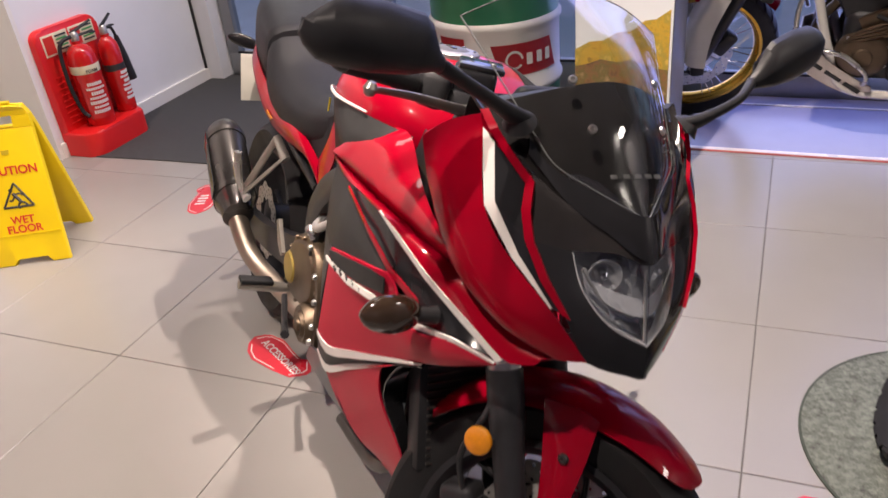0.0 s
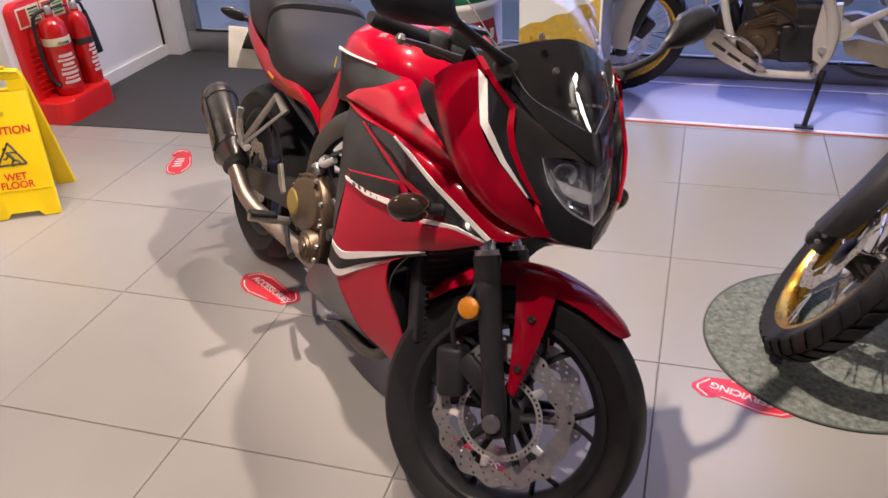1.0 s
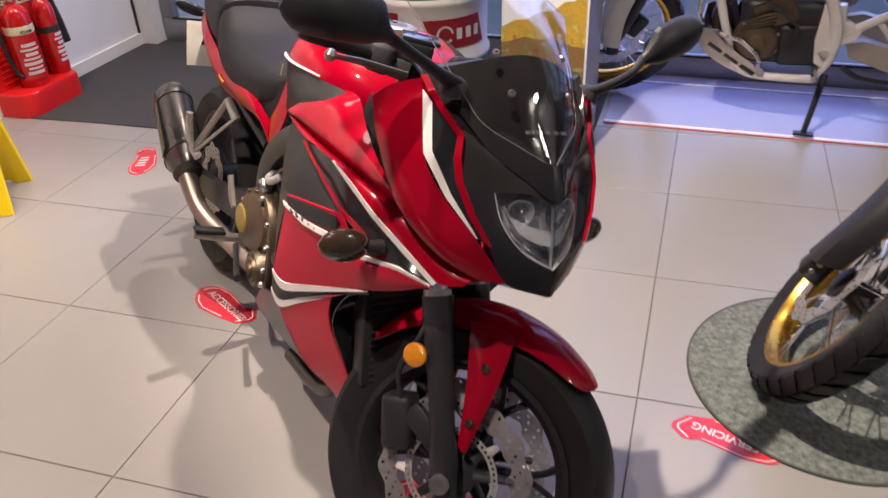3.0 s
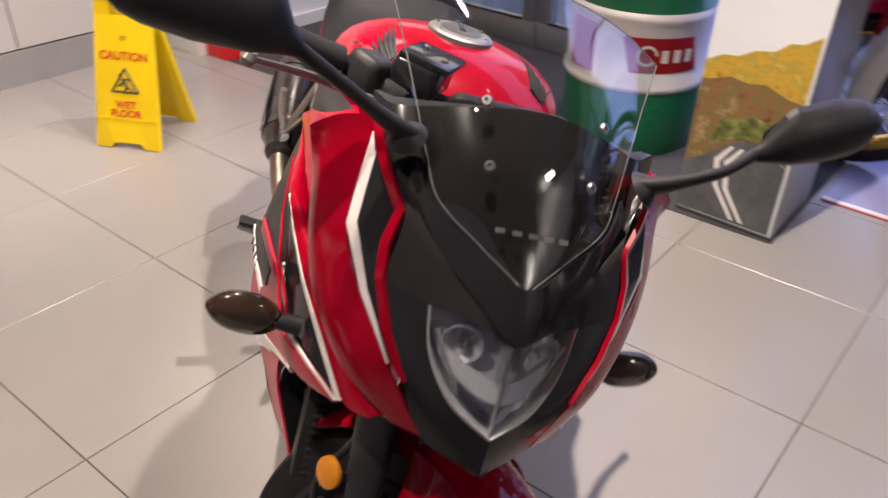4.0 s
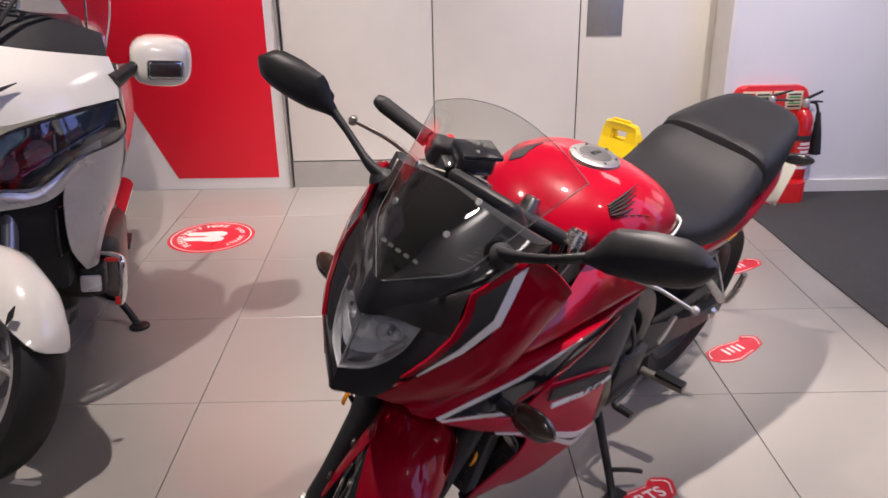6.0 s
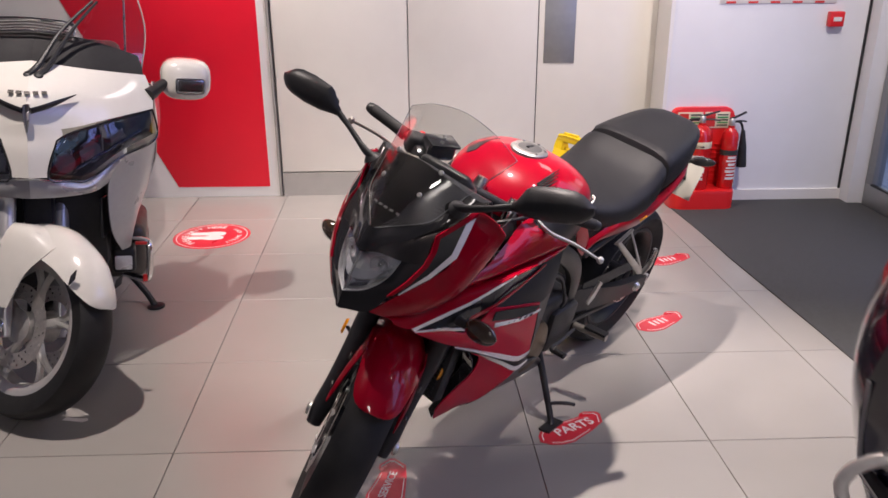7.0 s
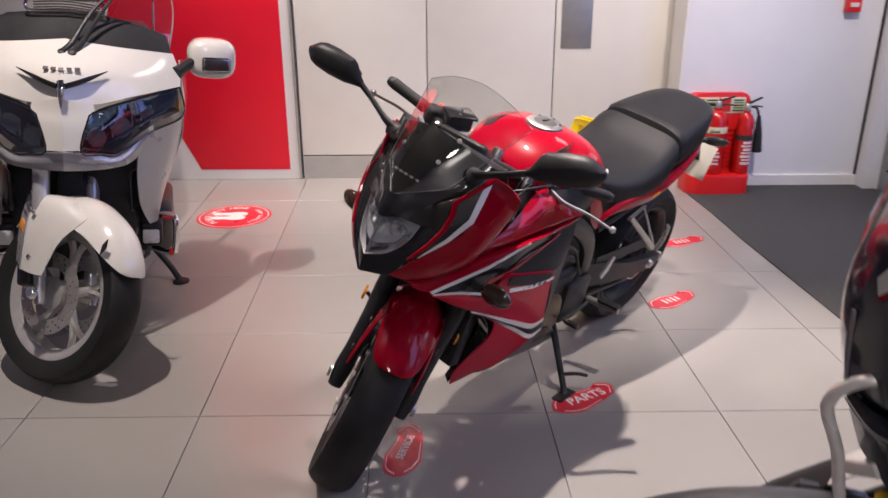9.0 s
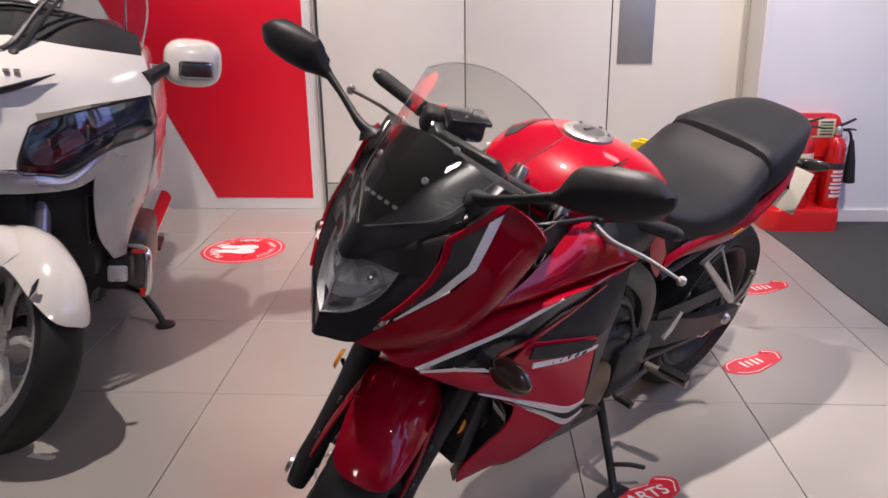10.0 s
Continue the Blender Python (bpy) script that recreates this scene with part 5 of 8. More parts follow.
both("duct_panel", [[(-0.374, 0.222, 1.010), (-0.42, 0.19, 0.995), (-0.50, 0.165, 0.980), (-0.60, 0.13, 0.970)], [(-0.350, 0.190, 0.880), (-0.42, 0.180, 0.900), (-0.50, 0.160, 0.910), (-0.60, 0.145, 0.920)]], BLACK_SATIN, None, "", nu=4, nv=10, thick=0.003)
# the wing: a flat upper blade that ends against the upper panel, a groove, and a lower blade that runs on to the nose
GROOVE = [(-0.766, 0.224, 0.864), (-0.69, 0.216, 0.857), (-0.58, 0.212, 0.853), (-0.48, 0.204, 0.850), (-0.39, 0.190, 0.843), (-0.322, 0.172, 0.832), (-0.266, 0.146, 0.808), (-0.210, 0.112, 0.785), (-0.168, 0.092, 0.773)]
BLADE = [(-0.762, 0.226, 0.858), (-0.68, 0.231, 0.850), (-0.58, 0.240, 0.862), (-0.49, 0.243, 0.868), (-0.43, 0.232, 0.850), (-0.36, 0.210, 0.815), (-0.285, 0.178, 0.780), (-0.214, 0.149, 0.748), (-0.178, 0.118, 0.758)]
both("side_wing", [[(-0.752, 0.190, 0.890), (-0.705, 0.168, 0.938), (-0.60, 0.160, 0.962), (-0.50, 0.180, 0.928), (-0.42, 0.198, 0.908), (-0.362, 0.206, 0.896), (-0.315, 0.204, 0.880)],
                   [(-0.764, 0.214, 0.886), (-0.710, 0.208, 0.924), (-0.60, 0.200, 0.937), (-0.50, 0.204, 0.911), (-0.42, 0.210, 0.897), (-0.362, 0.210, 0.891), (-0.312, 0.206, 0.878)],
                   [(-0.768, 0.230, 0.874), (-0.69, 0.228, 0.884), (-0.58, 0.224, 0.884), (-0.48, 0.219, 0.880), (-0.40, 0.215, 0.880), (-0.352, 0.212, 0.884), (-0.310, 0.207, 0.876)],
                   [(-0.768, 0.229, 0.868), (-0.69, 0.227, 0.876), (-0.58, 0.223, 0.875), (-0.48, 0.217, 0.870), (-0.40, 0.211, 0.868), (-0.352, 0.205, 0.868), (-0.312, 0.198, 0.862)],
                   GROOVE[:5] + [(-0.352, 0.180, 0.838), (-0.322, 0.172, 0.832)]], RED, None, "glossy red side fairing wing", nu=22, nv=34, thick=0.004)
both("lower_wing", [GROOVE, [tuple(0.45 * a + 0.55 * b + c for a, b, c in zip(p, q, (0, 0.003, 0.005))) for p, q in zip(GROOVE, BLADE)], BLADE], RED, None, "", nu=8, nv=34, thick=0.004)
both("wing_flash", [BLADE[3:8], [(-0.50, 0.241, 0.863), (-0.435, 0.231, 0.840), (-0.366, 0.210, 0.805), (-0.292, 0.180, 0.770), (-0.222, 0.152, 0.740)]], WHITE_DECAL, None, "", nu=3, nv=20, thick=0.003, lift=0.002, sharp=True)
both("black_infill", [[(-0.64, 0.230, 0.848), (-0.50, 0.237, 0.861), (-0.435, 0.228, 0.841), (-0.366, 0.207, 0.806), (-0.292, 0.177, 0.771), (-0.224, 0.150, 0.738)], [(-0.61, 0.240, 0.830), (-0.432, 0.234, 0.794), (-0.40, 0.222, 0.748), (-0.377, 0.215, 0.719), (-0.285, 0.188, 0.749), (-0.224, 0.151, 0.737)]], BLACK, None, "", nu=6, nv=24, thick=0.003)
both("lower_flash", [[(-0.385, 0.219, 0.722), (-0.330, 0.208, 0.738), (-0.279, 0.192, 0.748), (-0.224, 0.155, 0.738)], [(-0.385, 0.218, 0.713), (-0.330, 0.206, 0.729), (-0.283, 0.191, 0.740), (-0.226, 0.155, 0.735)]], WHITE_DECAL, None, "", nu=3, nv=14, thick=0.003, lift=0.001, sharp=True)
both("grey_side_panel", [[(-0.760, 0.222, 0.856), (-0.64, 0.230, 0.848), (-0.61, 0.238, 0.832), (-0.432, 0.233, 0.796)], [(-0.735, 0.240, 0.79), (-0.66, 0.250, 0.79), (-0.60, 0.253, 0.79), (-0.44, 0.240, 0.785)], [(-0.715, 0.248, 0.735), (-0.67, 0.259, 0.737), (-0.63, 0.262, 0.737), (-0.467, 0.247, 0.774)]], GUN, None, "", nu=8, nv=16, thick=0.003)
both("red_pinstripe", [[(-0.650, 0.236, 0.848), (-0.52, 0.244, 0.822), (-0.430, 0.240, 0.797), (-0.352, 0.226, 0.780)], [(-0.650, 0.236, 0.843), (-0.52, 0.244, 0.815), (-0.430, 0.240, 0.785), (-0.345, 0.223, 0.766)]], RED, None, "", nu=3, nv=14, thick=0.003, lift=0.003, sharp=True)
LOW_TOP = [(-0.630, 0.266, 0.738), (-0.467, 0.251, 0.776), (-0.421, 0.243, 0.782), (-0.366, 0.221, 0.716), (-0.283, 0.191, 0.742), (-0.224, 0.153, 0.735)]
LOW_BOT = [(-0.678, 0.258, 0.536), (-0.640, 0.247, 0.522), (-0.555, 0.230, 0.562), (-0.430, 0.206, 0.622), (-0.320, 0.182, 0.675), (-0.224, 0.153, 0.733)]
both("lower_fairing", [LOW_TOP, LOW_BOT], RED_FLOOR_LIT, None, "satin red lower fairing panel, paler for floor light", nu=10, nv=26, thick=0.004, bulge=0.006)
both("model_band", [[(-0.615, 0.268, 0.741), (-0.467, 0.254, 0.776), (-0.424, 0.246, 0.780)], [(-0.600, 0.268, 0.722), (-0.50, 0.2585, 0.735), (-0.418, 0.247, 0.755)]], GUN, None, "", nu=3, nv=12, thick=0.003, lift=0.0075, sharp=True)
both("model_flash", [[(-0.624, 0.269, 0.726), (-0.53, 0.262, 0.7275), (-0.43, 0.25, 0.744)], [(-0.618, 0.269, 0.7195), (-0.53, 0.262, 0.717), (-0.43, 0.25, 0.732)]], WHITE_DECAL, None, "", nu=3, nv=10, thick=0.003, lift=0.009, sharp=True)
for s in (1, -1):
    for k in range(5):
        part("model_mark", box(0.013, 0.003, 0.0045, Matrix.Translation((-0.490 - 0.022 * k, s * (0.2642 + 0.003 * k), 0.7292 - 0.0015 * k)) @ pose(0, 0, 0, 0, 8, s * 6)), SIGN_BLACK, bike)
both("rear_edge", [[(-0.630, 0.266, 0.738), (-0.665, 0.262, 0.62), (-0.678, 0.258, 0.536)], [(-0.715, 0.248, 0.735), (-0.722, 0.244, 0.62), (-0.720, 0.240, 0.52)]], BLACK_SATIN, None, "", nu=3, nv=8, thick=0.004)
both("white_band", [[(-0.680, 0.259, 0.538), (-0.640, 0.249, 0.524), (-0.555, 0.232, 0.562), (-0.430, 0.207, 0.620), (-0.365, 0.195, 0.650)], [(-0.684, 0.255, 0.522), (-0.644, 0.246, 0.503), (-0.555, 0.230, 0.546), (-0.430, 0.206, 0.614), (-0.365, 0.195, 0.648)]], WHITE_DECAL, None, "", nu=3, nv=18, thick=0.004, lift=0.001)
both("grey_band", [[(-0.700, 0.250, 0.520), (-0.645, 0.245, 0.503), (-0.555, 0.229, 0.546), (-0.430, 0.205, 0.614), (-0.365, 0.194, 0.648)], [(-0.745, 0.228, 0.447), (-0.685, 0.228, 0.448), (-0.60, 0.217, 0.505), (-0.485, 0.203, 0.575), (-0.40, 0.196, 0.622)]], GUN, None, "", nu=5, nv=18, thick=0.004)
both("white_band", [[(-0.748, 0.228, 0.450), (-0.685, 0.229, 0.450), (-0.60, 0.218, 0.505), (-0.485, 0.204, 0.575)], [(-0.752, 0.225, 0.437), (-0.687, 0.227, 0.431), (-0.60, 0.216, 0.491), (-0.485, 0.203, 0.570)]], WHITE_DECAL, None, "", nu=3, nv=16, thick=0.004, lift=0.001)
both("belly_panel", [[(-0.44, 0.200, 0.600), (-0.490, 0.203, 0.565), (-0.500, 0.192, 0.49), (-0.470, 0.158, 0.40), (-0.45, 0.135, 0.33), (-0.485, 0.112, 0.252)], [(-0.56, 0.212, 0.520), (-0.60, 0.212, 0.485), (-0.600, 0.195, 0.42), (-0.570, 0.165, 0.35), (-0.55, 0.140, 0.295), (-0.54, 0.115, 0.250)], [(-0.690, 0.228, 0.435), (-0.700, 0.222, 0.42), (-0.69, 0.205, 0.375), (-0.655, 0.182, 0.325), (-0.62, 0.155, 0.285), (-0.60, 0.118, 0.250)]], RED_FLOOR_LIT, None, "satin red belly fairing panel, paler for floor light", nu=10, nv=18, thick=0.004)
both("belly_pan", [[(-0.700, 0.220, 0.43), (-0.80, 0.205, 0.40), (-0.93, 0.180, 0.335), (-1.06, 0.14, 0.22)], [(-0.650, 0.180, 0.32), (-0.76, 0.165, 0.29), (-0.9, 0.145, 0.235), (-1.07, 0.11, 0.165)], [(-0.59, 0.116, 0.25), (-0.74, 0.10, 0.21), (-0.9, 0.09, 0.175), (-1.07, 0.075, 0.145)], [(-0.57, 0.0, 0.24), (-0.74, 0.0, 0.195), (-0.9, 0.0, 0.16), (-1.07, 0.0, 0.135)]], mat("dark_blue_black_plastic", (0.012, 0.018, 0.03), 0.3, 0, 0.2), None, "", nu=12, nv=14, thick=0.004)
both("wheel_arch_liner", [[(-0.365, 0.192, 0.645), (-0.44, 0.196, 0.598), (-0.495, 0.19, 0.50), (-0.47, 0.155, 0.40), (-0.46, 0.12, 0.28)], [(-0.40, 0.155, 0.66), (-0.46, 0.150, 0.60), (-0.50, 0.150, 0.50), (-0.49, 0.125, 0.40), (-0.48, 0.09, 0.28)]], BLACK, None, "", nu=4, nv=14, thick=0.003)

# indicators
def indicator(c, tip, material, r):
    c, tip = Vector(c), Vector(tip)
    stem = part("indicator", tube([c, c.lerp(tip, 0.35)], [0.014, 0.011], 10, 4), BLACK_SATIN, bike, "smoked indicator on a short stem")
    mid = c.lerp(tip, 0.58)
    d = (tip - c).normalized()
    secs = []
    for f, k in ((0.22, 0.35), (0.32, 0.75), (0.5, 1.0), (0.75, 0.95), (0.92, 0.6), (1.0, 0.15)):
        p = c.lerp(tip, f)
        a = d.orthogonal()
        fwd = Vector((1, 0, 0)) - d * d.x
        fwd.normalize()
        upv = d.cross(fwd)
        secs.append([p + fwd * (r * 0.62 * k * math.cos(2 * math.pi * j / 16)) + upv * (r * k * math.sin(2 * math.pi * j / 16)) for j in range(16)])
    part("lens", add_loft(bmesh.new(), secs, 14), material, stem)


for s in (1, -1):
    indicator((-0.325, s * 0.205, 0.765), (-0.328, s * 0.328, 0.778), SMOKE_LENS, 0.031)
    indicator((-1.955, s * 0.05, 0.815), (-1.995, s * 0.170, 0.842), BLACK, 0.020)

# tank, its grey flanks, filler and emblem
tank = part("fuel_tank", add_loft(bmesh.new(), [egg(x, t, b, h, 32, p) for x, t, b, h, p in ((-0.585, 0.965, 0.88, 0.07, 2.4), (-0.60, 0.99, 0.87, 0.11, 2.4), (-0.66, 1.035, 0.86, 0.17, 2.4), (-0.74, 1.062, 0.85, 0.20, 2.4), (-0.82, 1.064, 0.85, 0.205, 2.4), (-0.90, 1.044, 0.85, 0.19, 2.4), (-0.97, 0.998, 0.84, 0.15, 2.4), (-1.03, 0.93, 0.83, 0.10, 2.3), (-1.05, 0.89, 0.82, 0.07, 2.3))], 26), RED, bike, "glossy red fuel tank")
ring = part("filler_ring", lathe([(0.034, 0.004), (0.036, 0.008), (0.052, 0.008), (0.057, 0.004), (0.058, -0.004)], Matrix.Translation((-0.797, 0, 1.064)) @ pose(0, 0, 0, 0, -2, 0), 40), mat("satin_cap_steel", (0.34, 0.33, 0.32), 0.42, 0.9, 0.15, 60), tank, "brushed steel filler cap")
part("filler_lid", lathe([(0.002, 0.012), (0.030, 0.011), (0.037, 0.008), (0.037, 0.004)], Matrix.Translation((-0.797, 0, 1.064)), 36), mat("grey_cap", (0.07, 0.07, 0.07), 0.45, 0.3, 0.15), ring)
part("key_slot", box(0.030, 0.010, 0.003, Matrix.Translation((-0.797, 0, 1.0765)), 0.001), BLACK, ring)
for k in range(6):
    a = 2 * math.pi * k / 6
    part("screw", bolt(Matrix.Translation((-0.797 + 0.046 * math.cos(a), 0.046 * math.sin(a), 1.0715)), 0.004, 0.003), STEEL, ring)
# wing emblem drawn as plain sweeping bars, laid on the tank's skin
skin = BVHTree.FromPolygons([v.co.copy() for v in tank.data.vertices], [tuple(p.vertices) for p in tank.data.polygons])
for s in (1, -1):
    def laid(x, y):
        hit_at = skin.ray_cast(Vector((x, s * y, 1.3)), Vector((0, 0, -1)))[0]
        return hit_at if hit_at else Vector((x, s * y, 1.02))
    for k in range(5):
        f = k / 4
        x0, y0, x1, y1 = -0.690 + 0.012 * f, 0.116 + 0.016 * f, -0.797 + 0.062 * f, 0.114 + 0.036 * f
        part("wing_emblem", tube([laid(x0, y0), laid(x0 * 0.6 + x1 * 0.4, y0 * 0.6 + y1 * 0.4 + 0.004), laid(x1, y1)], [0.0050, 0.0056, 0.0018], 8, 12, 0.5), RUBBER, tank)
        part("maker_mark", tube([laid(-0.688 - 0.0155 * k, 0.141 + 0.0078 * k), laid(-0.697 - 0.0155 * k, 0.1455 + 0.0078 * k)], 0.0030, 6, 3, 0.5), SIGN_BLACK, tank)
both("tank_flank", [[(-0.60, 0.150, 0.955), (-0.70, 0.195, 0.962), (-0.82, 0.207, 0.958), (-0.93, 0.182, 0.950), (-1.02, 0.125, 0.915)], [(-0.58, 0.185, 0.945), (-0.70, 0.215, 0.925), (-0.80, 0.213, 0.905), (-0.93, 0.175, 0.885), (-1.03, 0.125, 0.86)], [(-0.56, 0.175, 0.93), (-0.71, 0.218, 0.885), (-0.80, 0.20, 0.85), (-0.93, 0.165, 0.82), (-1.05, 0.125, 0.80)]], GUN, None, "gunmetal tank side cover", nu=10, nv=20, thick=0.004)
both("tank_stripe", [[(-0.70, 0.199, 0.970), (-0.82, 0.211, 0.966), (-0.93, 0.187, 0.958), (-1.0, 0.147, 0.936)], [(-0.70, 0.200, 0.967), (-0.82, 0.2115, 0.961), (-0.93, 0.188, 0.951), (-1.0, 0.147, 0.927)]], WHITE_DECAL, None, "", nu=3, nv=14, thick=0.003, lift=0.002)
part("yellow_tag", sheet([[(-0.955, -0.178, 0.925), (-0.985, -0.165, 0.915)], [(-0.96, -0.178, 0.895), (-0.99, -0.165, 0.89)]], nu=3, nv=4, thick=0.002, out=(0, -1, 0), lift=0.003), YELLOW, bike)

# seat, tail and number plate
def saddle(rows):
    return add_loft(bmesh.new(), [egg(x, t, b, h, 30, p) for x, t, b, h, p in rows], 26)
part("rider_seat", saddle([(-0.985, 0.905, 0.83, 0.06, 2.6), (-1.03, 0.895, 0.80, 0.10, 3.0), (-1.12, 0.868, 0.755, 0.150, 3.4), (-1.25, 0.862, 0.735, 0.178, 3.6), (-1.38, 0.895, 0.750, 0.185, 3.8), (-1.465, 0.945, 0.78, 0.180, 4.0), (-1.485, 0.955, 0.80, 0.172, 4.0), (-1.492, 0.945, 0.82, 0.160, 3.6)]), SEAT, bike, "black grained vinyl rider seat")
part("pillion_seat", saddle([(-1.496, 0.950, 0.84, 0.156, 3.6), (-1.500, 0.966, 0.82, 0.168, 4.2), (-1.515, 0.975, 0.812, 0.172, 4.4), (-1.60, 0.992, 0.812, 0.166, 4.4), (-1.72, 1.008, 0.826, 0.150, 4.2), (-1.82, 1.012, 0.842, 0.126, 3.8), (-1.875, 1.000, 0.858, 0.104, 3.4), (-1.895, 0.965, 0.88, 0.082, 2.8)]), SEAT, bike, "black vinyl pillion seat")
both("tail_panel", [[(-1.90, 0.085, 0.892), (-1.72, 0.146, 0.858), (-1.52, 0.162, 0.812), (-1.363, 0.168, 0.806), (-1.239, 0.166, 0.800), (-1.156, 0.156, 0.772), (-1.098, 0.142, 0.735)], [(-1.91, 0.08, 0.872), (-1.73, 0.152, 0.830), (-1.50, 0.178, 0.772), (-1.345, 0.180, 0.768), (-1.218, 0.176, 0.768), (-1.142, 0.164, 0.750), (-1.092, 0.146, 0.708)], [(-1.91, 0.06, 0.850), (-1.73, 0.13, 0.806), (-1.48, 0.168, 0.735), (-1.317, 0.172, 0.728), (-1.192, 0.168, 0.735), (-1.124, 0.158, 0.728), (-1.084, 0.142, 0.676)]], RED, None, "glossy red tail panel", nu=10, nv=28, thick=0.004, bulge=0.003)
both("tail_tongue", [[(-1.098, 0.144, 0.738), (-1.052, 0.142, 0.800), (-1.020, 0.138, 0.872)], [(-1.084, 0.143, 0.676), (-1.028, 0.141, 0.730), (-0.998, 0.137, 0.800), (-0.994, 0.134, 0.872)]], RED, None, "", nu=4, nv=12, thick=0.004, bulge=0.002)
both("seat_skirt", [[(-1.50, 0.150, 0.85), (-1.36, 0.156, 0.84), (-1.24, 0.152, 0.83), (-1.10, 0.136, 0.84), (-1.03, 0.118, 0.88)], [(-1.52, 0.158, 0.800), (-1.363, 0.163, 0.795), (-1.239, 0.161, 0.790), (-1.156, 0.151, 0.765), (-1.090, 0.138, 0.725)]], SEAT, None, "", nu=4, nv=14, thick=0.004)
part("seat_base", add_loft(bmesh.new(), [egg(x, t, b, h, 20, 3) for x, t, b, h in ((-1.05, 0.83, 0.72, 0.11), (-1.25, 0.80, 0.70, 0.14), (-1.5, 0.84, 0.73, 0.155), (-1.75, 0.87, 0.79, 0.125), (-1.90, 0.90, 0.84, 0.07))], 14), BLACK_SATIN, bike)
for s in (1, -1):
    part("tail_sticker", sheet([[(-1.36, s * 0.1835, 0.760), (-1.41, s * 0.184, 0.768)], [(-1.37, s * 0.1835, 0.752), (-1.42, s * 0.184, 0.760)]], nu=3, nv=4, thick=0.002, out=(0, s, 0), lift=0.004), AMBER, bike)
part("tail_light", add_loft(bmesh.new(), [egg(x, t, b, h, 16, 3) for x, t, b, h in ((-1.88, 0.895, 0.855, 0.07), (-1.92, 0.893, 0.858, 0.06), (-1.935, 0.885, 0.868, 0.045))], 6), FIRE_RED, bike)
hugger = bmesh.new()
add_loft(hugger, [[(-1.84, 0.06, 0.85), (-1.84, -0.06, 0.85), (-1.84, -0.06, 0.82), (-1.84, 0.06, 0.82)], [(-1.95, 0.05, 0.83), (-1.95, -0.05, 0.83), (-1.96, -0.05, 0.79), (-1.96, 0.05, 0.79)], [(-2.06, 0.05, 0.73), (-2.06, -0.05, 0.73), (-2.075, -0.05, 0.70), (-2.075, 0.05, 0.70)], [(-2.10, 0.055, 0.62), (-2.10, -0.055, 0.62), (-2.112, -0.055, 0.62), (-2.112, 0.055, 0.62)]], 10)
carrier = part("plate_carrier", hugger, BLACK_SATIN, bike)
part("number_plate", box(0.004, 0.205, 0.155, Matrix.Translation((-2.083, 0, 0.690)) @ pose(0, 0, 0, 0, -14, 0), 0.001), mat("plate_cream", (0.62, 0.60, 0.52), 0.5, 0, 0.08), carrier, "cream number plate with plain dark bars")
for k in range(4):
    part("plate_bar", box(0.002, 0.03, 0.05, Matrix.Translation((-2.0862, -0.066 + 0.044 * k, 0.689)) @ pose(0, 0, 0, 0, -14, 0)), SIGN_BLACK, carrier)

# rear wheel, swing arm, hangers and chain
at_rear = Matrix.Translation(REAR)
rw = part("rear_wheel", rim_bm(0.226, 0.148, at_rear), DARK_ALLOY, bike, "black cast alloy rear wheel")
part("tyre", tyre_bm(0.325, 0.186, 0.226, 70, at_rear), RUBBER, rw)
for bm in y_spokes(at_rear, 0.06, 0.206, 6, 0.012, 0.55, 0.1, 0.022):
    part("spoke", bm, DARK_ALLOY, rw)
part("hub", lathe([(0.03, -0.09), (0.065, -0.08), (0.05, -0.04), (0.05, 0.04), (0.07, 0.08), (0.03, 0.09)], at_rear @ SIDEWAYS, 32), DARK_ALLOY, rw)
part("sprocket", disc_bm(0.055, 0.092, 0.098, at_rear, 0.006, 42, False, 168, 4, 0.003), STEEL, rw)
part("brake_disc", disc_bm(0.07, 0.12, -0.09, at_rear), DISC, rw)
part("chain", lathe([(0.0935, 0.09), (0.099, 0.09), (0.099, 0.106), (0.0935, 0.106)], at_rear @ SIDEWAYS, 60, True), STEEL, rw)
for z in (0.09, -0.09):
    part("chain_run", tube([(REAR.x, 0.098, REAR.z + z), (-1.115, 0.098, 0.345 + z * 0.42)], 0.0075, 6, 2, 1.4), DARK_STEEL, bike)
part("chain_guard", sheet([[(-1.24, 0.118, 0.49), (-1.45, 0.12, 0.475), (-1.70, 0.12, 0.46)], [(-1.24, 0.122, 0.44), (-1.45, 0.124, 0.43), (-1.72, 0.124, 0.41)]], nu=4, nv=10, thick=0.004), BLACK_SATIN, bike)
swing = bmesh.new()
for s in (1, -1):
    add_loft(swing, [[Vector((x, s * (y + dy * 0.016), z + dz * h)) for dy, dz in ((-1, -1), (1, -1), (1, 1), (-1, 1))] for x, y, z, h in ((-1.16, 0.09, 0.425, 0.055), (-1.30, 0.115, 0.405, 0.05), (-1.50, 0.128, 0.36, 0.038), (-1.70, 0.13, 0.327, 0.032), (-1.79, 0.13, 0.318, 0.028))], 14)
add_box(swing, pose(-1.24, 0, 0.42), 0.09, 0.22, 0.08, 0.02, 2)
swing = part("swing_arm", swing, DARK_ALLOY, bike, "black swing arm")
for s in (1, -1):
    part("axle_nut", lathe([(0.008, 0.014), (0.016, 0.013), (0.022, 0.0)], Matrix.Translation((REAR.x, s * 0.146, REAR.z)) @ pose(0, 0, 0, -90 * s), 14), STEEL, swing)
    part("chain_adjuster", box(0.05, 0.02, 0.045, pose(-1.80, s * 0.131, 0.318), 0.005), ALLOY, swing)
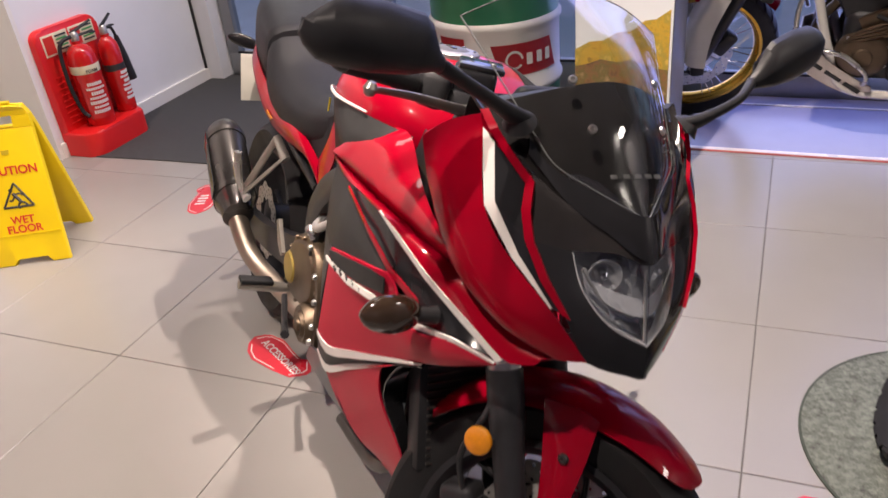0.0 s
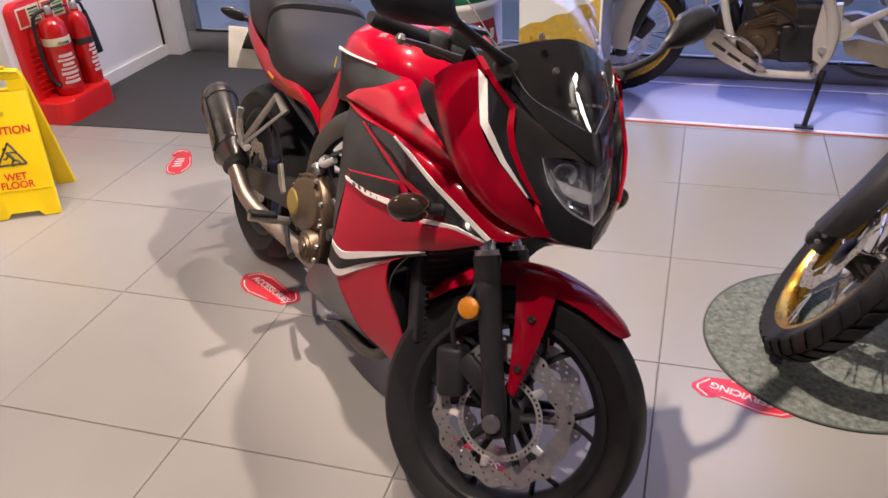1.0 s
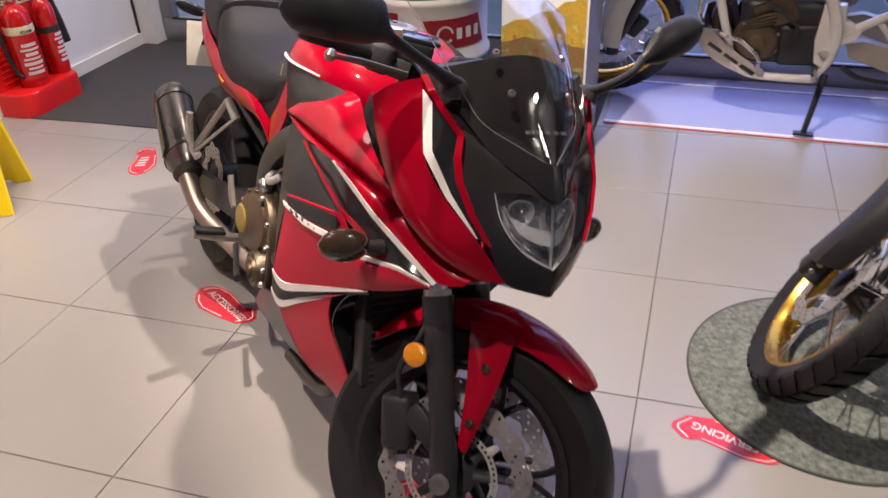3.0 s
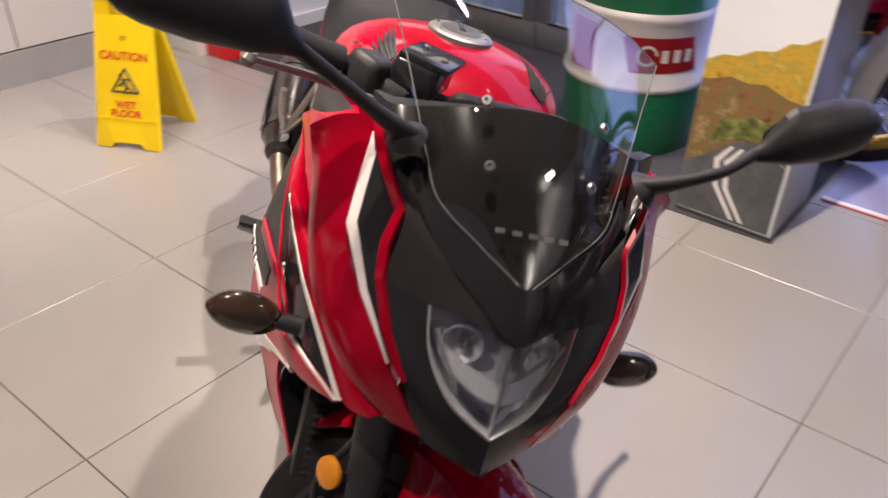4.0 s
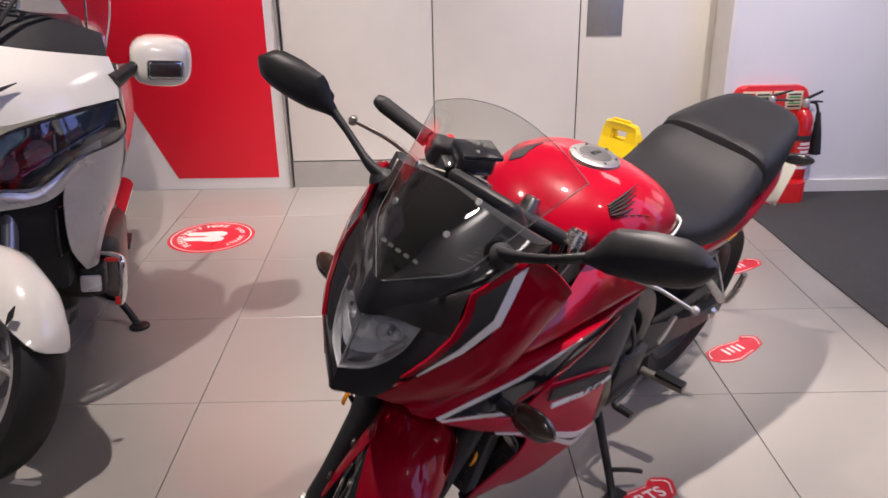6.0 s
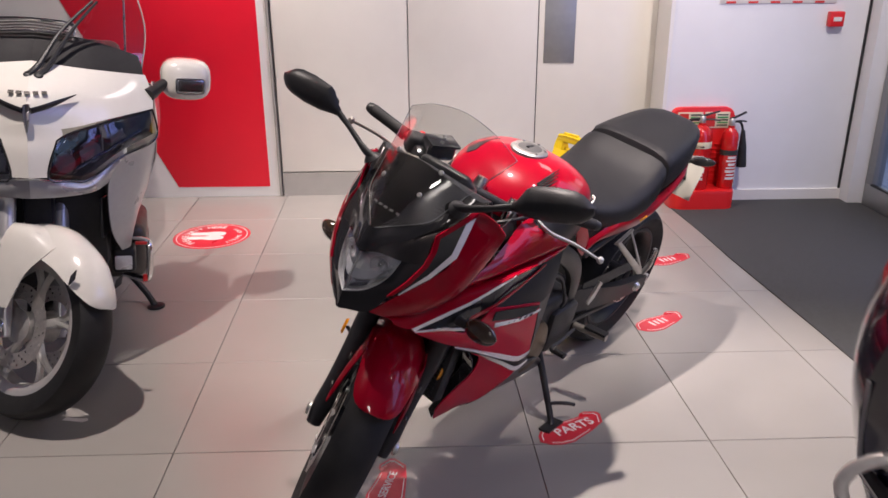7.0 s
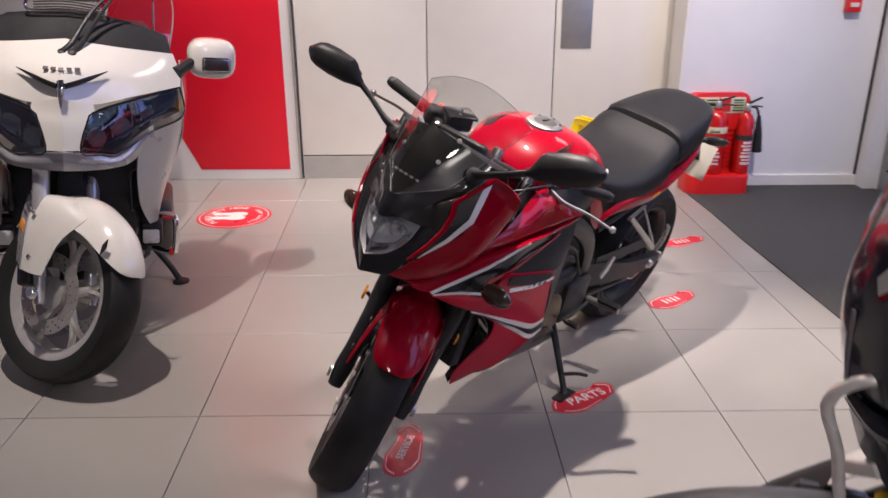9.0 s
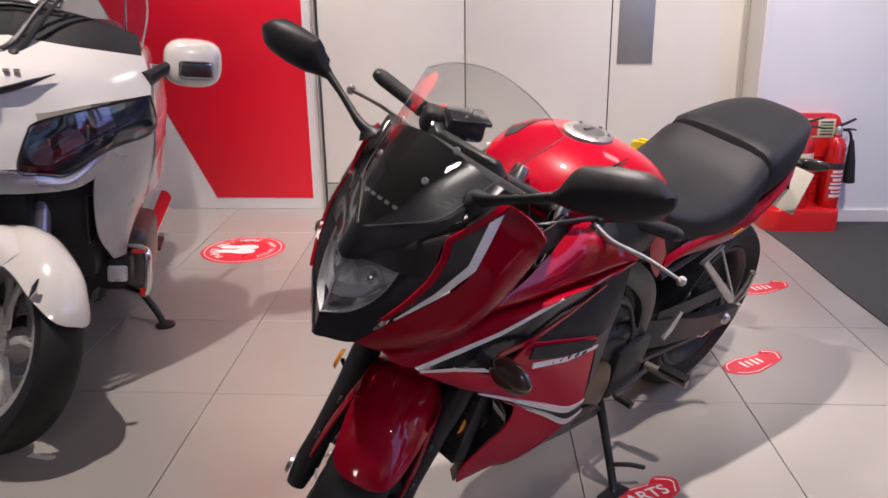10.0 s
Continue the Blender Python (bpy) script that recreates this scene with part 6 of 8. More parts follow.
for s in (1, -1):
    hang = bmesh.new()
    for p0, p1, r0, r1 in (((-1.305, 0.163, 0.672), (-1.500, 0.210, 0.502), 0.010, 0.014), ((-1.375, 0.166, 0.702), (-1.508, 0.212, 0.502), 0.009, 0.012), ((-1.298, 0.161, 0.668), (-1.380, 0.165, 0.704), 0.014, 0.012)):
        add_tube(hang, [(p0[0], s * p0[1], p0[2]), (p1[0], s * p1[1], p1[2])], [r0, r1], 10, 4, 0.45)
    # hanger and heel plate: brighter colour on the left for the light there
    hang = part("footpeg_hanger", hang, ALLOY if s > 0 else DIMMED_ALLOY, bike, "silver alloy pillion footpeg hanger")
    part("pillion_peg", tube([(-1.505, s * 0.218, 0.505), (-1.50, s * 0.232, 0.555), (-1.49, s * 0.238, 0.625)], [0.011, 0.013, 0.012], 10, 12, 0.7), STEEL, hang)
    plate_ = bmesh.new()
    add_prism(plate_, [(-1.285, 0.508), (-1.262, 0.520), (-1.236, 0.478), (-1.214, 0.445), (-1.226, 0.430), (-1.258, 0.452)], 0.010, pose(0, s * 0.168, 0, 90) @ pose(0, 0, 0), 0.002)
    part("heel_plate", plate_, ALLOY if s > 0 else DIMMED_ALLOY, bike, "silver alloy heel plate")
    peg = part("footpeg", tube([(-1.165, s * 0.168, 0.368), (-1.165, s * 0.20, 0.372), (-1.172, s * 0.295, 0.385)], [0.012, 0.014, 0.0145, 0.0135], 12, 12), DIMMED_ALLOY, bike)
    part("peg_rubber", box(0.034, 0.085, 0.012, pose(-1.169, s * 0.252, 0.394, s * 8), 0.004), RUBBER, peg)
part("gear_lever", tube([(-1.15, 0.178, 0.36), (-1.05, 0.185, 0.352), (-0.985, 0.19, 0.352), (-0.985, 0.235, 0.356)], 0.007, 8, 18), DARK_ALLOY, bike)
part("gear_pedal", tube([(-0.985, 0.205, 0.356), (-0.985, 0.245, 0.358)], 0.011, 10, 3), RUBBER, bike)
part("brake_pedal", tube([(-1.14, -0.185, 0.36), (-1.06, -0.205, 0.33), (-0.985, -0.225, 0.34)], [0.008, 0.008, 0.011], 8, 16), DARK_ALLOY, bike)
stand_ = part("side_stand", tube([(-1.045, 0.10, 0.30), (-1.03, 0.155, 0.235), (-0.985, 0.27, 0.105), (-0.965, 0.295, 0.082)], [0.015, 0.013, 0.012, 0.012], 12, 18), DARK_ALLOY, bike, "black side stand folded out")
part("stand_foot", moved(prism([(-0.045, -0.022), (0.045, -0.022), (0.05, 0.0), (0.045, 0.022), (-0.045, 0.022)], 0.008), Matrix.Translation((-0.962, 0.298, 0.080)) @ pose(0, 0, 0, 15.7, 0, 0) @ pose(0, 0, 0.004)), DARK_ALLOY, stand_)
part("stand_arm", tube([(-0.995, 0.245, 0.135), (-1.02, 0.285, 0.155), (-1.055, 0.315, 0.15)], 0.007, 8, 10), DARK_ALLOY, stand_)

# frame, engine, radiator
def spar(points, half_w, half_h):
    """A flat-sided beam with rounded corners along points in the bike's side plane."""
    pts = spline(points, 26)
    rings = []
    for i, p in enumerate(pts):
        d = (pts[min(i + 1, 25)] - pts[max(i - 1, 0)])
        across = Vector((-d.z, 0, d.x)).normalized()
        rings.append([p + Vector((0, half_w * c, 0)) + across * (half_h * q) for c, q in ((1, 0.6), (0.6, 1), (-0.6, 1), (-1, 0.6), (-1, -0.6), (-0.6, -1), (0.6, -1), (1, -0.6))])
    return add_loft(bmesh.new(), rings)


for s in (1, -1):
    beam = spar([(-0.58, s * 0.06, 0.90), (-0.75, s * 0.145, 0.83), (-0.90, s * 0.165, 0.755), (-1.02, s * 0.158, 0.655), (-1.095, s * 0.138, 0.54), (-1.13, s * 0.120, 0.42), (-1.12, s * 0.105, 0.29)], 0.018, 0.030)
    part("frame_beam", beam, FRAME_OLIVE, bike, "black twin spar frame")
    part("sub_frame", tube([(-1.12, s * 0.13, 0.66), (-1.40, s * 0.145, 0.74), (-1.75, s * 0.10, 0.82)], 0.013, 10, 16), DARK_ALLOY, bike)
eng = bmesh.new()
add_box(eng, pose(-0.90, 0, 0.42), 0.42, 0.30, 0.24, 0.035, 3)
add_box(eng, pose(-0.74, 0, 0.60, 0, 30, 0), 0.20, 0.34, 0.26, 0.025, 2)
add_box(eng, pose(-0.69, 0, 0.76, 0, 30, 0), 0.19, 0.36, 0.12, 0.02, 2)
eng = part("engine", eng, DARK_ALLOY, bike, "dark cast engine block")
CASE = [(-1.165, 0.470), (-1.135, 0.528), (-1.079, 0.558), (-1.005, 0.576), (-0.955, 0.556), (-0.932, 0.505), (-0.938, 0.448), (-0.985, 0.402), (-1.060, 0.376), (-1.128, 0.374), (-1.168, 0.410)]
round_case = spline([(x, 0, z) for x, z in CASE + CASE[:1]], 45)[:-1]
case_rings = []
for y, k in ((0.140, 1.03), (0.164, 1.0), (0.172, 0.95), (0.174, 0.86), (0.183, 0.80), (0.186, 0.70), (0.186, 0.05)):
    case_rings.append([Vector((-1.045 + (p.x + 1.045) * k, -y, 0.470 + (p.z - 0.470) * k)) for p in round_case])
cover = part("clutch_cover", add_loft(bmesh.new(), case_rings, None), BRONZE, eng, "bronze painted clutch cover", 30)
for p in round_case[2::4]:
    part("screw", bolt(Matrix.Translation((-1.045 + (p.x + 1.045) * 0.93, -0.172, 0.470 + (p.z - 0.470) * 0.93)) @ pose(0, 0, 0, 90), 0.006, 0.007), BRONZE, cover)
part("cover_cap", lathe([(0.004, 0.030), (0.014, 0.030), (0.017, 0.024), (0.030, 0.026), (0.034, 0.018), (0.044, 0.020), (0.050, 0.010), (0.052, -0.02), (0.052, -0.06)], Matrix.Translation((-0.972, -0.176, 0.374)) @ pose(0, 0, 0, 90), 30), BRONZE, cover)
part("cover_disc", lathe([(0.003, 0.009), (0.036, 0.008), (0.043, 0.0)], Matrix.Translation((-1.112, -0.183, 0.455)) @ pose(0, 0, 0, 90), 28), mat("dull_yellow_brass", (0.36, 0.27, 0.07), 0.45, 0.6, 0.2), cover)
# casting in front of the cover, with its flange, bolts and fittings
part("case_flange", spar([(-1.000, -0.164, 0.600), (-0.930, -0.166, 0.560), (-0.902, -0.166, 0.500), (-0.898, -0.164, 0.435), (-0.912, -0.158, 0.350)], 0.022, 0.014), BRONZE, eng)
for x, z in ((-0.958, 0.580), (-0.910, 0.530), (-0.900, 0.470), (-0.903, 0.405), (-0.910, 0.360)):
    part("screw", bolt(Matrix.Translation((x, -0.187, z)) @ pose(0, 0, 0, 90), 0.008, 0.009), STEEL, eng)
part("water_fitting", tube([(-0.990, -0.150, 0.640), (-0.965, -0.178, 0.632), (-0.930, -0.186, 0.640), (-0.895, -0.176, 0.665)], [0.012, 0.011, 0.010, 0.010], 10, 14), ALLOY, eng)
part("fitting_arm", tube([(-0.995, -0.190, 0.612), (-0.972, -0.192, 0.622), (-0.955, -0.188, 0.600)], [0.007, 0.009, 0.006], 8, 8, 0.6), STEEL, eng)
part("clutch_arm", tube([(-0.86, -0.165, 0.545), (-0.835, -0.19, 0.575), (-0.80, -0.195, 0.58)], [0.011, 0.008, 0.007], 8, 10, 0.6), STEEL, cover)
part("clutch_cable", tube([(-0.80, -0.195, 0.582), (-0.76, -0.205, 0.63), (-0.74, -0.19, 0.72), (-0.70, -0.16, 0.82)], 0.005, 8, 20), BLACK_SATIN, cover)
part("oil_filler", lathe([(0.004, 0.026), (0.016, 0.025), (0.019, 0.012), (0.020, 0.0)], Matrix.Translation((-0.83, -0.172, 0.475)) @ pose(0, 0, 0, 90), 18), BLACK_SATIN, cover)
for k in range(3):
    part("case_rib", box(0.012, 0.020, 0.10, pose(-0.79 - 0.03 * k, -0.155, 0.555, 0, 24, 0), 0.004), BRONZE, eng)
gen = bmesh.new()
add_loft(gen, [[Vector((-0.86 + r * math.cos(2 * math.pi * k / 28), y, 0.40 + r * math.sin(2 * math.pi * k / 28))) for k in range(28)] for y, r in ((0.145, 0.105), (0.172, 0.10), (0.184, 0.08), (0.186, 0.02))], None)
gen = part("generator_cover", gen, BRONZE, eng, "bronze painted generator cover")
spr = bmesh.new()
add_box(spr, pose(-1.06, 0.15, 0.40), 0.16, 0.045, 0.17, 0.018, 2)
part("sprocket_cover", spr, DARK_ALLOY, eng)
for s in (1, -1):
    for k in range(5):
        part("cylinder_fin", box(0.20, 0.012, 0.010, pose(-0.75, s * 0.172, 0.53 + 0.032 * k, 0, 30, 0), 0.002), DARK_ALLOY, eng)
    part("head_bolt", bolt(Matrix.Translation((-0.70, s * 0.185, 0.72)) @ pose(0, 0, 0, -90 * s), 0.012, 0.012), STEEL, eng)
    part("coolant_hose", tube([(-0.46, s * 0.12, 0.62), (-0.55, s * 0.17, 0.60), (-0.66, s * 0.175, 0.66), (-0.72, s * 0.15, 0.74)], 0.014, 10, 20), RUBBER, bike)
    part("wiring_loom", tube([(-0.82, s * 0.19, 0.72), (-0.92, s * 0.175, 0.66), (-0.98, s * 0.18, 0.56), (-1.02, s * 0.16, 0.50)], 0.006, 8, 20), BLACK_SATIN, bike)
rad = part("radiator", box(0.045, 0.30, 0.30, pose(-0.455, 0, 0.535, 0, -14, 0), 0.006), BLACK_SATIN, bike, "black radiator")
for k in range(18):
    part("radiator_fin", box(0.004, 0.27, 0.004, Matrix.Translation((-0.430 - 0.0045 * (k - 9) * 0.9, 0, 0.535 + 0.0145 * (k - 8.5))) @ pose(0, 0, 0, 0, -14, 0)), DARK_STEEL, rad)
part("airbox", box(0.34, 0.22, 0.16, pose(-0.66, 0, 0.86), 0.03, 3), BLACK_SATIN, bike)
for k in range(4):
    y = -0.105 + 0.07 * k
    part("exhaust_header", tube([(-0.615, y, 0.60), (-0.53, y, 0.53), (-0.535, y * 0.9 - 0.01, 0.36), (-0.64, y * 0.7 - 0.03, 0.205), (-0.86, y * 0.5 - 0.05, 0.165)], 0.0185, 12, 30), DARK_STEEL, bike)
part("collector", tube([(-0.84, -0.03, 0.185), (-1.00, -0.04, 0.20), (-1.20, -0.075, 0.225), (-1.38, -0.13, 0.255), (-1.49, -0.185, 0.305), (-1.575, -0.212, 0.395)], [0.055, 0.045, 0.03, 0.028, 0.027, 0.030], 18, 36), HEAT_STEEL, bike, "steel exhaust pipe")
m0, m1 = Vector((-1.56, -0.212, 0.405)), Vector((-1.875, -0.200, 0.565))
muff = bmesh.new()
d = (m1 - m0).normalized()
secs = []
for f, r in ((-0.02, 0.034), (0.0, 0.045), (0.10, 0.050), (0.16, 0.060), (0.2, 0.062), (0.75, 0.062), (0.90, 0.058), (0.97, 0.050), (1.0, 0.036)):
    c = m0.lerp(m1, f)
    u = Vector((0, 1, 0))
    v = d.cross(u)
    secs.append([c + u * (r * math.cos(2 * math.pi * k / 26)) + v * (r * 1.25 * math.sin(2 * math.pi * k / 26)) for k in range(26)])
muff = part("silencer", add_loft(muff, secs, None), DARK_STEEL, bike, "dark steel silencer with clamp band")
for f in (0.17, 0.80):
    c, c2 = m0.lerp(m1, f), m0.lerp(m1, f + 0.055)
    part("clamp_band", add_loft(bmesh.new(), [[p + Vector((0, 1, 0)) * (r * math.cos(2 * math.pi * k / 26)) + d.cross(Vector((0, 1, 0))) * (r * 1.25 * math.sin(2 * math.pi * k / 26)) for k in range(26)] for p, r in ((c, 0.0635), (c.lerp(c2, 0.5), 0.0645), (c2, 0.0635))], None), DARK_STEEL, muff)
part("heat_shield", sheet([[Vector(p) for p in ((-1.60, -0.278, 0.47), (-1.72, -0.270, 0.525), (-1.83, -0.262, 0.575))], [Vector(p) for p in ((-1.62, -0.278, 0.43), (-1.73, -0.270, 0.485), (-1.84, -0.262, 0.535))]], nu=4, nv=8, thick=0.003, out=(0, -1, 0), bulge=0.004), BLACK, muff)
part("silencer_bracket", tube([(-1.455, -0.215, 0.50), (-1.56, -0.205, 0.49), (-1.63, -0.205, 0.50)], [0.014, 0.012, 0.014], 8, 10, 0.5), ALLOY, muff)


# ---- the white touring motorcycle ----
TOUR = pose(-0.335, 0.885, 0, 0, 0, 287) @ pose(0, 0, 0, -6)
tour = thing("touring_motorcycle", TOUR, "large pearl white touring motorcycle with chrome trim", "motorcycle")
T_HUB = Vector((-0.048, -0.013, 0.326))
T_RAKE = Vector((-math.sin(radians(29)), 0, math.cos(radians(29))))
T_TURN = Matrix.Translation(T_HUB) @ Matrix.Rotation(radians(47), 4, T_RAKE)


def tpart(name, bm, material, parent=None, label="", smooth=40):
    return part(name, bm, material, parent or tour, label, smooth)


def tboth(name, rows, material, parent=None, label="", **how):
    made = []
    for side in (1, -1):
        bm = sheet(rows, **how)
        made.append(tpart(name, bm if side == 1 else flip(bm), material, parent, label))
    return made


# front wheel
tw = tpart("front_wheel", rim_bm(0.238, 0.098, T_TURN, 0.03), BRIGHT_ALLOY, None, "polished alloy front wheel")
tpart("tyre", tyre_bm(0.331, 0.138, 0.238, 66, T_TURN), RUBBER, tw)
for bm in y_spokes(T_TURN, 0.055, 0.206, 5, 0.017, 0.45, 0.5, 0.020):
    tpart("spoke", bm, BRIGHT_ALLOY, tw)
tpart("hub", lathe([(0.03, -0.075), (0.06, -0.066), (0.05, -0.03), (0.05, 0.03), (0.06, 0.066), (0.03, 0.075)], T_TURN @ SIDEWAYS, 28), ALLOY, tw)
for y in (-0.072, 0.072):
    tpart("brake_disc", disc_bm(0.095, 0.150, y, T_TURN, 0.005, 1, True, 120, 7, 0.0), DISC, tw)
for s in (-1, 1):
    leg = tpart("fork_leg", tube([T_TURN @ (Vector((0, s * 0.112, 0)) + T_RAKE * k) for k in (-0.04, 0.0, 0.12, 0.5, 0.62)], [0.018, 0.024, 0.030, 0.030, 0.030], 16, 20), PEARL_GREY, None, "silver fork leg")
    tpart("axle_cap", lathe([(0.008, 0.016), (0.018, 0.015), (0.026, 0.006), (0.028, 0.0)], T_TURN @ pose(0, s * 0.142, 0, -90 * s), 18), CHROME, leg)
    cal = bmesh.new()
    add_box(cal, T_TURN @ pose(-0.115, s * 0.09, 0.045, 0, 62, 0), 0.12, 0.07, 0.07, 0.014, 3)
    tpart("brake_caliper", cal, DARK_ALLOY, leg)
    cover = sheet([[(0.060, s * 0.080, 0.322), (0.056, s * 0.106, 0.285), (0.024, s * 0.132, 0.20), (0.014, s * 0.144, 0.07)], [(-0.060, s * 0.060, 0.352), (-0.060, s * 0.120, 0.328), (-0.055, s * 0.148, 0.22), (-0.030, s * 0.154, 0.06)], [(-0.172, s * 0.060, 0.328), (-0.180, s * 0.120, 0.306), (-0.138, s * 0.150, 0.20), (-0.085, s * 0.154, 0.055)]], nu=12, nv=20, thick=0.004, out=(0, s, 0))
    cover = tpart("fork_cover", moved(cover, T_TURN), PEARL, leg, "pearl white fork cover")
    for p in ((-0.128, 0.262), (-0.068, 0.110)):
        tpart("screw", bolt(T_TURN @ pose(p[0], s * 0.1525, p[1], -90 * s), 0.010, 0.006), STEEL, cover)
    tpart("cover_trim", moved(sheet([[(-0.180, s * 0.122, 0.307), (-0.138, s * 0.152, 0.20), (-0.085, s * 0.156, 0.053)], [(-0.198, s * 0.117, 0.302), (-0.156, s * 0.147, 0.198), (-0.101, s * 0.151, 0.053)]], nu=3, nv=12, thick=0.006, out=(0, s, 0)), T_TURN), PEARL_GREY, cover)
    shield = sheet([[(-0.198, s * 0.114, 0.302), (-0.156, s * 0.144, 0.198), (-0.103, s * 0.147, 0.06)], [(-0.255, s * 0.100, 0.292), (-0.212, s * 0.125, 0.19), (-0.160, s * 0.125, 0.06)]], nu=4, nv=10, thick=0.004, out=(0, s, 0))
    shield = tpart("side_shield", moved(shield, T_TURN), PEARL_GREY, leg)
    tpart("reflector", box(0.055, 0.008, 0.034, T_TURN @ pose(-0.172, s * 0.138, 0.190, 0, 18, s * 12), 0.003), AMBER, shield, "amber side reflector")
    for k in range(4):
        tpart("fin", box(0.055, 0.006, 0.008, T_TURN @ pose(-0.184, s * 0.134, 0.235 + 0.024 * k, 0, 18, s * 12), 0.002), STEEL, shield)
def tguard(a, r, half, drop):
    return [(rr * math.cos(radians(a)), s * half, rr * math.sin(radians(a))) for s, rr in ((-1 + 2 * k / 12, r - drop * abs(-1 + 2 * k / 12) ** 2.4) for k in range(13))]
rows = [tguard(*v) for v in ((33, 0.356, 0.025, 0.006), (35, 0.358, 0.055, 0.018), (42, 0.363, 0.082, 0.045), (52, 0.368, 0.098, 0.072), (66, 0.372, 0.108, 0.090), (88, 0.374, 0.114, 0.105), (108, 0.372, 0.112, 0.10), (128, 0.366, 0.10, 0.07), (150, 0.36, 0.09, 0.05))]
tg = tpart("front_mudguard", moved(sheet(rows, nu=32, nv=19, thick=0.004, out=(0, 0, 1)), T_TURN), PEARL, None, "glossy pearl white front mudguard")
for s in (-1, 1):
    tpart("slot", prism([(-0.014, -0.030), (0.012, -0.002), (0.010, 0.030), (-0.012, 0.006)], 0.004, T_TURN @ pose(0.205, s * 0.098, 0.262, 90, -12, s * 8)), BLACK, tg)

# nose, lamps and chin
NOSE_TOP = [(-0.455, 0.375, 1.182), (-0.365, 0.175, 1.205), (-0.335, 0.0, 1.228)]
LAMP_TOP = [(-0.405, 0.400, 1.058), (-0.245, 0.240, 1.028), (-0.175, 0.106, 0.990), (-0.150, 0.080, 0.955), (-0.118, 0.058, 0.852)]
tboth("nose_panel", [NOSE_TOP, [(-0.435, 0.398, 1.115), (-0.275, 0.19, 1.125), (-0.185, 0.0, 1.125)], [(-0.405, 0.402, 1.062), (-0.252, 0.238, 1.040), (-0.182, 0.10, 1.015), (-0.142, 0.0, 1.04)]], PEARL, None, "glossy pearl white nose fairing", nu=14, nv=20, thick=0.004, out=(1, 0, 0.4))
tboth("nose_bridge", [[(-0.182, 0.10, 1.015), (-0.142, 0.0, 1.04)], [(-0.175, 0.104, 0.990), (-0.132, 0.0, 0.99)], [(-0.150, 0.079, 0.952), (-0.115, 0.0, 0.94)], [(-0.118, 0.056, 0.856), (-0.098, 0.0, 0.858)]], PEARL, None, "", nu=12, nv=8, thick=0.004, out=(1, 0, 0))
LOW = [(-0.405, 0.410, 0.945), (-0.275, 0.290, 0.900), (-0.195, 0.178, 0.830), (-0.150, 0.120, 0.836), (-0.118, 0.058, 0.850)]
for s in (1, -1):
    back_ = sheet([[(x - 0.05, s * y * 0.97, z - 0.004) for x, y, z in LAMP_TOP[:4]], [(x - 0.06, s * y * 0.97, z + 0.006) for x, y, z in LOW]], nu=6, nv=14, thick=0.003, out=(1, 0, 0))
    lamp = tpart("headlight", back_, mat("dark_lamp_bowl", (0.085, 0.09, 0.115), 0.25, 0.6, 0.3, 40, bump=0.4, bump_scale=50), None, "large dark smoked headlight")
    for p, r in (((-0.172, 0.105, 0.895), 0.036), ((-0.225, 0.185, 0.925), 0.040), ((-0.30, 0.275, 0.965), 0.030)):
        tpart("reflector_bowl", lathe([(0.006, -0.020), (r * 0.5, -0.014), (r, 0.004), (r * 0.94, 0.004)], Matrix.Translation((p[0] - 0.01, s * p[1], p[2])) @ pose(0, 0, 0, 0, 82, s * 28), 20), mat("smoked_bowl", (0.15, 0.16, 0.19), 0.3, 0.7), lamp)
    for k in range(7):
        f = k / 6
        x, y, z = -0.165 - 0.135 * f, 0.09 + 0.20 * f, 0.885 + 0.075 * f
        tpart("lamp_rib", tube([(x - 0.03, s * y, z - 0.028), (x - 0.035, s * y, z + 0.035)], 0.0035, 6, 3), PEARL_GREY, lamp)
    tpart("chrome_bar", tube([(-0.200, s * 0.14, 0.868), (-0.262, s * 0.24, 0.925), (-0.36, s * 0.355, 0.985)], 0.006, 8, 12), mat("blue_chrome", (0.16, 0.2, 0.42), 0.1, 1.0), lamp)
    lens = sheet([[(x, s * y, z) for x, y, z in LAMP_TOP[:4]], [(x, s * y, z) for x, y, z in LOW]], nu=8, nv=18, thick=0.003, out=(1, 0, 0), bulge=0.010)
    tpart("lens", lens, LENS, lamp)
    tpart("lamp_rim", tube([(x + 0.002, s * y, z) for x, y, z in LAMP_TOP + LOW[::-1][1:] + [LAMP_TOP[0]]], 0.0035, 6, 60), BLACK, lamp)
tboth("chin_panel", [LOW[1:] + [(-0.098, 0.0, 0.856)], [(-0.262, 0.268, 0.862), (-0.185, 0.19, 0.805), (-0.125, 0.09, 0.812), (-0.098, 0.0, 0.818)], [(-0.262, 0.240, 0.802), (-0.20, 0.19, 0.782), (-0.13, 0.09, 0.782), (-0.11, 0.0, 0.782)]], PEARL_GREY, None, "silver chin panel", nu=8, nv=18, thick=0.004, out=(1, 0, 0))
tpart("nose_trim", tube([(-0.195, 0.176, 0.826), (-0.118, 0.06, 0.846), (-0.096, 0.0, 0.854), (-0.118, -0.06, 0.846), (-0.195, -0.176, 0.826)], 0.004, 6, 24), STEEL)
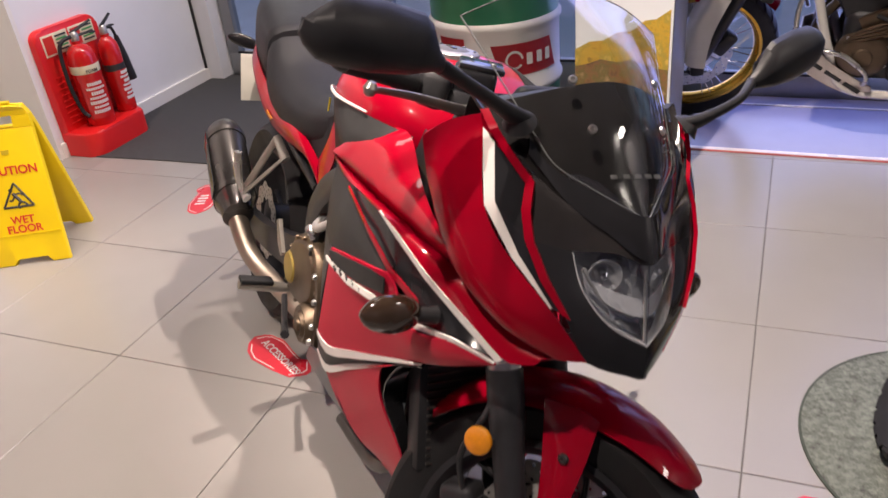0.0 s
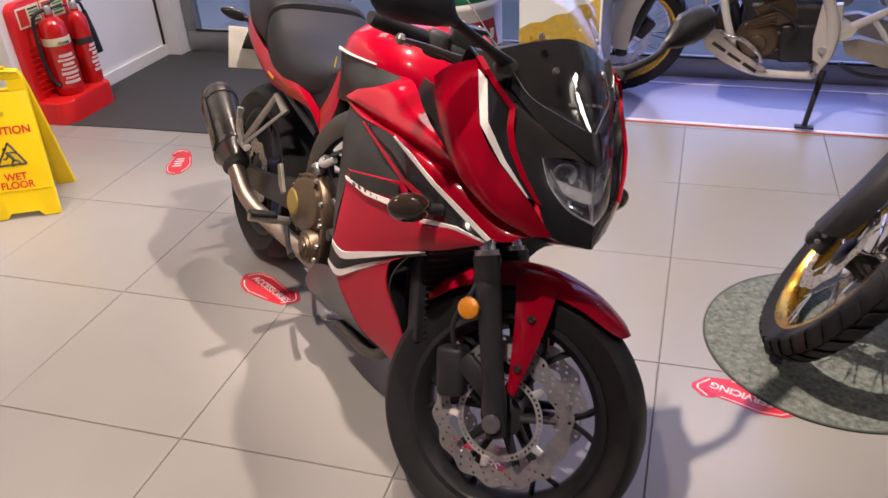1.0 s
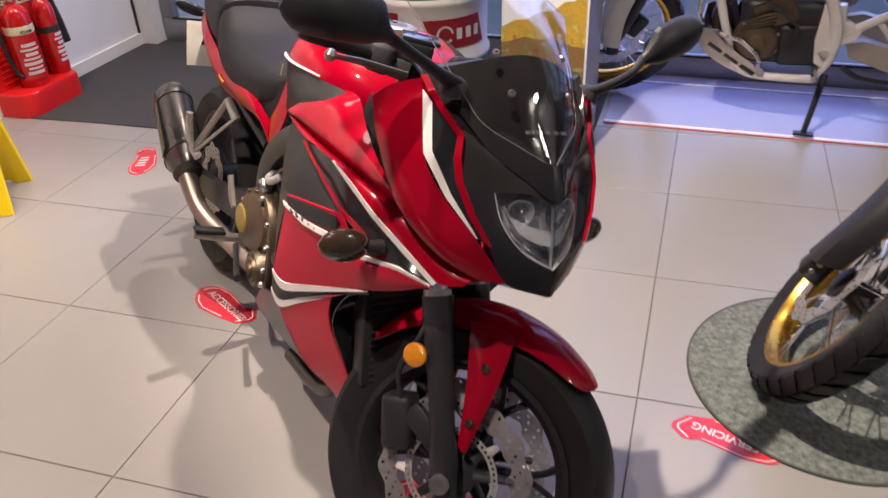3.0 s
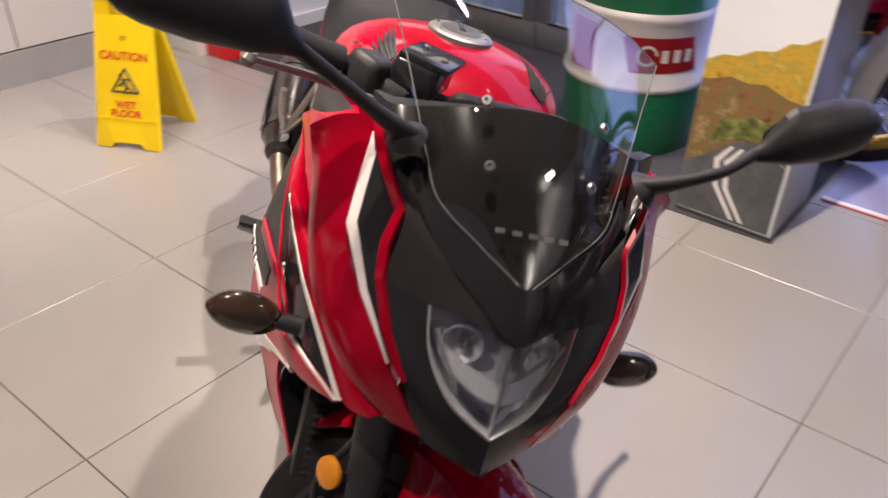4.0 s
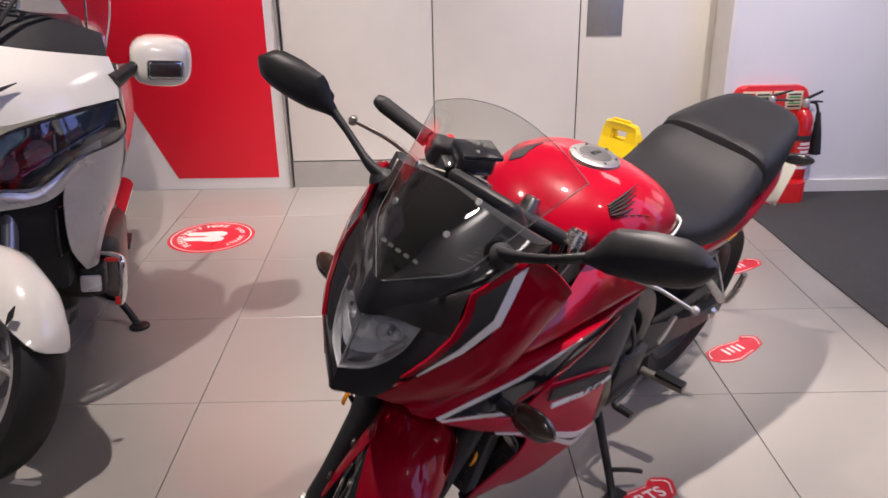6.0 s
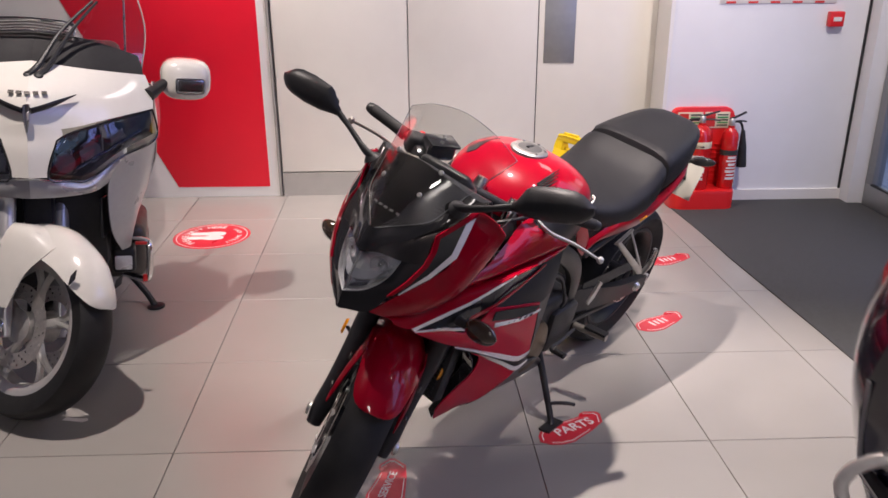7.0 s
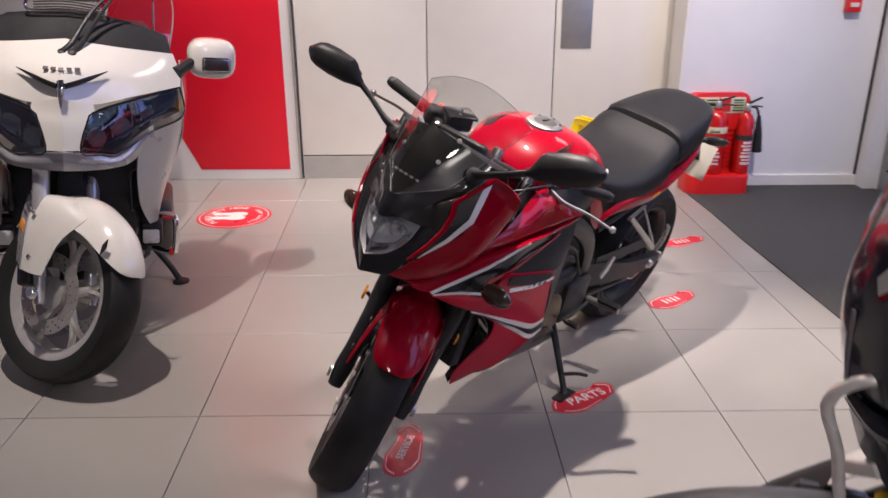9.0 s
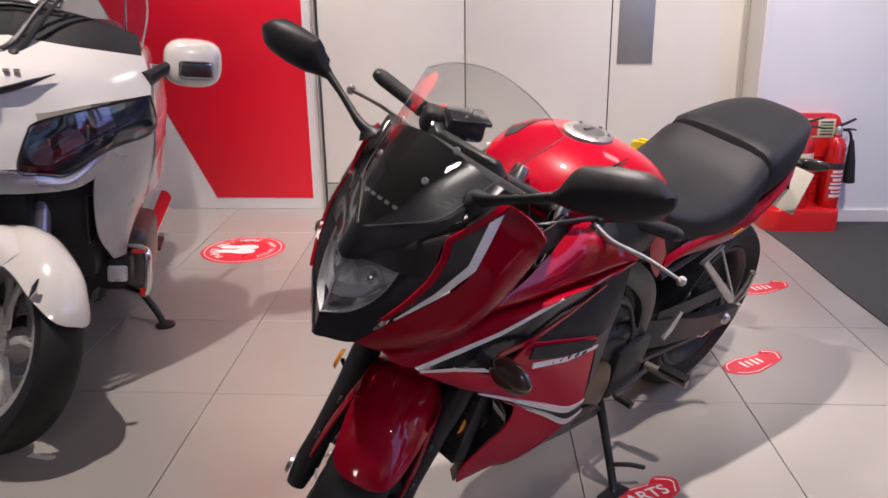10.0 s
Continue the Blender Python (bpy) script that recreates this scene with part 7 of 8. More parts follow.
tboth("side_panel", [[(-0.275, 0.290, 0.900), (-0.262, 0.242, 0.80), (-0.262, 0.245, 0.62), (-0.36, 0.275, 0.50)], [(-0.36, 0.365, 0.92), (-0.38, 0.345, 0.80), (-0.38, 0.325, 0.64), (-0.42, 0.305, 0.50)], [(-0.415, 0.410, 0.945), (-0.48, 0.400, 0.85), (-0.52, 0.370, 0.72), (-0.52, 0.290, 0.51)]], PEARL_GREY, None, "silver grey side fairing", nu=10, nv=18, thick=0.004)
tboth("rear_fairing", [[(-0.45, 0.40, 1.16), (-0.415, 0.418, 1.0), (-0.415, 0.412, 0.945), (-0.49, 0.400, 0.82), (-0.53, 0.300, 0.55)], [(-0.70, 0.41, 1.12), (-0.72, 0.42, 1.0), (-0.74, 0.41, 0.90), (-0.78, 0.37, 0.75), (-0.80, 0.31, 0.55)], [(-0.95, 0.26, 0.98), (-0.98, 0.28, 0.92), (-1.0, 0.28, 0.85), (-1.0, 0.28, 0.72), (-0.98, 0.26, 0.55)]], PEARL, None, "pearl white side fairing", nu=12, nv=18, thick=0.004)
tpart("radiator_duct", box(0.16, 0.46, 0.36, pose(-0.40, 0, 0.62), 0.03), BLACK_SATIN)
tpart("radiator_duct", box(0.10, 0.10, 0.22, pose(-0.28, 0, 0.68), 0.02), BLACK_SATIN)
for s in (1, -1):
    tpart("duct_vane", box(0.10, 0.012, 0.16, pose(-0.32, s * 0.225, 0.66, 0, 0, s * -18), 0.004), BLACK, None)
# wing badge and plain maker's bars
badge = bmesh.new()
add_tube(badge, [(-0.150, 0, 1.098), (-0.136, 0, 1.07), (-0.128, 0, 1.008)], [0.018, 0.016, 0.003], 10, 10, 0.6)
badge = tpart("badge", badge, CHROME, None, "chrome wing badge")
for s in (1, -1):
    tpart("badge_wing", tube([(-0.150, s * 0.012, 1.080), (-0.178, s * 0.07, 1.098), (-0.232, s * 0.15, 1.130)], [0.014, 0.013, 0.002], 10, 12, 0.6), BLACK, badge)
for k in range(5):
    y = 0.052 - 0.026 * k
    tpart("maker_mark", box(0.003, 0.017, 0.013, Matrix.Translation((-0.186 - abs(y) * 0.35, y, 1.136)) @ pose(0, 0, 0, 0, -52, math.copysign(12, y) if y else 0)), DARK_STEEL, None)

# screen, garnish, vent and wiper arms
tboth("screen_garnish", [[(-0.46, 0.37, 1.180), (-0.372, 0.17, 1.205), (-0.340, 0.0, 1.228)], [(-0.50, 0.36, 1.215), (-0.43, 0.17, 1.255), (-0.41, 0.0, 1.270)], [(-0.54, 0.35, 1.245), (-0.49, 0.17, 1.30), (-0.475, 0.0, 1.318)]], BLACK_SATIN, None, "black screen garnish", nu=8, nv=16, thick=0.004, out=(1, 0, 1))
TS = [[(-0.52, 0.36, 1.19), (-0.47, 0.17, 1.28), (-0.455, 0.0, 1.30), (-0.47, -0.17, 1.28), (-0.52, -0.36, 1.19)], [(-0.60, 0.375, 1.36), (-0.56, 0.18, 1.42), (-0.55, 0.0, 1.44), (-0.56, -0.18, 1.42), (-0.60, -0.375, 1.36)], [(-0.72, 0.30, 1.60), (-0.69, 0.15, 1.65), (-0.68, 0.0, 1.665), (-0.69, -0.15, 1.65), (-0.72, -0.30, 1.60)]]
ts = tpart("windscreen", sheet(TS, nu=18, nv=25, thick=0.004, out=(1, 0, 0.6)), CLEAR, None, "tall clear windscreen")
tpart("screen_edge", tube([r[0] for r in TS], 0.003, 6, 20), EDGE, ts)
tpart("dashboard", box(0.20, 0.56, 0.14, pose(-0.68, 0, 1.19, 0, 20, 0), 0.04, 3), BLACK_SATIN)
vent_ = tpart("vent", tube([(-0.452, 0.13, 1.312), (-0.440, 0.0, 1.322), (-0.452, -0.13, 1.312), (-0.462, -0.125, 1.352), (-0.452, 0.0, 1.362), (-0.462, 0.125, 1.352), (-0.452, 0.13, 1.312)], 0.006, 8, 48), CHROME, None, "chrome rimmed screen vent")
for k in range(3):
    tpart("vent_slat", tube([(-0.462, 0.115, 1.322 + 0.010 * k), (-0.452, 0, 1.332 + 0.010 * k), (-0.462, -0.115, 1.322 + 0.010 * k)], 0.003, 6, 14), DARK_STEEL, vent_)
for k, (y0, y1) in enumerate(((-0.005, 0.20), (0.028, 0.215))):
    arm = tpart("wiper_arm", tube([(-0.275 - 0.01 * k, y0, 1.185), (-0.315, y0 + 0.03, 1.215), (-0.40, y0 + 0.10, 1.33), (-0.47, y1, 1.44)], [0.013, 0.008, 0.006, 0.005], 8, 24), BLACK_SATIN, None, "black wiper arm")
    tpart("pivot", lathe([(0.004, 0.022), (0.014, 0.018), (0.018, 0.0)], Matrix.Translation((-0.285, y0, 1.175)) @ pose(0, 0, 0, 0, 40, 0), 14), BLACK_SATIN, arm)
tpart("aerial", tube([(-0.62, 0.30, 1.15), (-0.63, 0.30, 1.75)], 0.004, 8, 2), STEEL)
for s in (1, -1):
    arm = tpart("mirror", tube([(-0.44, s * 0.375, 1.10), (-0.49, s * 0.42, 1.13), (-0.53, s * 0.46, 1.155)], [0.05, 0.038, 0.032], 14, 12, 0.6), BLACK_SATIN, None, "pearl white mirror with clear lamp")
    shell = add_loft(bmesh.new(), [[Vector((x, s * 0.527 + hy * r * math.cos(a), 1.163 + hz * r * math.sin(a))) for a, r in ((2 * math.pi * k / 28, (abs(math.cos(2 * math.pi * k / 28)) ** 3.2 + abs(math.sin(2 * math.pi * k / 28)) ** 3.2) ** (-1 / 3.2)) for k in range(28))] for x, hy, hz in ((-0.475, 0.03, 0.03), (-0.485, 0.075, 0.062), (-0.51, 0.092, 0.078), (-0.56, 0.098, 0.082), (-0.60, 0.096, 0.080), (-0.61, 0.088, 0.072))], 16)
    shell = tpart("mirror_shell", shell, PEARL, arm)
    tpart("mirror_lamp", box(0.018, 0.112, 0.060, pose(-0.474, s * 0.542, 1.145, 0, 0, s * 12), 0.010, 3), CHROME, arm)
    tpart("lamp_bowl", box(0.012, 0.098, 0.046, pose(-0.4675, s * 0.543, 1.145, 0, 0, s * 12), 0.008, 3), DARK_STEEL, arm)
    tpart("lamp_cover", box(0.010, 0.115, 0.062, pose(-0.465, s * 0.543, 1.145, 0, 0, s * 12), 0.012, 3), LENS, arm)
# crash bars, lamp pods, engine and the rest of the machine
for s in (1, -1):
    bar = tpart("crash_bar", tube([(-0.52, s * 0.28, 0.49), (-0.46, s * 0.355, 0.505), (-0.435, s * 0.375, 0.48), (-0.435, s * 0.370, 0.36), (-0.46, s * 0.345, 0.335), (-0.55, s * 0.27, 0.33)], 0.014, 12, 40), CHROME, None, "chrome crash bar")
    tpart("lamp_pod", box(0.10, 0.09, 0.11, pose(-0.47, s * 0.275, 0.43), 0.02, 3), DARK_ALLOY, bar)
    tpart("fog_lamp", box(0.012, 0.066, 0.060, pose(-0.416, s * 0.275, 0.425), 0.008, 2), LAMP_BOWL, bar)
    tpart("red_pad", box(0.02, 0.05, 0.012, pose(-0.44, s * 0.345, 0.502), 0.004), FIRE_RED, bar)
    tpart("red_pad", box(0.012, 0.02, 0.03, pose(-0.428, s * 0.356, 0.352), 0.004), FIRE_RED, bar)
    eng = bmesh.new()
    add_box(eng, pose(-0.74, s * 0.24, 0.42), 0.38, 0.24, 0.24, 0.04, 3)
    tpart("cylinder_head", eng, DARK_STEEL)
    case = tpart("pannier", box(0.55, 0.20, 0.36, pose(-1.72, s * 0.20, 0.62), 0.07, 4), PEARL, None, "pearl white side case")
    tpart("exhaust", tube([(-0.9, s * 0.22, 0.22), (-1.4, s * 0.24, 0.22), (-2.05, s * 0.26, 0.28)], [0.035, 0.05, 0.055], 14, 16), CHROME)
    tpart("footboard", box(0.16, 0.12, 0.02, pose(-1.08, s * 0.30, 0.33), 0.006), BLACK_SATIN)
tpart("engine", box(0.60, 0.42, 0.36, pose(-0.85, 0, 0.42), 0.06, 3), DARK_ALLOY)
tpart("fuel_tank", add_loft(bmesh.new(), [egg(x, t, 0.72, h, 24, 2.8) for x, t, h in ((-0.66, 1.06, 0.18), (-0.80, 1.10, 0.22), (-1.0, 1.02, 0.20), (-1.15, 0.88, 0.16))], 14), PEARL)
tpart("seat", add_loft(bmesh.new(), [egg(x, t, 0.68, h, 24, 3.2) for x, t, h in ((-1.10, 0.84, 0.16), (-1.25, 0.80, 0.21), (-1.45, 0.88, 0.22), (-1.70, 0.92, 0.21), (-1.78, 1.05, 0.2))], 14), SEAT)
tpart("trunk", box(0.40, 0.44, 0.28, pose(-1.98, 0, 0.98), 0.08, 4), PEARL, None, "pearl white top case")
for s in (1, -1):
    tpart("handlebar", tube([(-0.72, s * 0.10, 1.06), (-0.80, s * 0.30, 1.10), (-0.98, s * 0.40, 1.06)], 0.014, 10, 14), DARK_ALLOY)
rear = tpart("rear_wheel", rim_bm(0.205, 0.14, pose(-1.76, 0, 0.315)), ALLOY)
tpart("tyre", tyre_bm(0.315, 0.18, 0.205, 70, pose(-1.76, 0, 0.315)), RUBBER, rear)
tst = tpart("side_stand", tube([(-0.95, 0.2, 0.27), (-0.86, 0.34, 0.12), (-0.84, 0.385, 0.045)], 0.015, 10, 10), DARK_ALLOY)
tpart("stand_foot", lathe([(0.006, 0.010), (0.030, 0.009), (0.040, 0.004), (0.040, -0.004)], pose(-0.835, 0.39, 0.047, 6), 22), DARK_ALLOY, tst)


# ---- adventure motorcycles ----
BEIGE_ALLOY = mat("beige_swing_arm_alloy", (0.40, 0.37, 0.32), 0.42, 0.5, 0.15, 20)
SKID_ALLOY = mat("dull_skid_plate_alloy", (0.46, 0.42, 0.38), 0.40, 0.8, 0.2, 30)
def adventure_bike(m, label, steer, lacquer, frame_paint, crash_bars, guard_paint, front=None, fork_reach=0.86):
    a = thing("adventure_motorcycle", m, label, "motorcycle", "adventure motorcycles")
    hub = Vector((0, 0, 0.352))
    rake = Vector((-math.sin(radians(27.5)), 0, math.cos(radians(27.5))))
    bars = Matrix.Translation(hub) @ Matrix.Rotation(radians(steer), 4, rake)
    turn = m.inverted() @ front if front else bars

    def p(name, bm, material, parent=None, text="", smooth=40):
        return part(name, bm, material, parent or a, text, smooth)

    def pair(name, rows, material, text="", **how):
        for side in (1, -1):
            bm = sheet(rows, **how)
            p(name, bm if side == 1 else flip(bm), material, None, text)

    def spoked(at, radius, width, rim, name):
        w = p(name, rim_bm(rim, width * 0.74, at, 0.02), GOLD, None, "gold anodised wire wheel")
        p("tyre", tyre_bm(radius - 0.007, width, rim, 64, at), RUBBER, w, "black knobbly tyre")
        tread = bmesh.new()
        n_, crown = 34, radians(60)
        depth = min(0.5 * width, radius - rim) * 0.62
        for k in range(n_):
            for side in (-1, 1):
                rings = []
                for c in range(6):
                    lean_ = crown * (0.05 + 0.93 * c / 5)
                    y = side * width / 2 * math.sin(lean_) / math.sin(radians(64))
                    drop = depth * (1 - math.cos(lean_))
                    t0 = 2 * math.pi * (k + 0.25 * (side > 0)) / n_ + 0.11 * math.sin(1.2 * c / 5)
                    span = 2 * math.pi / n_ * (0.80 if c % 2 else 0.76)
                    rings.append([at @ Vector((r * math.cos(t), yy, r * math.sin(t))) for r, t, yy in ((radius - 0.011 - drop, t0, y), (radius - drop, t0 + 0.006, y * 1.02), (radius - drop, t0 + span - 0.006, y * 1.02), (radius - 0.011 - drop, t0 + span, y))])
                add_loft(tread, rings)
        p("tread", tread, RUBBER, w, "", 20)
        for k in range(28):
            s = 1 if k % 2 else -1
            t0 = 2 * math.pi * k / 28
            t1 = t0 + (0.30 if (k // 2) % 2 else -0.30)
            p("wire_spoke", tube([at @ Vector((0.045 * math.cos(t0), s * 0.034, 0.045 * math.sin(t0))), at @ Vector(((rim - 0.012) * math.cos(t1), s * width * 0.16, (rim - 0.012) * math.sin(t1)))], 0.0022, 5, 2, 1.0, False), CHROME, w)
        p("hub", lathe([(0.03, -0.05), (0.05, -0.042), (0.036, -0.015), (0.036, 0.015), (0.05, 0.042), (0.03, 0.05)], at @ SIDEWAYS, 22), DARK_ALLOY, w)
        for y in (-0.058, 0.058):
            p("brake_disc", disc_bm(0.105, 0.152, y, at, 0.004, 10, True, 120, 7, 0.005), DISC, w)
        return w

    spoked(turn, 0.352, 0.098, 0.274, "front_wheel")
    rear_at = pose(-1.62, 0, 0.335)
    spoked(rear_at, 0.335, 0.150, 0.235, "rear_wheel")
    for s in (-1, 1):
        fork = p("fork_leg", tube([turn @ (Vector((0, s * 0.105, 0)) + rake * k) for k in (-0.05, 0.0, 0.10, 0.42)], [0.026, 0.034, 0.027, 0.027], 14, 14), DARK_ALLOY, None, "black fork leg")
        p("fork_tube", tube([turn @ (Vector((0, s * 0.105, 0)) + rake * k) for k in (0.30, fork_reach)], 0.026, 14, 2), GOLD, fork, "gold fork tube")
        guard_leg = sheet([[(0.052, s * 0.085, 0.05), (0.050, s * 0.088, 0.20), (-0.045, s * 0.09, 0.40)], [(0.045, s * 0.142, 0.02), (0.030, s * 0.146, 0.20), (-0.085, s * 0.146, 0.42)], [(-0.028, s * 0.150, 0.0), (-0.060, s * 0.150, 0.18), (-0.155, s * 0.150, 0.40)]], nu=8, nv=12, thick=0.004, out=(0.7, s, 0))
        guard_leg = p("fork_guard", moved(guard_leg, turn), BLACK_SATIN if crash_bars else PEARL, fork)
        white = sheet([[(-0.045, s * 0.09, 0.40), (-0.075, s * 0.09, 0.46)], [(-0.085, s * 0.147, 0.42), (-0.115, s * 0.147, 0.48)], [(-0.155, s * 0.151, 0.40), (-0.185, s * 0.151, 0.46)]], nu=6, nv=6, thick=0.004, out=(0.7, s, 0), lift=0.001)
        p("guard_tip", moved(white, turn), PEARL if crash_bars else RED, guard_leg)
        p("axle_clamp", box(0.06, 0.05, 0.075, turn @ pose(0.0, s * 0.122, -0.005), 0.012, 2), DARK_ALLOY, fork)
        for k in range(2):
            p("screw", bolt(turn @ pose(0.030, s * 0.122, -0.012 + 0.028 * k, 0, 90, 0), 0.008, 0.006), STEEL, fork)
        cal = bmesh.new()
        add_box(cal, turn @ pose(-0.115, s * 0.075, 0.075, 0, 50, 0), 0.11, 0.06, 0.06, 0.012, 2)
        p("brake_caliper", cal, DARK_ALLOY, fork)

    def arch(ang, r, half, drop):
        return [(rr * math.cos(radians(ang)), q * half, rr * math.sin(radians(ang))) for q, rr in ((-1 + k / 6, r - drop * abs(-1 + k / 6) ** 3) for k in range(13))]
    rows = [arch(*v) for v in ((46, 0.408, 0.045, 0.010), (48, 0.412, 0.064, 0.018), (58, 0.422, 0.076, 0.036), (74, 0.434, 0.082, 0.046), (95, 0.440, 0.086, 0.050), (118, 0.432, 0.086, 0.045), (146, 0.41, 0.080, 0.035))]
    mg = p("front_mudguard", moved(sheet(rows, nu=26, nv=17, thick=0.004, out=(0, 0, 1)), turn), guard_paint, None, "satin black front mudguard")
    for s in (-1, 1):
        p("guard_stay", box(0.13, 0.028, 0.085, turn @ pose(-0.055, s * 0.092, 0.335, 0, -14, 0), 0.014, 2), guard_paint, mg)

    # fairing, tank, screen
    EDGE_A = [(-0.262, 0.092, 1.462), (-0.206, 0.125, 1.371), (-0.163, 0.138, 1.283), (-0.127, 0.145, 1.151), (-0.132, 0.150, 1.047), (-0.160, 0.150, 0.95)]
    EDGE_B = [(-0.36, 0.150, 1.44), (-0.30, 0.182, 1.345), (-0.25, 0.202, 1.245), (-0.215, 0.210, 1.13), (-0.215, 0.208, 1.03), (-0.235, 0.198, 0.92)]
    EDGE_C = [(-0.50, 0.165, 1.36), (-0.46, 0.205, 1.28), (-0.43, 0.230, 1.18), (-0.40, 0.240, 1.09), (-0.38, 0.238, 1.01), (-0.38, 0.218, 0.92)]
    EDGE_D = [(-0.66, 0.165, 1.24), (-0.66, 0.195, 1.19), (-0.65, 0.215, 1.11), (-0.63, 0.225, 1.05), (-0.60, 0.220, 0.98), (-0.58, 0.200, 0.90)]
    pair("side_shroud", [EDGE_A, EDGE_B, EDGE_C, EDGE_D], lacquer, "glossy dark side shroud", nu=18, nv=24, thick=0.004)
    pair("front_cowl", [[(x + 0.034, 0.0, z + 0.01) for x, y, z in EDGE_A], [(x + 0.024, y * 0.55, z + 0.006) for x, y, z in EDGE_A], EDGE_A], lacquer, "", nu=10, nv=20, thick=0.004, out=(1, 0.2, 0.2))
    p("headlight", sheet([[(-0.165, 0.070, 1.27), (-0.136, 0, 1.29), (-0.165, -0.070, 1.27)], [(-0.130, 0.085, 1.15), (-0.100, 0, 1.15), (-0.130, -0.085, 1.15)]], nu=6, nv=12, thick=0.02, out=(1, 0, 0), lift=0.006), LAMP_BOWL, None, "twin headlight")
    p("white_flash", sheet([[(-0.252, 0.098, 1.450), (-0.206, 0.127, 1.372), (-0.163, 0.140, 1.284)], [(-0.270, 0.128, 1.398), (-0.216, 0.150, 1.335), (-0.172, 0.154, 1.262)]], nu=4, nv=14, thick=0.003, lift=0.005), PEARL, None, "white flash beside the headlight")
    pair("red_flash", [[(-0.285, 0.130, 1.405), (-0.235, 0.155, 1.350)], [(-0.330, 0.148, 1.415), (-0.262, 0.166, 1.355)]], RED, "", nu=4, nv=10, thick=0.003, lift=0.005)
    pair("side_stripe", [[(-0.154, 0.166, 1.225), (-0.186, 0.176, 1.280), (-0.221, 0.184, 1.322), (-0.250, 0.189, 1.356), (-0.34, 0.190, 1.400)], [(-0.158, 0.169, 1.203), (-0.198, 0.181, 1.249), (-0.235, 0.191, 1.305), (-0.266, 0.198, 1.348), (-0.36, 0.202, 1.385)]], PEARL, "white stripe with red edge", nu=4, nv=18, thick=0.003, lift=0.006)
    pair("stripe_edge", [[(-0.158, 0.169, 1.202), (-0.198, 0.181, 1.248), (-0.235, 0.191, 1.304), (-0.266, 0.198, 1.347), (-0.36, 0.202, 1.384)], [(-0.160, 0.170, 1.197), (-0.201, 0.182, 1.243), (-0.239, 0.192, 1.299), (-0.270, 0.199, 1.342), (-0.362, 0.203, 1.379)]], RED, "", nu=3, nv=18, thick=0.003, lift=0.006)
    pair("plum_facet", [[(-0.163, 0.171, 1.194), (-0.202, 0.183, 1.240), (-0.240, 0.193, 1.296)], [(-0.172, 0.174, 1.182), (-0.214, 0.190, 1.212), (-0.250, 0.202, 1.278)]], mat("plum_grey_lacquer", (0.10, 0.075, 0.085), 0.25, 0.1, 0.1, 30, coat=0.5), "", nu=4, nv=12, thick=0.003, lift=0.004)
    pair("front_edge", [[(-0.129, 0.146, 1.160), (-0.131, 0.149, 1.102), (-0.134, 0.152, 1.045), (-0.141, 0.172, 1.036)], [(-0.133, 0.150, 1.160), (-0.135, 0.153, 1.102), (-0.138, 0.156, 1.047), (-0.145, 0.176, 1.030)]], PEARL_GREY, "", nu=3, nv=14, thick=0.003, lift=0.004)
    pair("shroud_ledge", [[(-0.139, 0.158, 1.050), (-0.179, 0.200, 1.056), (-0.227, 0.214, 1.068), (-0.322, 0.226, 1.088), (-0.42, 0.238, 1.10)], [(-0.141, 0.176, 1.046), (-0.182, 0.216, 1.041), (-0.230, 0.238, 1.055), (-0.325, 0.256, 1.077), (-0.42, 0.262, 1.088)], [(-0.143, 0.174, 1.036), (-0.184, 0.214, 1.030), (-0.232, 0.236, 1.044), (-0.327, 0.254, 1.064), (-0.42, 0.260, 1.076)], [(-0.146, 0.158, 1.030), (-0.188, 0.198, 1.022), (-0.236, 0.216, 1.036), (-0.330, 0.230, 1.052), (-0.42, 0.240, 1.066)]], BLACK, "", nu=12, nv=22, thick=0.003)
    pair("ledge_edge", [[(-0.140, 0.176, 1.0465), (-0.181, 0.217, 1.0415), (-0.229, 0.239, 1.0555), (-0.324, 0.257, 1.0775)], [(-0.140, 0.177, 1.044), (-0.181, 0.218, 1.039), (-0.229, 0.240, 1.053), (-0.324, 0.258, 1.075)]], PEARL_GREY, "", nu=3, nv=20, thick=0.003, lift=0.001)
    for q in ((-0.249, 0.118, 1.402), (-0.203, 0.143, 1.360), (-0.163, 0.150, 1.280)):
        for s in (-1, 1):
            p("screw", bolt(pose(q[0] + 0.003, s * (q[1] + 0.006), q[2], -90 * s, 0, -25 * s), 0.008, 0.006), DARK_STEEL)
    pair("shroud_fin", [[(-0.210, 0.205, 1.078), (-0.211, 0.205, 1.108), (-0.254, 0.208, 1.178), (-0.276, 0.215, 1.190)], [(-0.213, 0.226, 1.079), (-0.214, 0.224, 1.107), (-0.257, 0.226, 1.176), (-0.279, 0.236, 1.186)], [(-0.222, 0.240, 1.072), (-0.231, 0.242, 1.113), (-0.268, 0.242, 1.168), (-0.283, 0.244, 1.182)], [(-0.250, 0.236, 1.068), (-0.262, 0.236, 1.105), (-0.290, 0.234, 1.150), (-0.300, 0.236, 1.170)]], mat("dark_grey_fin_plastic", (0.055, 0.055, 0.060), 0.35, 0, 0.2, 30), "", nu=10, nv=14, thick=0.003)
    pair("fin_edge", [[(-0.212, 0.227, 1.079), (-0.213, 0.225, 1.107), (-0.256, 0.227, 1.177)], [(-0.214, 0.230, 1.078), (-0.217, 0.229, 1.107), (-0.259, 0.230, 1.174)]], PEARL_GREY, "", nu=3, nv=12, thick=0.003, lift=0.002)
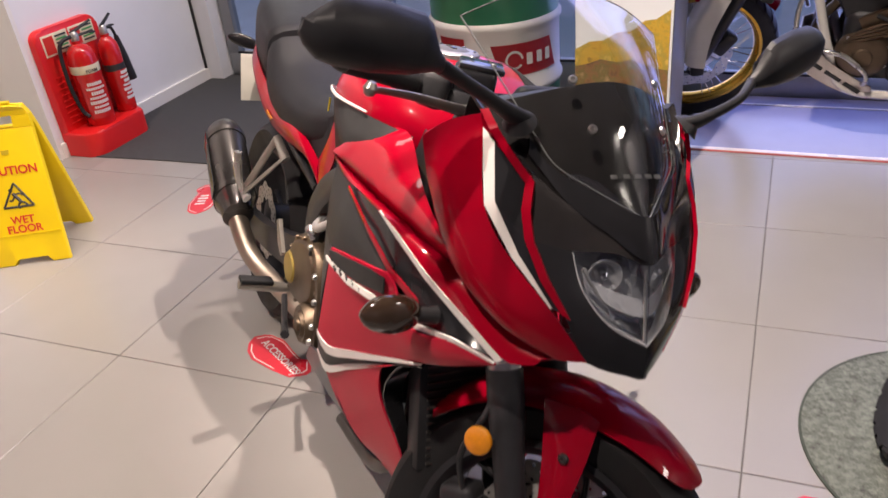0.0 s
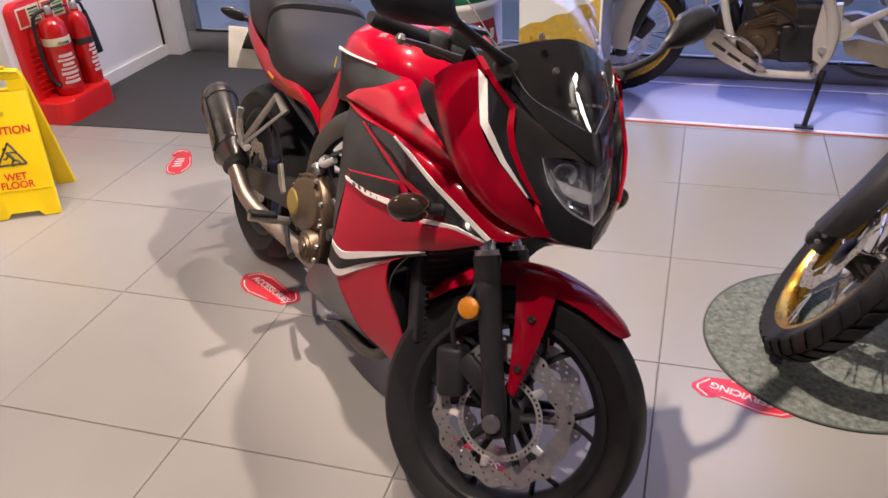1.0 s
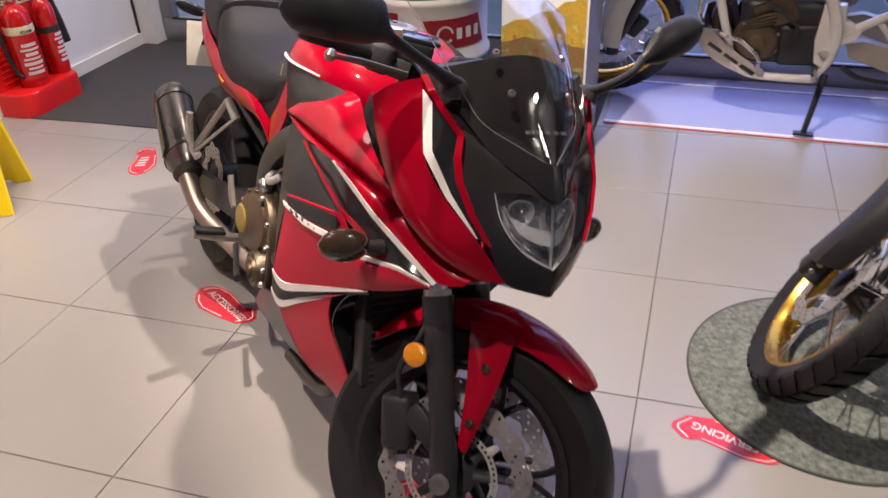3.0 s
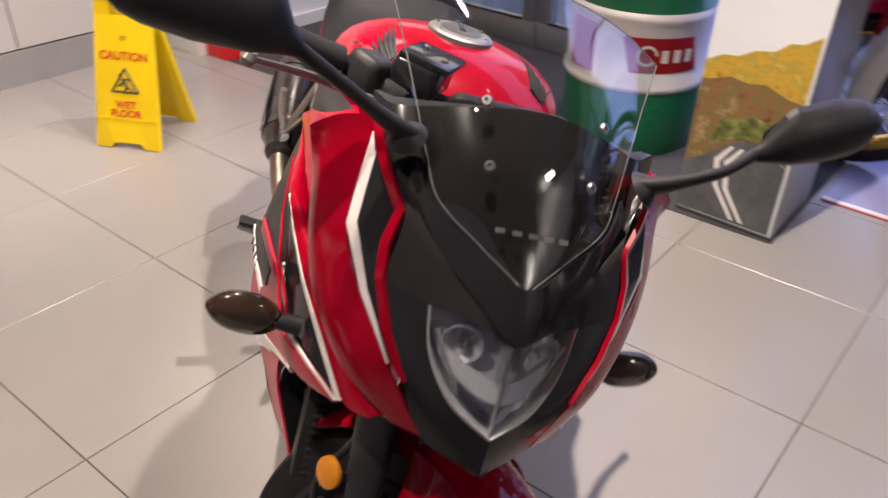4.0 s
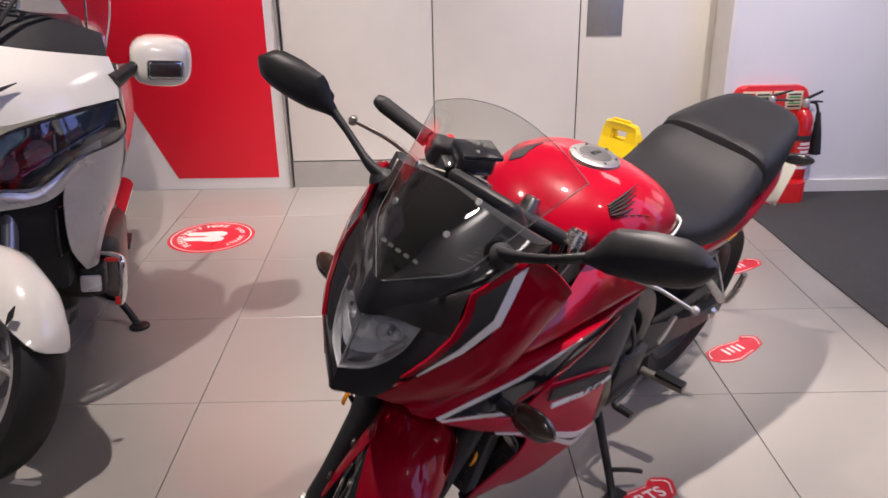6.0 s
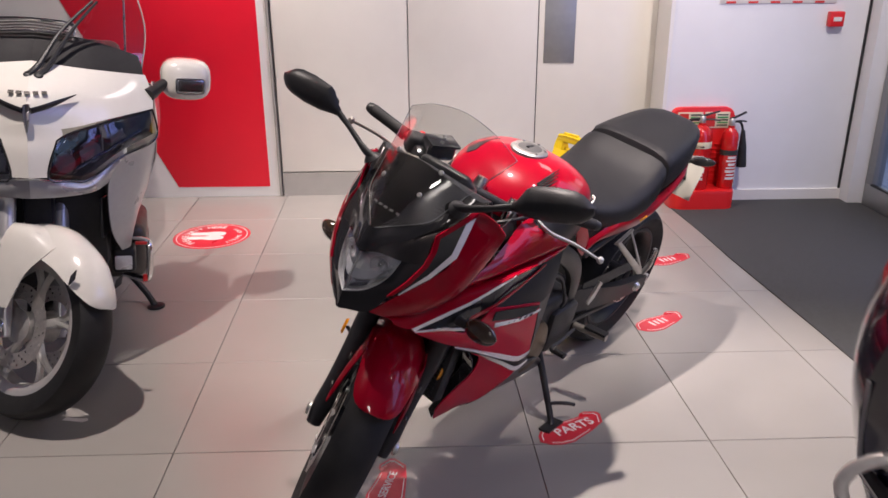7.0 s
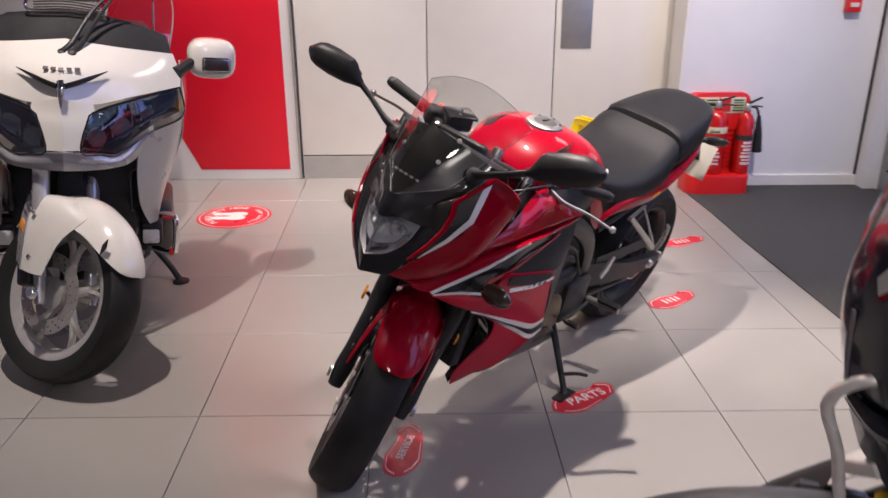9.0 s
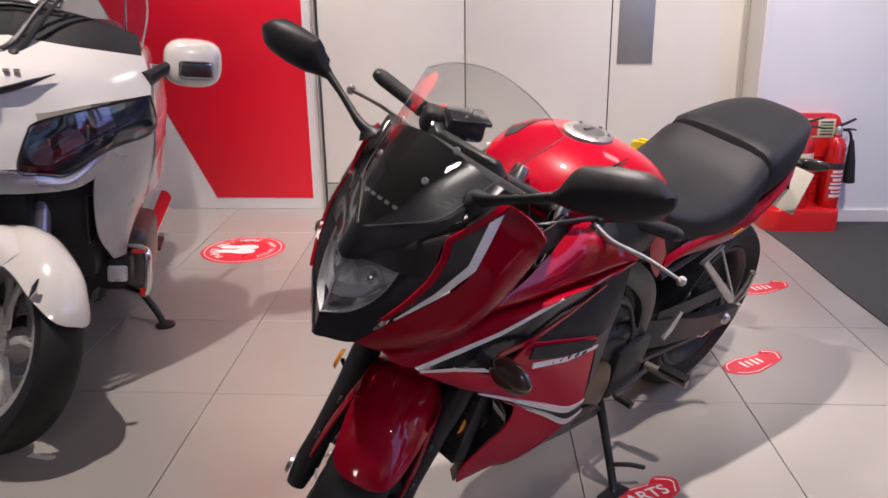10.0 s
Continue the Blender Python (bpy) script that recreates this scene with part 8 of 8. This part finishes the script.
    pair("lower_flash", [[(-0.244, 0.232, 1.028), (-0.30, 0.240, 1.030), (-0.345, 0.246, 1.034), (-0.43, 0.248, 1.03)], [(-0.292, 0.226, 0.952), (-0.32, 0.232, 0.950), (-0.35, 0.236, 0.948), (-0.43, 0.238, 0.93)]], PEARL, "white lower panel", nu=4, nv=12, thick=0.004, lift=0.002)
    pair("lower_shroud", [[(-0.190, 0.200, 1.026), (-0.244, 0.222, 1.036), (-0.34, 0.236, 1.05), (-0.45, 0.240, 1.05)], [(-0.215, 0.198, 0.965), (-0.268, 0.214, 0.955), (-0.34, 0.226, 0.940), (-0.45, 0.230, 0.92)], [(-0.245, 0.190, 0.905), (-0.292, 0.204, 0.900), (-0.35, 0.214, 0.890), (-0.45, 0.220, 0.87)]], BLACK, "", nu=8, nv=14, thick=0.004)
    p("radiator", box(0.05, 0.34, 0.30, pose(-0.33, 0, 0.80, 0, -12, 0), 0.01), BLACK_SATIN)
    p("fuel_tank", add_loft(bmesh.new(), [egg(x, t, 0.80, h, 24, 2.6) for x, t, h in ((-0.36, 1.08, 0.12), (-0.50, 1.13, 0.19), (-0.66, 1.12, 0.20), (-0.80, 1.02, 0.15), (-0.86, 0.95, 0.11))], 14), lacquer)
    p("seat", add_loft(bmesh.new(), [egg(x, t, b, h, 24, 3) for x, t, b, h in ((-0.80, 0.98, 0.88, 0.10), (-0.95, 0.92, 0.83, 0.14), (-1.15, 0.92, 0.83, 0.16), (-1.35, 0.97, 0.87, 0.15), (-1.62, 0.99, 0.91, 0.12))], 16), SEAT)
    scr = [[(-0.275, 0.090, 1.465), (-0.20, 0.0, 1.485), (-0.275, -0.090, 1.465)], [(-0.35, 0.12, 1.54), (-0.30, 0.0, 1.57), (-0.35, -0.12, 1.54)], [(-0.40, 0.09, 1.60), (-0.37, 0.0, 1.63), (-0.40, -0.09, 1.60)]]
    p("windscreen", sheet(scr, nu=12, nv=17, thick=0.004, out=(1, 0, 0.5)), CLEAR)
    for s in (-1, 1):
        bar = p("handlebar", tube([bars @ Vector(q) for q in ((-0.42, s * 0.06, 0.80), (-0.43, s * 0.15, 0.86), (-0.46, s * 0.28, 0.90), (-0.52, s * 0.42, 0.89))], 0.012, 10, 18), DARK_ALLOY)
        p("grip", tube([bars @ Vector(q) for q in ((-0.475, s * 0.31, 0.90), (-0.52, s * 0.425, 0.889))], 0.0175, 12, 4), RUBBER, bar)
        p("hand_guard", moved(sheet([[(-0.40, s * 0.27, 0.94), (-0.375, s * 0.36, 0.935), (-0.44, s * 0.46, 0.91)], [(-0.41, s * 0.27, 0.86), (-0.385, s * 0.36, 0.845), (-0.45, s * 0.46, 0.86)]], nu=5, nv=12, thick=0.004, out=(1, 0, 0)), bars), BLACK_SATIN, bar)
        stalk = p("mirror", tube([bars @ Vector(q) for q in ((-0.44, s * 0.25, 0.90), (-0.43, s * 0.29, 1.0), (-0.46, s * 0.33, 1.06))], 0.007, 8, 12), BLACK_SATIN)
        p("mirror_shell", box(0.03, 0.15, 0.09, bars @ pose(-0.46, s * 0.36, 1.09), 0.014, 3), BLACK_SATIN, stalk)

    # frame, engine, skid plate, swing arm
    for s in (-1, 1):
        p("frame_rail", tube([(-0.40, s * 0.05, 1.0), (-0.62, s * 0.16, 0.90), (-0.86, s * 0.19, 0.76), (-0.96, s * 0.19, 0.60), (-0.98, s * 0.17, 0.42), (-0.94, s * 0.15, 0.30)], [0.026, 0.026, 0.028, 0.032, 0.034, 0.026], 12, 36, 0.7), frame_paint, None, "painted steel frame rail")
        p("down_tube", tube([(-0.42, s * 0.05, 0.95), (-0.48, s * 0.13, 0.70), (-0.55, s * 0.15, 0.45), (-0.64, s * 0.15, 0.28), (-0.94, s * 0.15, 0.27)], 0.019, 10, 30), frame_paint)
        pivot = bmesh.new()
        add_prism(pivot, [(-0.912, 0.63), (-0.996, 0.64), (-1.005, 0.565), (-1.076, 0.530), (-1.06, 0.49), (-1.005, 0.46), (-0.997, 0.374), (-0.955, 0.350), (-0.921, 0.368), (-0.905, 0.472)], 0.034, pose(0, s * 0.165 + 0.017, 0, 90), 0.006)
        pivot = p("pivot_plate", pivot, frame_paint, None, "painted frame pivot plate")
        p("pivot_cap", lathe([(0.004, 0.012), (0.018, 0.011), (0.024, 0.0)], pose(-0.955, s * 0.182, 0.42, -90 * s), 18), ALLOY, pivot)
        p("screw", bolt(pose(-0.985, s * 0.182, 0.53, -90 * s), 0.010, 0.006), STEEL, pivot)
        p("sub_frame", tube([(-1.01, s * 0.165, 0.505), (-1.19, s * 0.155, 0.613), (-1.40, s * 0.14, 0.75), (-1.62, s * 0.12, 0.90)], [0.020, 0.016, 0.014], 10, 16), frame_paint)
        p("sub_frame", tube([(-0.90, s * 0.17, 0.80), (-1.20, s * 0.15, 0.86), (-1.62, s * 0.12, 0.93)], 0.016, 10, 14), frame_paint)
        peg_frame = p("peg_bracket", tube([(-1.13, s * 0.158, 0.570), (-1.175, s * 0.172, 0.52), (-1.213, s * 0.182, 0.480), (-1.250, s * 0.176, 0.545), (-1.30, s * 0.158, 0.625), (-1.38, s * 0.145, 0.735)], 0.012, 10, 30), frame_paint, None, "painted pillion peg bracket")
        p("pillion_peg", tube([(-1.215, s * 0.19, 0.478), (-1.26, s * 0.215, 0.515), (-1.315, s * 0.225, 0.56)], [0.016, 0.032, 0.022], 12, 10, 0.8), CHROME, peg_frame)
        p("footpeg", tube([(-0.93, s * 0.17, 0.335), (-0.93, s * 0.28, 0.345)], 0.014, 10, 3), STEEL)
        arm = bmesh.new()
        add_prism(arm, [(-1.03, 0.450), (-1.094, 0.466), (-1.25, 0.430), (-1.42, 0.386), (-1.64, 0.368), (-1.66, 0.318), (-1.62, 0.290), (-1.43, 0.305), (-1.22, 0.330), (-1.055, 0.385)], 0.036, pose(0, s * 0.125 + 0.018, 0, 90), 0.006)
        p("swing_arm", arm, BEIGE_ALLOY, None, "beige alloy swing arm")
        p("chain_guard", tube([(-1.04, s * 0.155, 0.345), (-1.12, s * 0.158, 0.300), (-1.26, s * 0.155, 0.290), (-1.34, s * 0.15, 0.335)], [0.016, 0.018, 0.014], 8, 16, 0.6), BLACK_SATIN)
    eng = bmesh.new()
    add_box(eng, pose(-0.80, 0, 0.47), 0.42, 0.30, 0.30, 0.045, 3)
    add_box(eng, pose(-0.66, 0, 0.66, 0, 24, 0), 0.20, 0.26, 0.26, 0.03, 2)
    eng = p("engine", eng, DARK_ALLOY, None, "dark engine with bronze covers")
    for s in (-1, 1):
        p("engine_cover", lathe([(0.012, 0.052), (0.035, 0.050), (0.040, 0.040), (0.075, 0.036), (0.098, 0.020), (0.105, 0.0)], pose(-0.672, s * 0.140, 0.440, -90 * s), 28), BRONZE, eng)
        p("head_cover", box(0.17, 0.03, 0.12, pose(-0.735, s * 0.138, 0.570, 0, 24, 0), 0.012, 2), BRONZE, eng)
        p("clutch_cover", box(0.17, 0.03, 0.19, pose(-0.848, s * 0.150, 0.430, 0, 4, 0), 0.02, 3), DARK_ALLOY, eng)
        for k in range(7):
            t = 2 * math.pi * k / 7
            p("screw", bolt(pose(-0.672 + 0.094 * math.cos(t), s * 0.156, 0.440 + 0.094 * math.sin(t), -90 * s), 0.007, 0.008), STEEL, eng)
        for k in range(4):
            p("cover_rib", tube([(-0.60 - 0.012 * k, s * 0.165, 0.500 + 0.012 * k), (-0.67, s * 0.178, 0.52 + 0.014 * k), (-0.74, s * 0.165, 0.535 + 0.016 * k)], 0.006, 6, 10), BRONZE, eng)
        p("oil_hose", tube([(-0.70, s * 0.16, 0.61), (-0.78, s * 0.185, 0.58), (-0.83, s * 0.185, 0.52), (-0.80, s * 0.175, 0.44)], 0.008, 8, 18), BLACK_SATIN, eng)
        p("exhaust_header", tube([(-0.56, s * 0.06, 0.62), (-0.49, s * 0.07, 0.52), (-0.52, s * 0.08, 0.38), (-0.62, s * 0.06, 0.30)], 0.02, 10, 18), BRONZE)
    skid = p("skid_plate", sheet([[(-0.424, 0.12, 0.465), (-0.424, -0.12, 0.465)], [(-0.443, 0.150, 0.382), (-0.443, -0.150, 0.382)], [(-0.56, 0.158, 0.300), (-0.56, -0.158, 0.300)], [(-0.68, 0.158, 0.258), (-0.68, -0.158, 0.258)], [(-0.92, 0.14, 0.245), (-0.92, -0.14, 0.245)]], nu=16, nv=8, thick=0.006, out=(1, 0, -1)), SKID_ALLOY, None, "silver alloy skid plate")
    for s in (-1, 1):
        p("skid_side", sheet([[(-0.424, s * 0.122, 0.465), (-0.443, s * 0.152, 0.382), (-0.56, s * 0.160, 0.300), (-0.68, s * 0.160, 0.258), (-0.73, s * 0.158, 0.262)], [(-0.500, s * 0.160, 0.480), (-0.530, s * 0.170, 0.440), (-0.60, s * 0.175, 0.385), (-0.665, s * 0.175, 0.342), (-0.725, s * 0.170, 0.308)]], nu=5, nv=18, thick=0.005, out=(0, s, 0)), SKID_ALLOY, skid)
        for k in range(3):
            p("slot", box(0.075, 0.006, 0.018, pose(-0.505 - 0.075 * k, s * (0.1655 + 0.002 * k), 0.396 - 0.048 * k, 0, -33, 0), 0.002), BLACK, skid)
        p("bar_loop", tube([(-0.50, s * 0.17, 0.480), (-0.545, s * 0.200, 0.472), (-0.603, s * 0.205, 0.462), (-0.655, s * 0.208, 0.425), (-0.692, s * 0.208, 0.389), (-0.700, s * 0.20, 0.349), (-0.69, s * 0.178, 0.325)], 0.010, 10, 30), STEEL, skid)
        p("bar_loop", tube([(-0.44, s * 0.14, 0.50), (-0.42, s * 0.18, 0.56), (-0.43, s * 0.19, 0.68), (-0.47, s * 0.17, 0.78)], 0.010, 10, 20), STEEL, skid)
    p("silencer", tube([(-1.20, -0.17, 0.52), (-1.40, -0.2, 0.60), (-1.85, -0.22, 0.72)], [0.04, 0.07, 0.065], 18, 14), EXHAUST_SILVER)
    p("tail", add_loft(bmesh.new(), [egg(x, t, b, h, 16, 3) for x, t, b, h in ((-1.45, 0.90, 0.82, 0.12), (-1.75, 0.95, 0.88, 0.09), (-1.88, 0.95, 0.91, 0.06))], 8), BLACK_SATIN)
    p("plate_carrier", box(0.02, 0.12, 0.26, pose(-1.93, 0, 0.78, 0, 24, 0), 0.006), BLACK_SATIN)
    for s in (-1, 1):
        p("indicator", tube([(-1.82, s * 0.06, 0.88), (-1.83, s * 0.15, 0.88)], [0.01, 0.024, 0.022], 12, 6), AMBER)
    st = p("side_stand", tube([(-0.98, 0.15, 0.30), (-0.955, 0.235, 0.16), (-0.94, 0.285, 0.075)], [0.016, 0.014, 0.013], 10, 10), DARK_ALLOY)
    p("stand_foot", box(0.085, 0.05, 0.010, pose(-0.94, 0.29, 0.075, 15), 0.003), DARK_ALLOY, st)
    p("brake_pedal", tube([(-0.95, -0.17, 0.33), (-0.84, -0.2, 0.30), (-0.80, -0.22, 0.33)], 0.008, 8, 12), ALLOY)
    if crash_bars:
        s = 1
        loop = p("crash_bar", tube([(-0.24, 0.14, 1.085), (-0.170, 0.182, 1.090), (-0.140, 0.196, 1.076), (-0.127, 0.205, 1.054), (-0.130, 0.208, 1.034), (-0.147, 0.214, 0.989), (-0.156, 0.219, 0.935), (-0.164, 0.224, 0.889), (-0.178, 0.230, 0.874), (-0.205, 0.238, 0.872), (-0.259, 0.250, 0.880), (-0.327, 0.262, 0.885), (-0.40, 0.268, 0.86), (-0.55, 0.265, 0.76), (-0.75, 0.24, 0.60), (-0.90, 0.18, 0.46)], 0.0080, 14, 130), BAR_STEEL, None, "brushed steel crash bar")
        p("bar_strut", tube([(-0.197, 0.236, 0.870), (-0.248, 0.207, 0.712), (-0.33, 0.185, 0.58), (-0.44, 0.16, 0.42)], 0.0088, 12, 18), BAR_STEEL, loop)
        p("bar_bracket", box(0.060, 0.008, 0.020, pose(-0.172, 0.200, 0.960, 0, 35, -30), 0.003), BAR_STEEL, loop)
        p("drain_plug", lathe([(0.004, 0.012), (0.012, 0.010), (0.014, 0.0)], pose(-0.204, 0.165, 0.888, -90), 14), YELLOW, eng)
        for k in range(3):
            p("coolant_hose", tube([(-0.23, 0.12 + 0.02 * k, 0.93 - 0.05 * k), (-0.30, 0.19, 0.88 - 0.05 * k), (-0.40, 0.2, 0.84 - 0.06 * k), (-0.5, 0.16, 0.78 - 0.06 * k)], 0.012, 8, 18), RUBBER, eng)
    return a


adventure_bike(pose(1.71, -0.50, 0.006, 0, 0, 140) @ pose(0, 0, 0, -12), "dark adventure motorcycle with gold wheels and steel crash bars", 20, NAVY, DARK_ALLOY, True, GUARD_BLACK, pose(1.683, -0.524, 0.296, 0, 0, 170) @ pose(0, 0, 0, -32), 0.62)
adventure_bike(pose(3.70, 0.36, 0.004, 0, 0, 86) @ pose(0, 0, 0, -11), "adventure motorcycle with white frame and silver skid plate", 18, NAVY, PEARL, False, RED)

# oval carpet under the front wheel
oval = thing("carpet_mat", pose(1.669, -0.522, 0.0005, 0, 0, 20), "round grey green carpet mat under a motorcycle wheel", "mat")
part("carpet", lathe([(0.378, 0.0), (0.382, 0.003), (0.378, 0.0055)], None, 80), CARPET, oval)
part("bound_edge", lathe([(0.378, 0.0), (0.384, 0.0), (0.384, 0.0058), (0.378, 0.0062)], None, 80, True), mat("dark_green_binding", (0.06, 0.075, 0.06), 0.9, 0, 0.3, 60), oval)


# ---- floor tiles, last ----
TILE = mat("polished_porcelain", (0.310, 0.294, 0.277), 0.27, 0, 0.04, 5, random=0.03, stain=0.0, spec=0.45, fixed=True)


def tile_mesh():
    """One polished tile with a small arris; the floor's joints run a little out of square."""
    bm = bmesh.new()
    a, b = 0.6045, 0.6245
    for z, g in ((-0.008, 0.0), (-0.0012, 0.0), (0.0, 0.0014)):
        for x, y in ((g, g), (a - g, g), (a - g, b - g), (g, b - g)):
            bm.verts.new((x - 0.028 * (y - b / 2), y, z))
    bm.verts.ensure_lookup_table()
    v = bm.verts
    for k in range(2):
        for j in range(4):
            bm.faces.new((v[4 * k + j], v[4 * k + (j + 1) % 4], v[4 * k + 4 + (j + 1) % 4], v[4 * k + 4 + j]))
    bm.faces.new((v[8], v[9], v[10], v[11]))
    me = bpy.data.meshes.new("tile")
    bm.to_mesh(me)
    bm.free()
    me.materials.append(TILE)
    return me


TILE_MESH = tile_mesh()
for i in range(-6, 6):
    for j in range(-7, 5):
        y = 0.612 + 0.6275 * j
        x = 0.222 + 0.6075 * i - 0.028 * (y + 0.31 - 0.6)
        if WEST - 0.5 < x < EAST and SOUTH - 0.5 < y < NORTH + 0.1:
            ob = new("tile", TILE_MESH)
            ob.location = (x, y, 0)
            ob.parent = floor
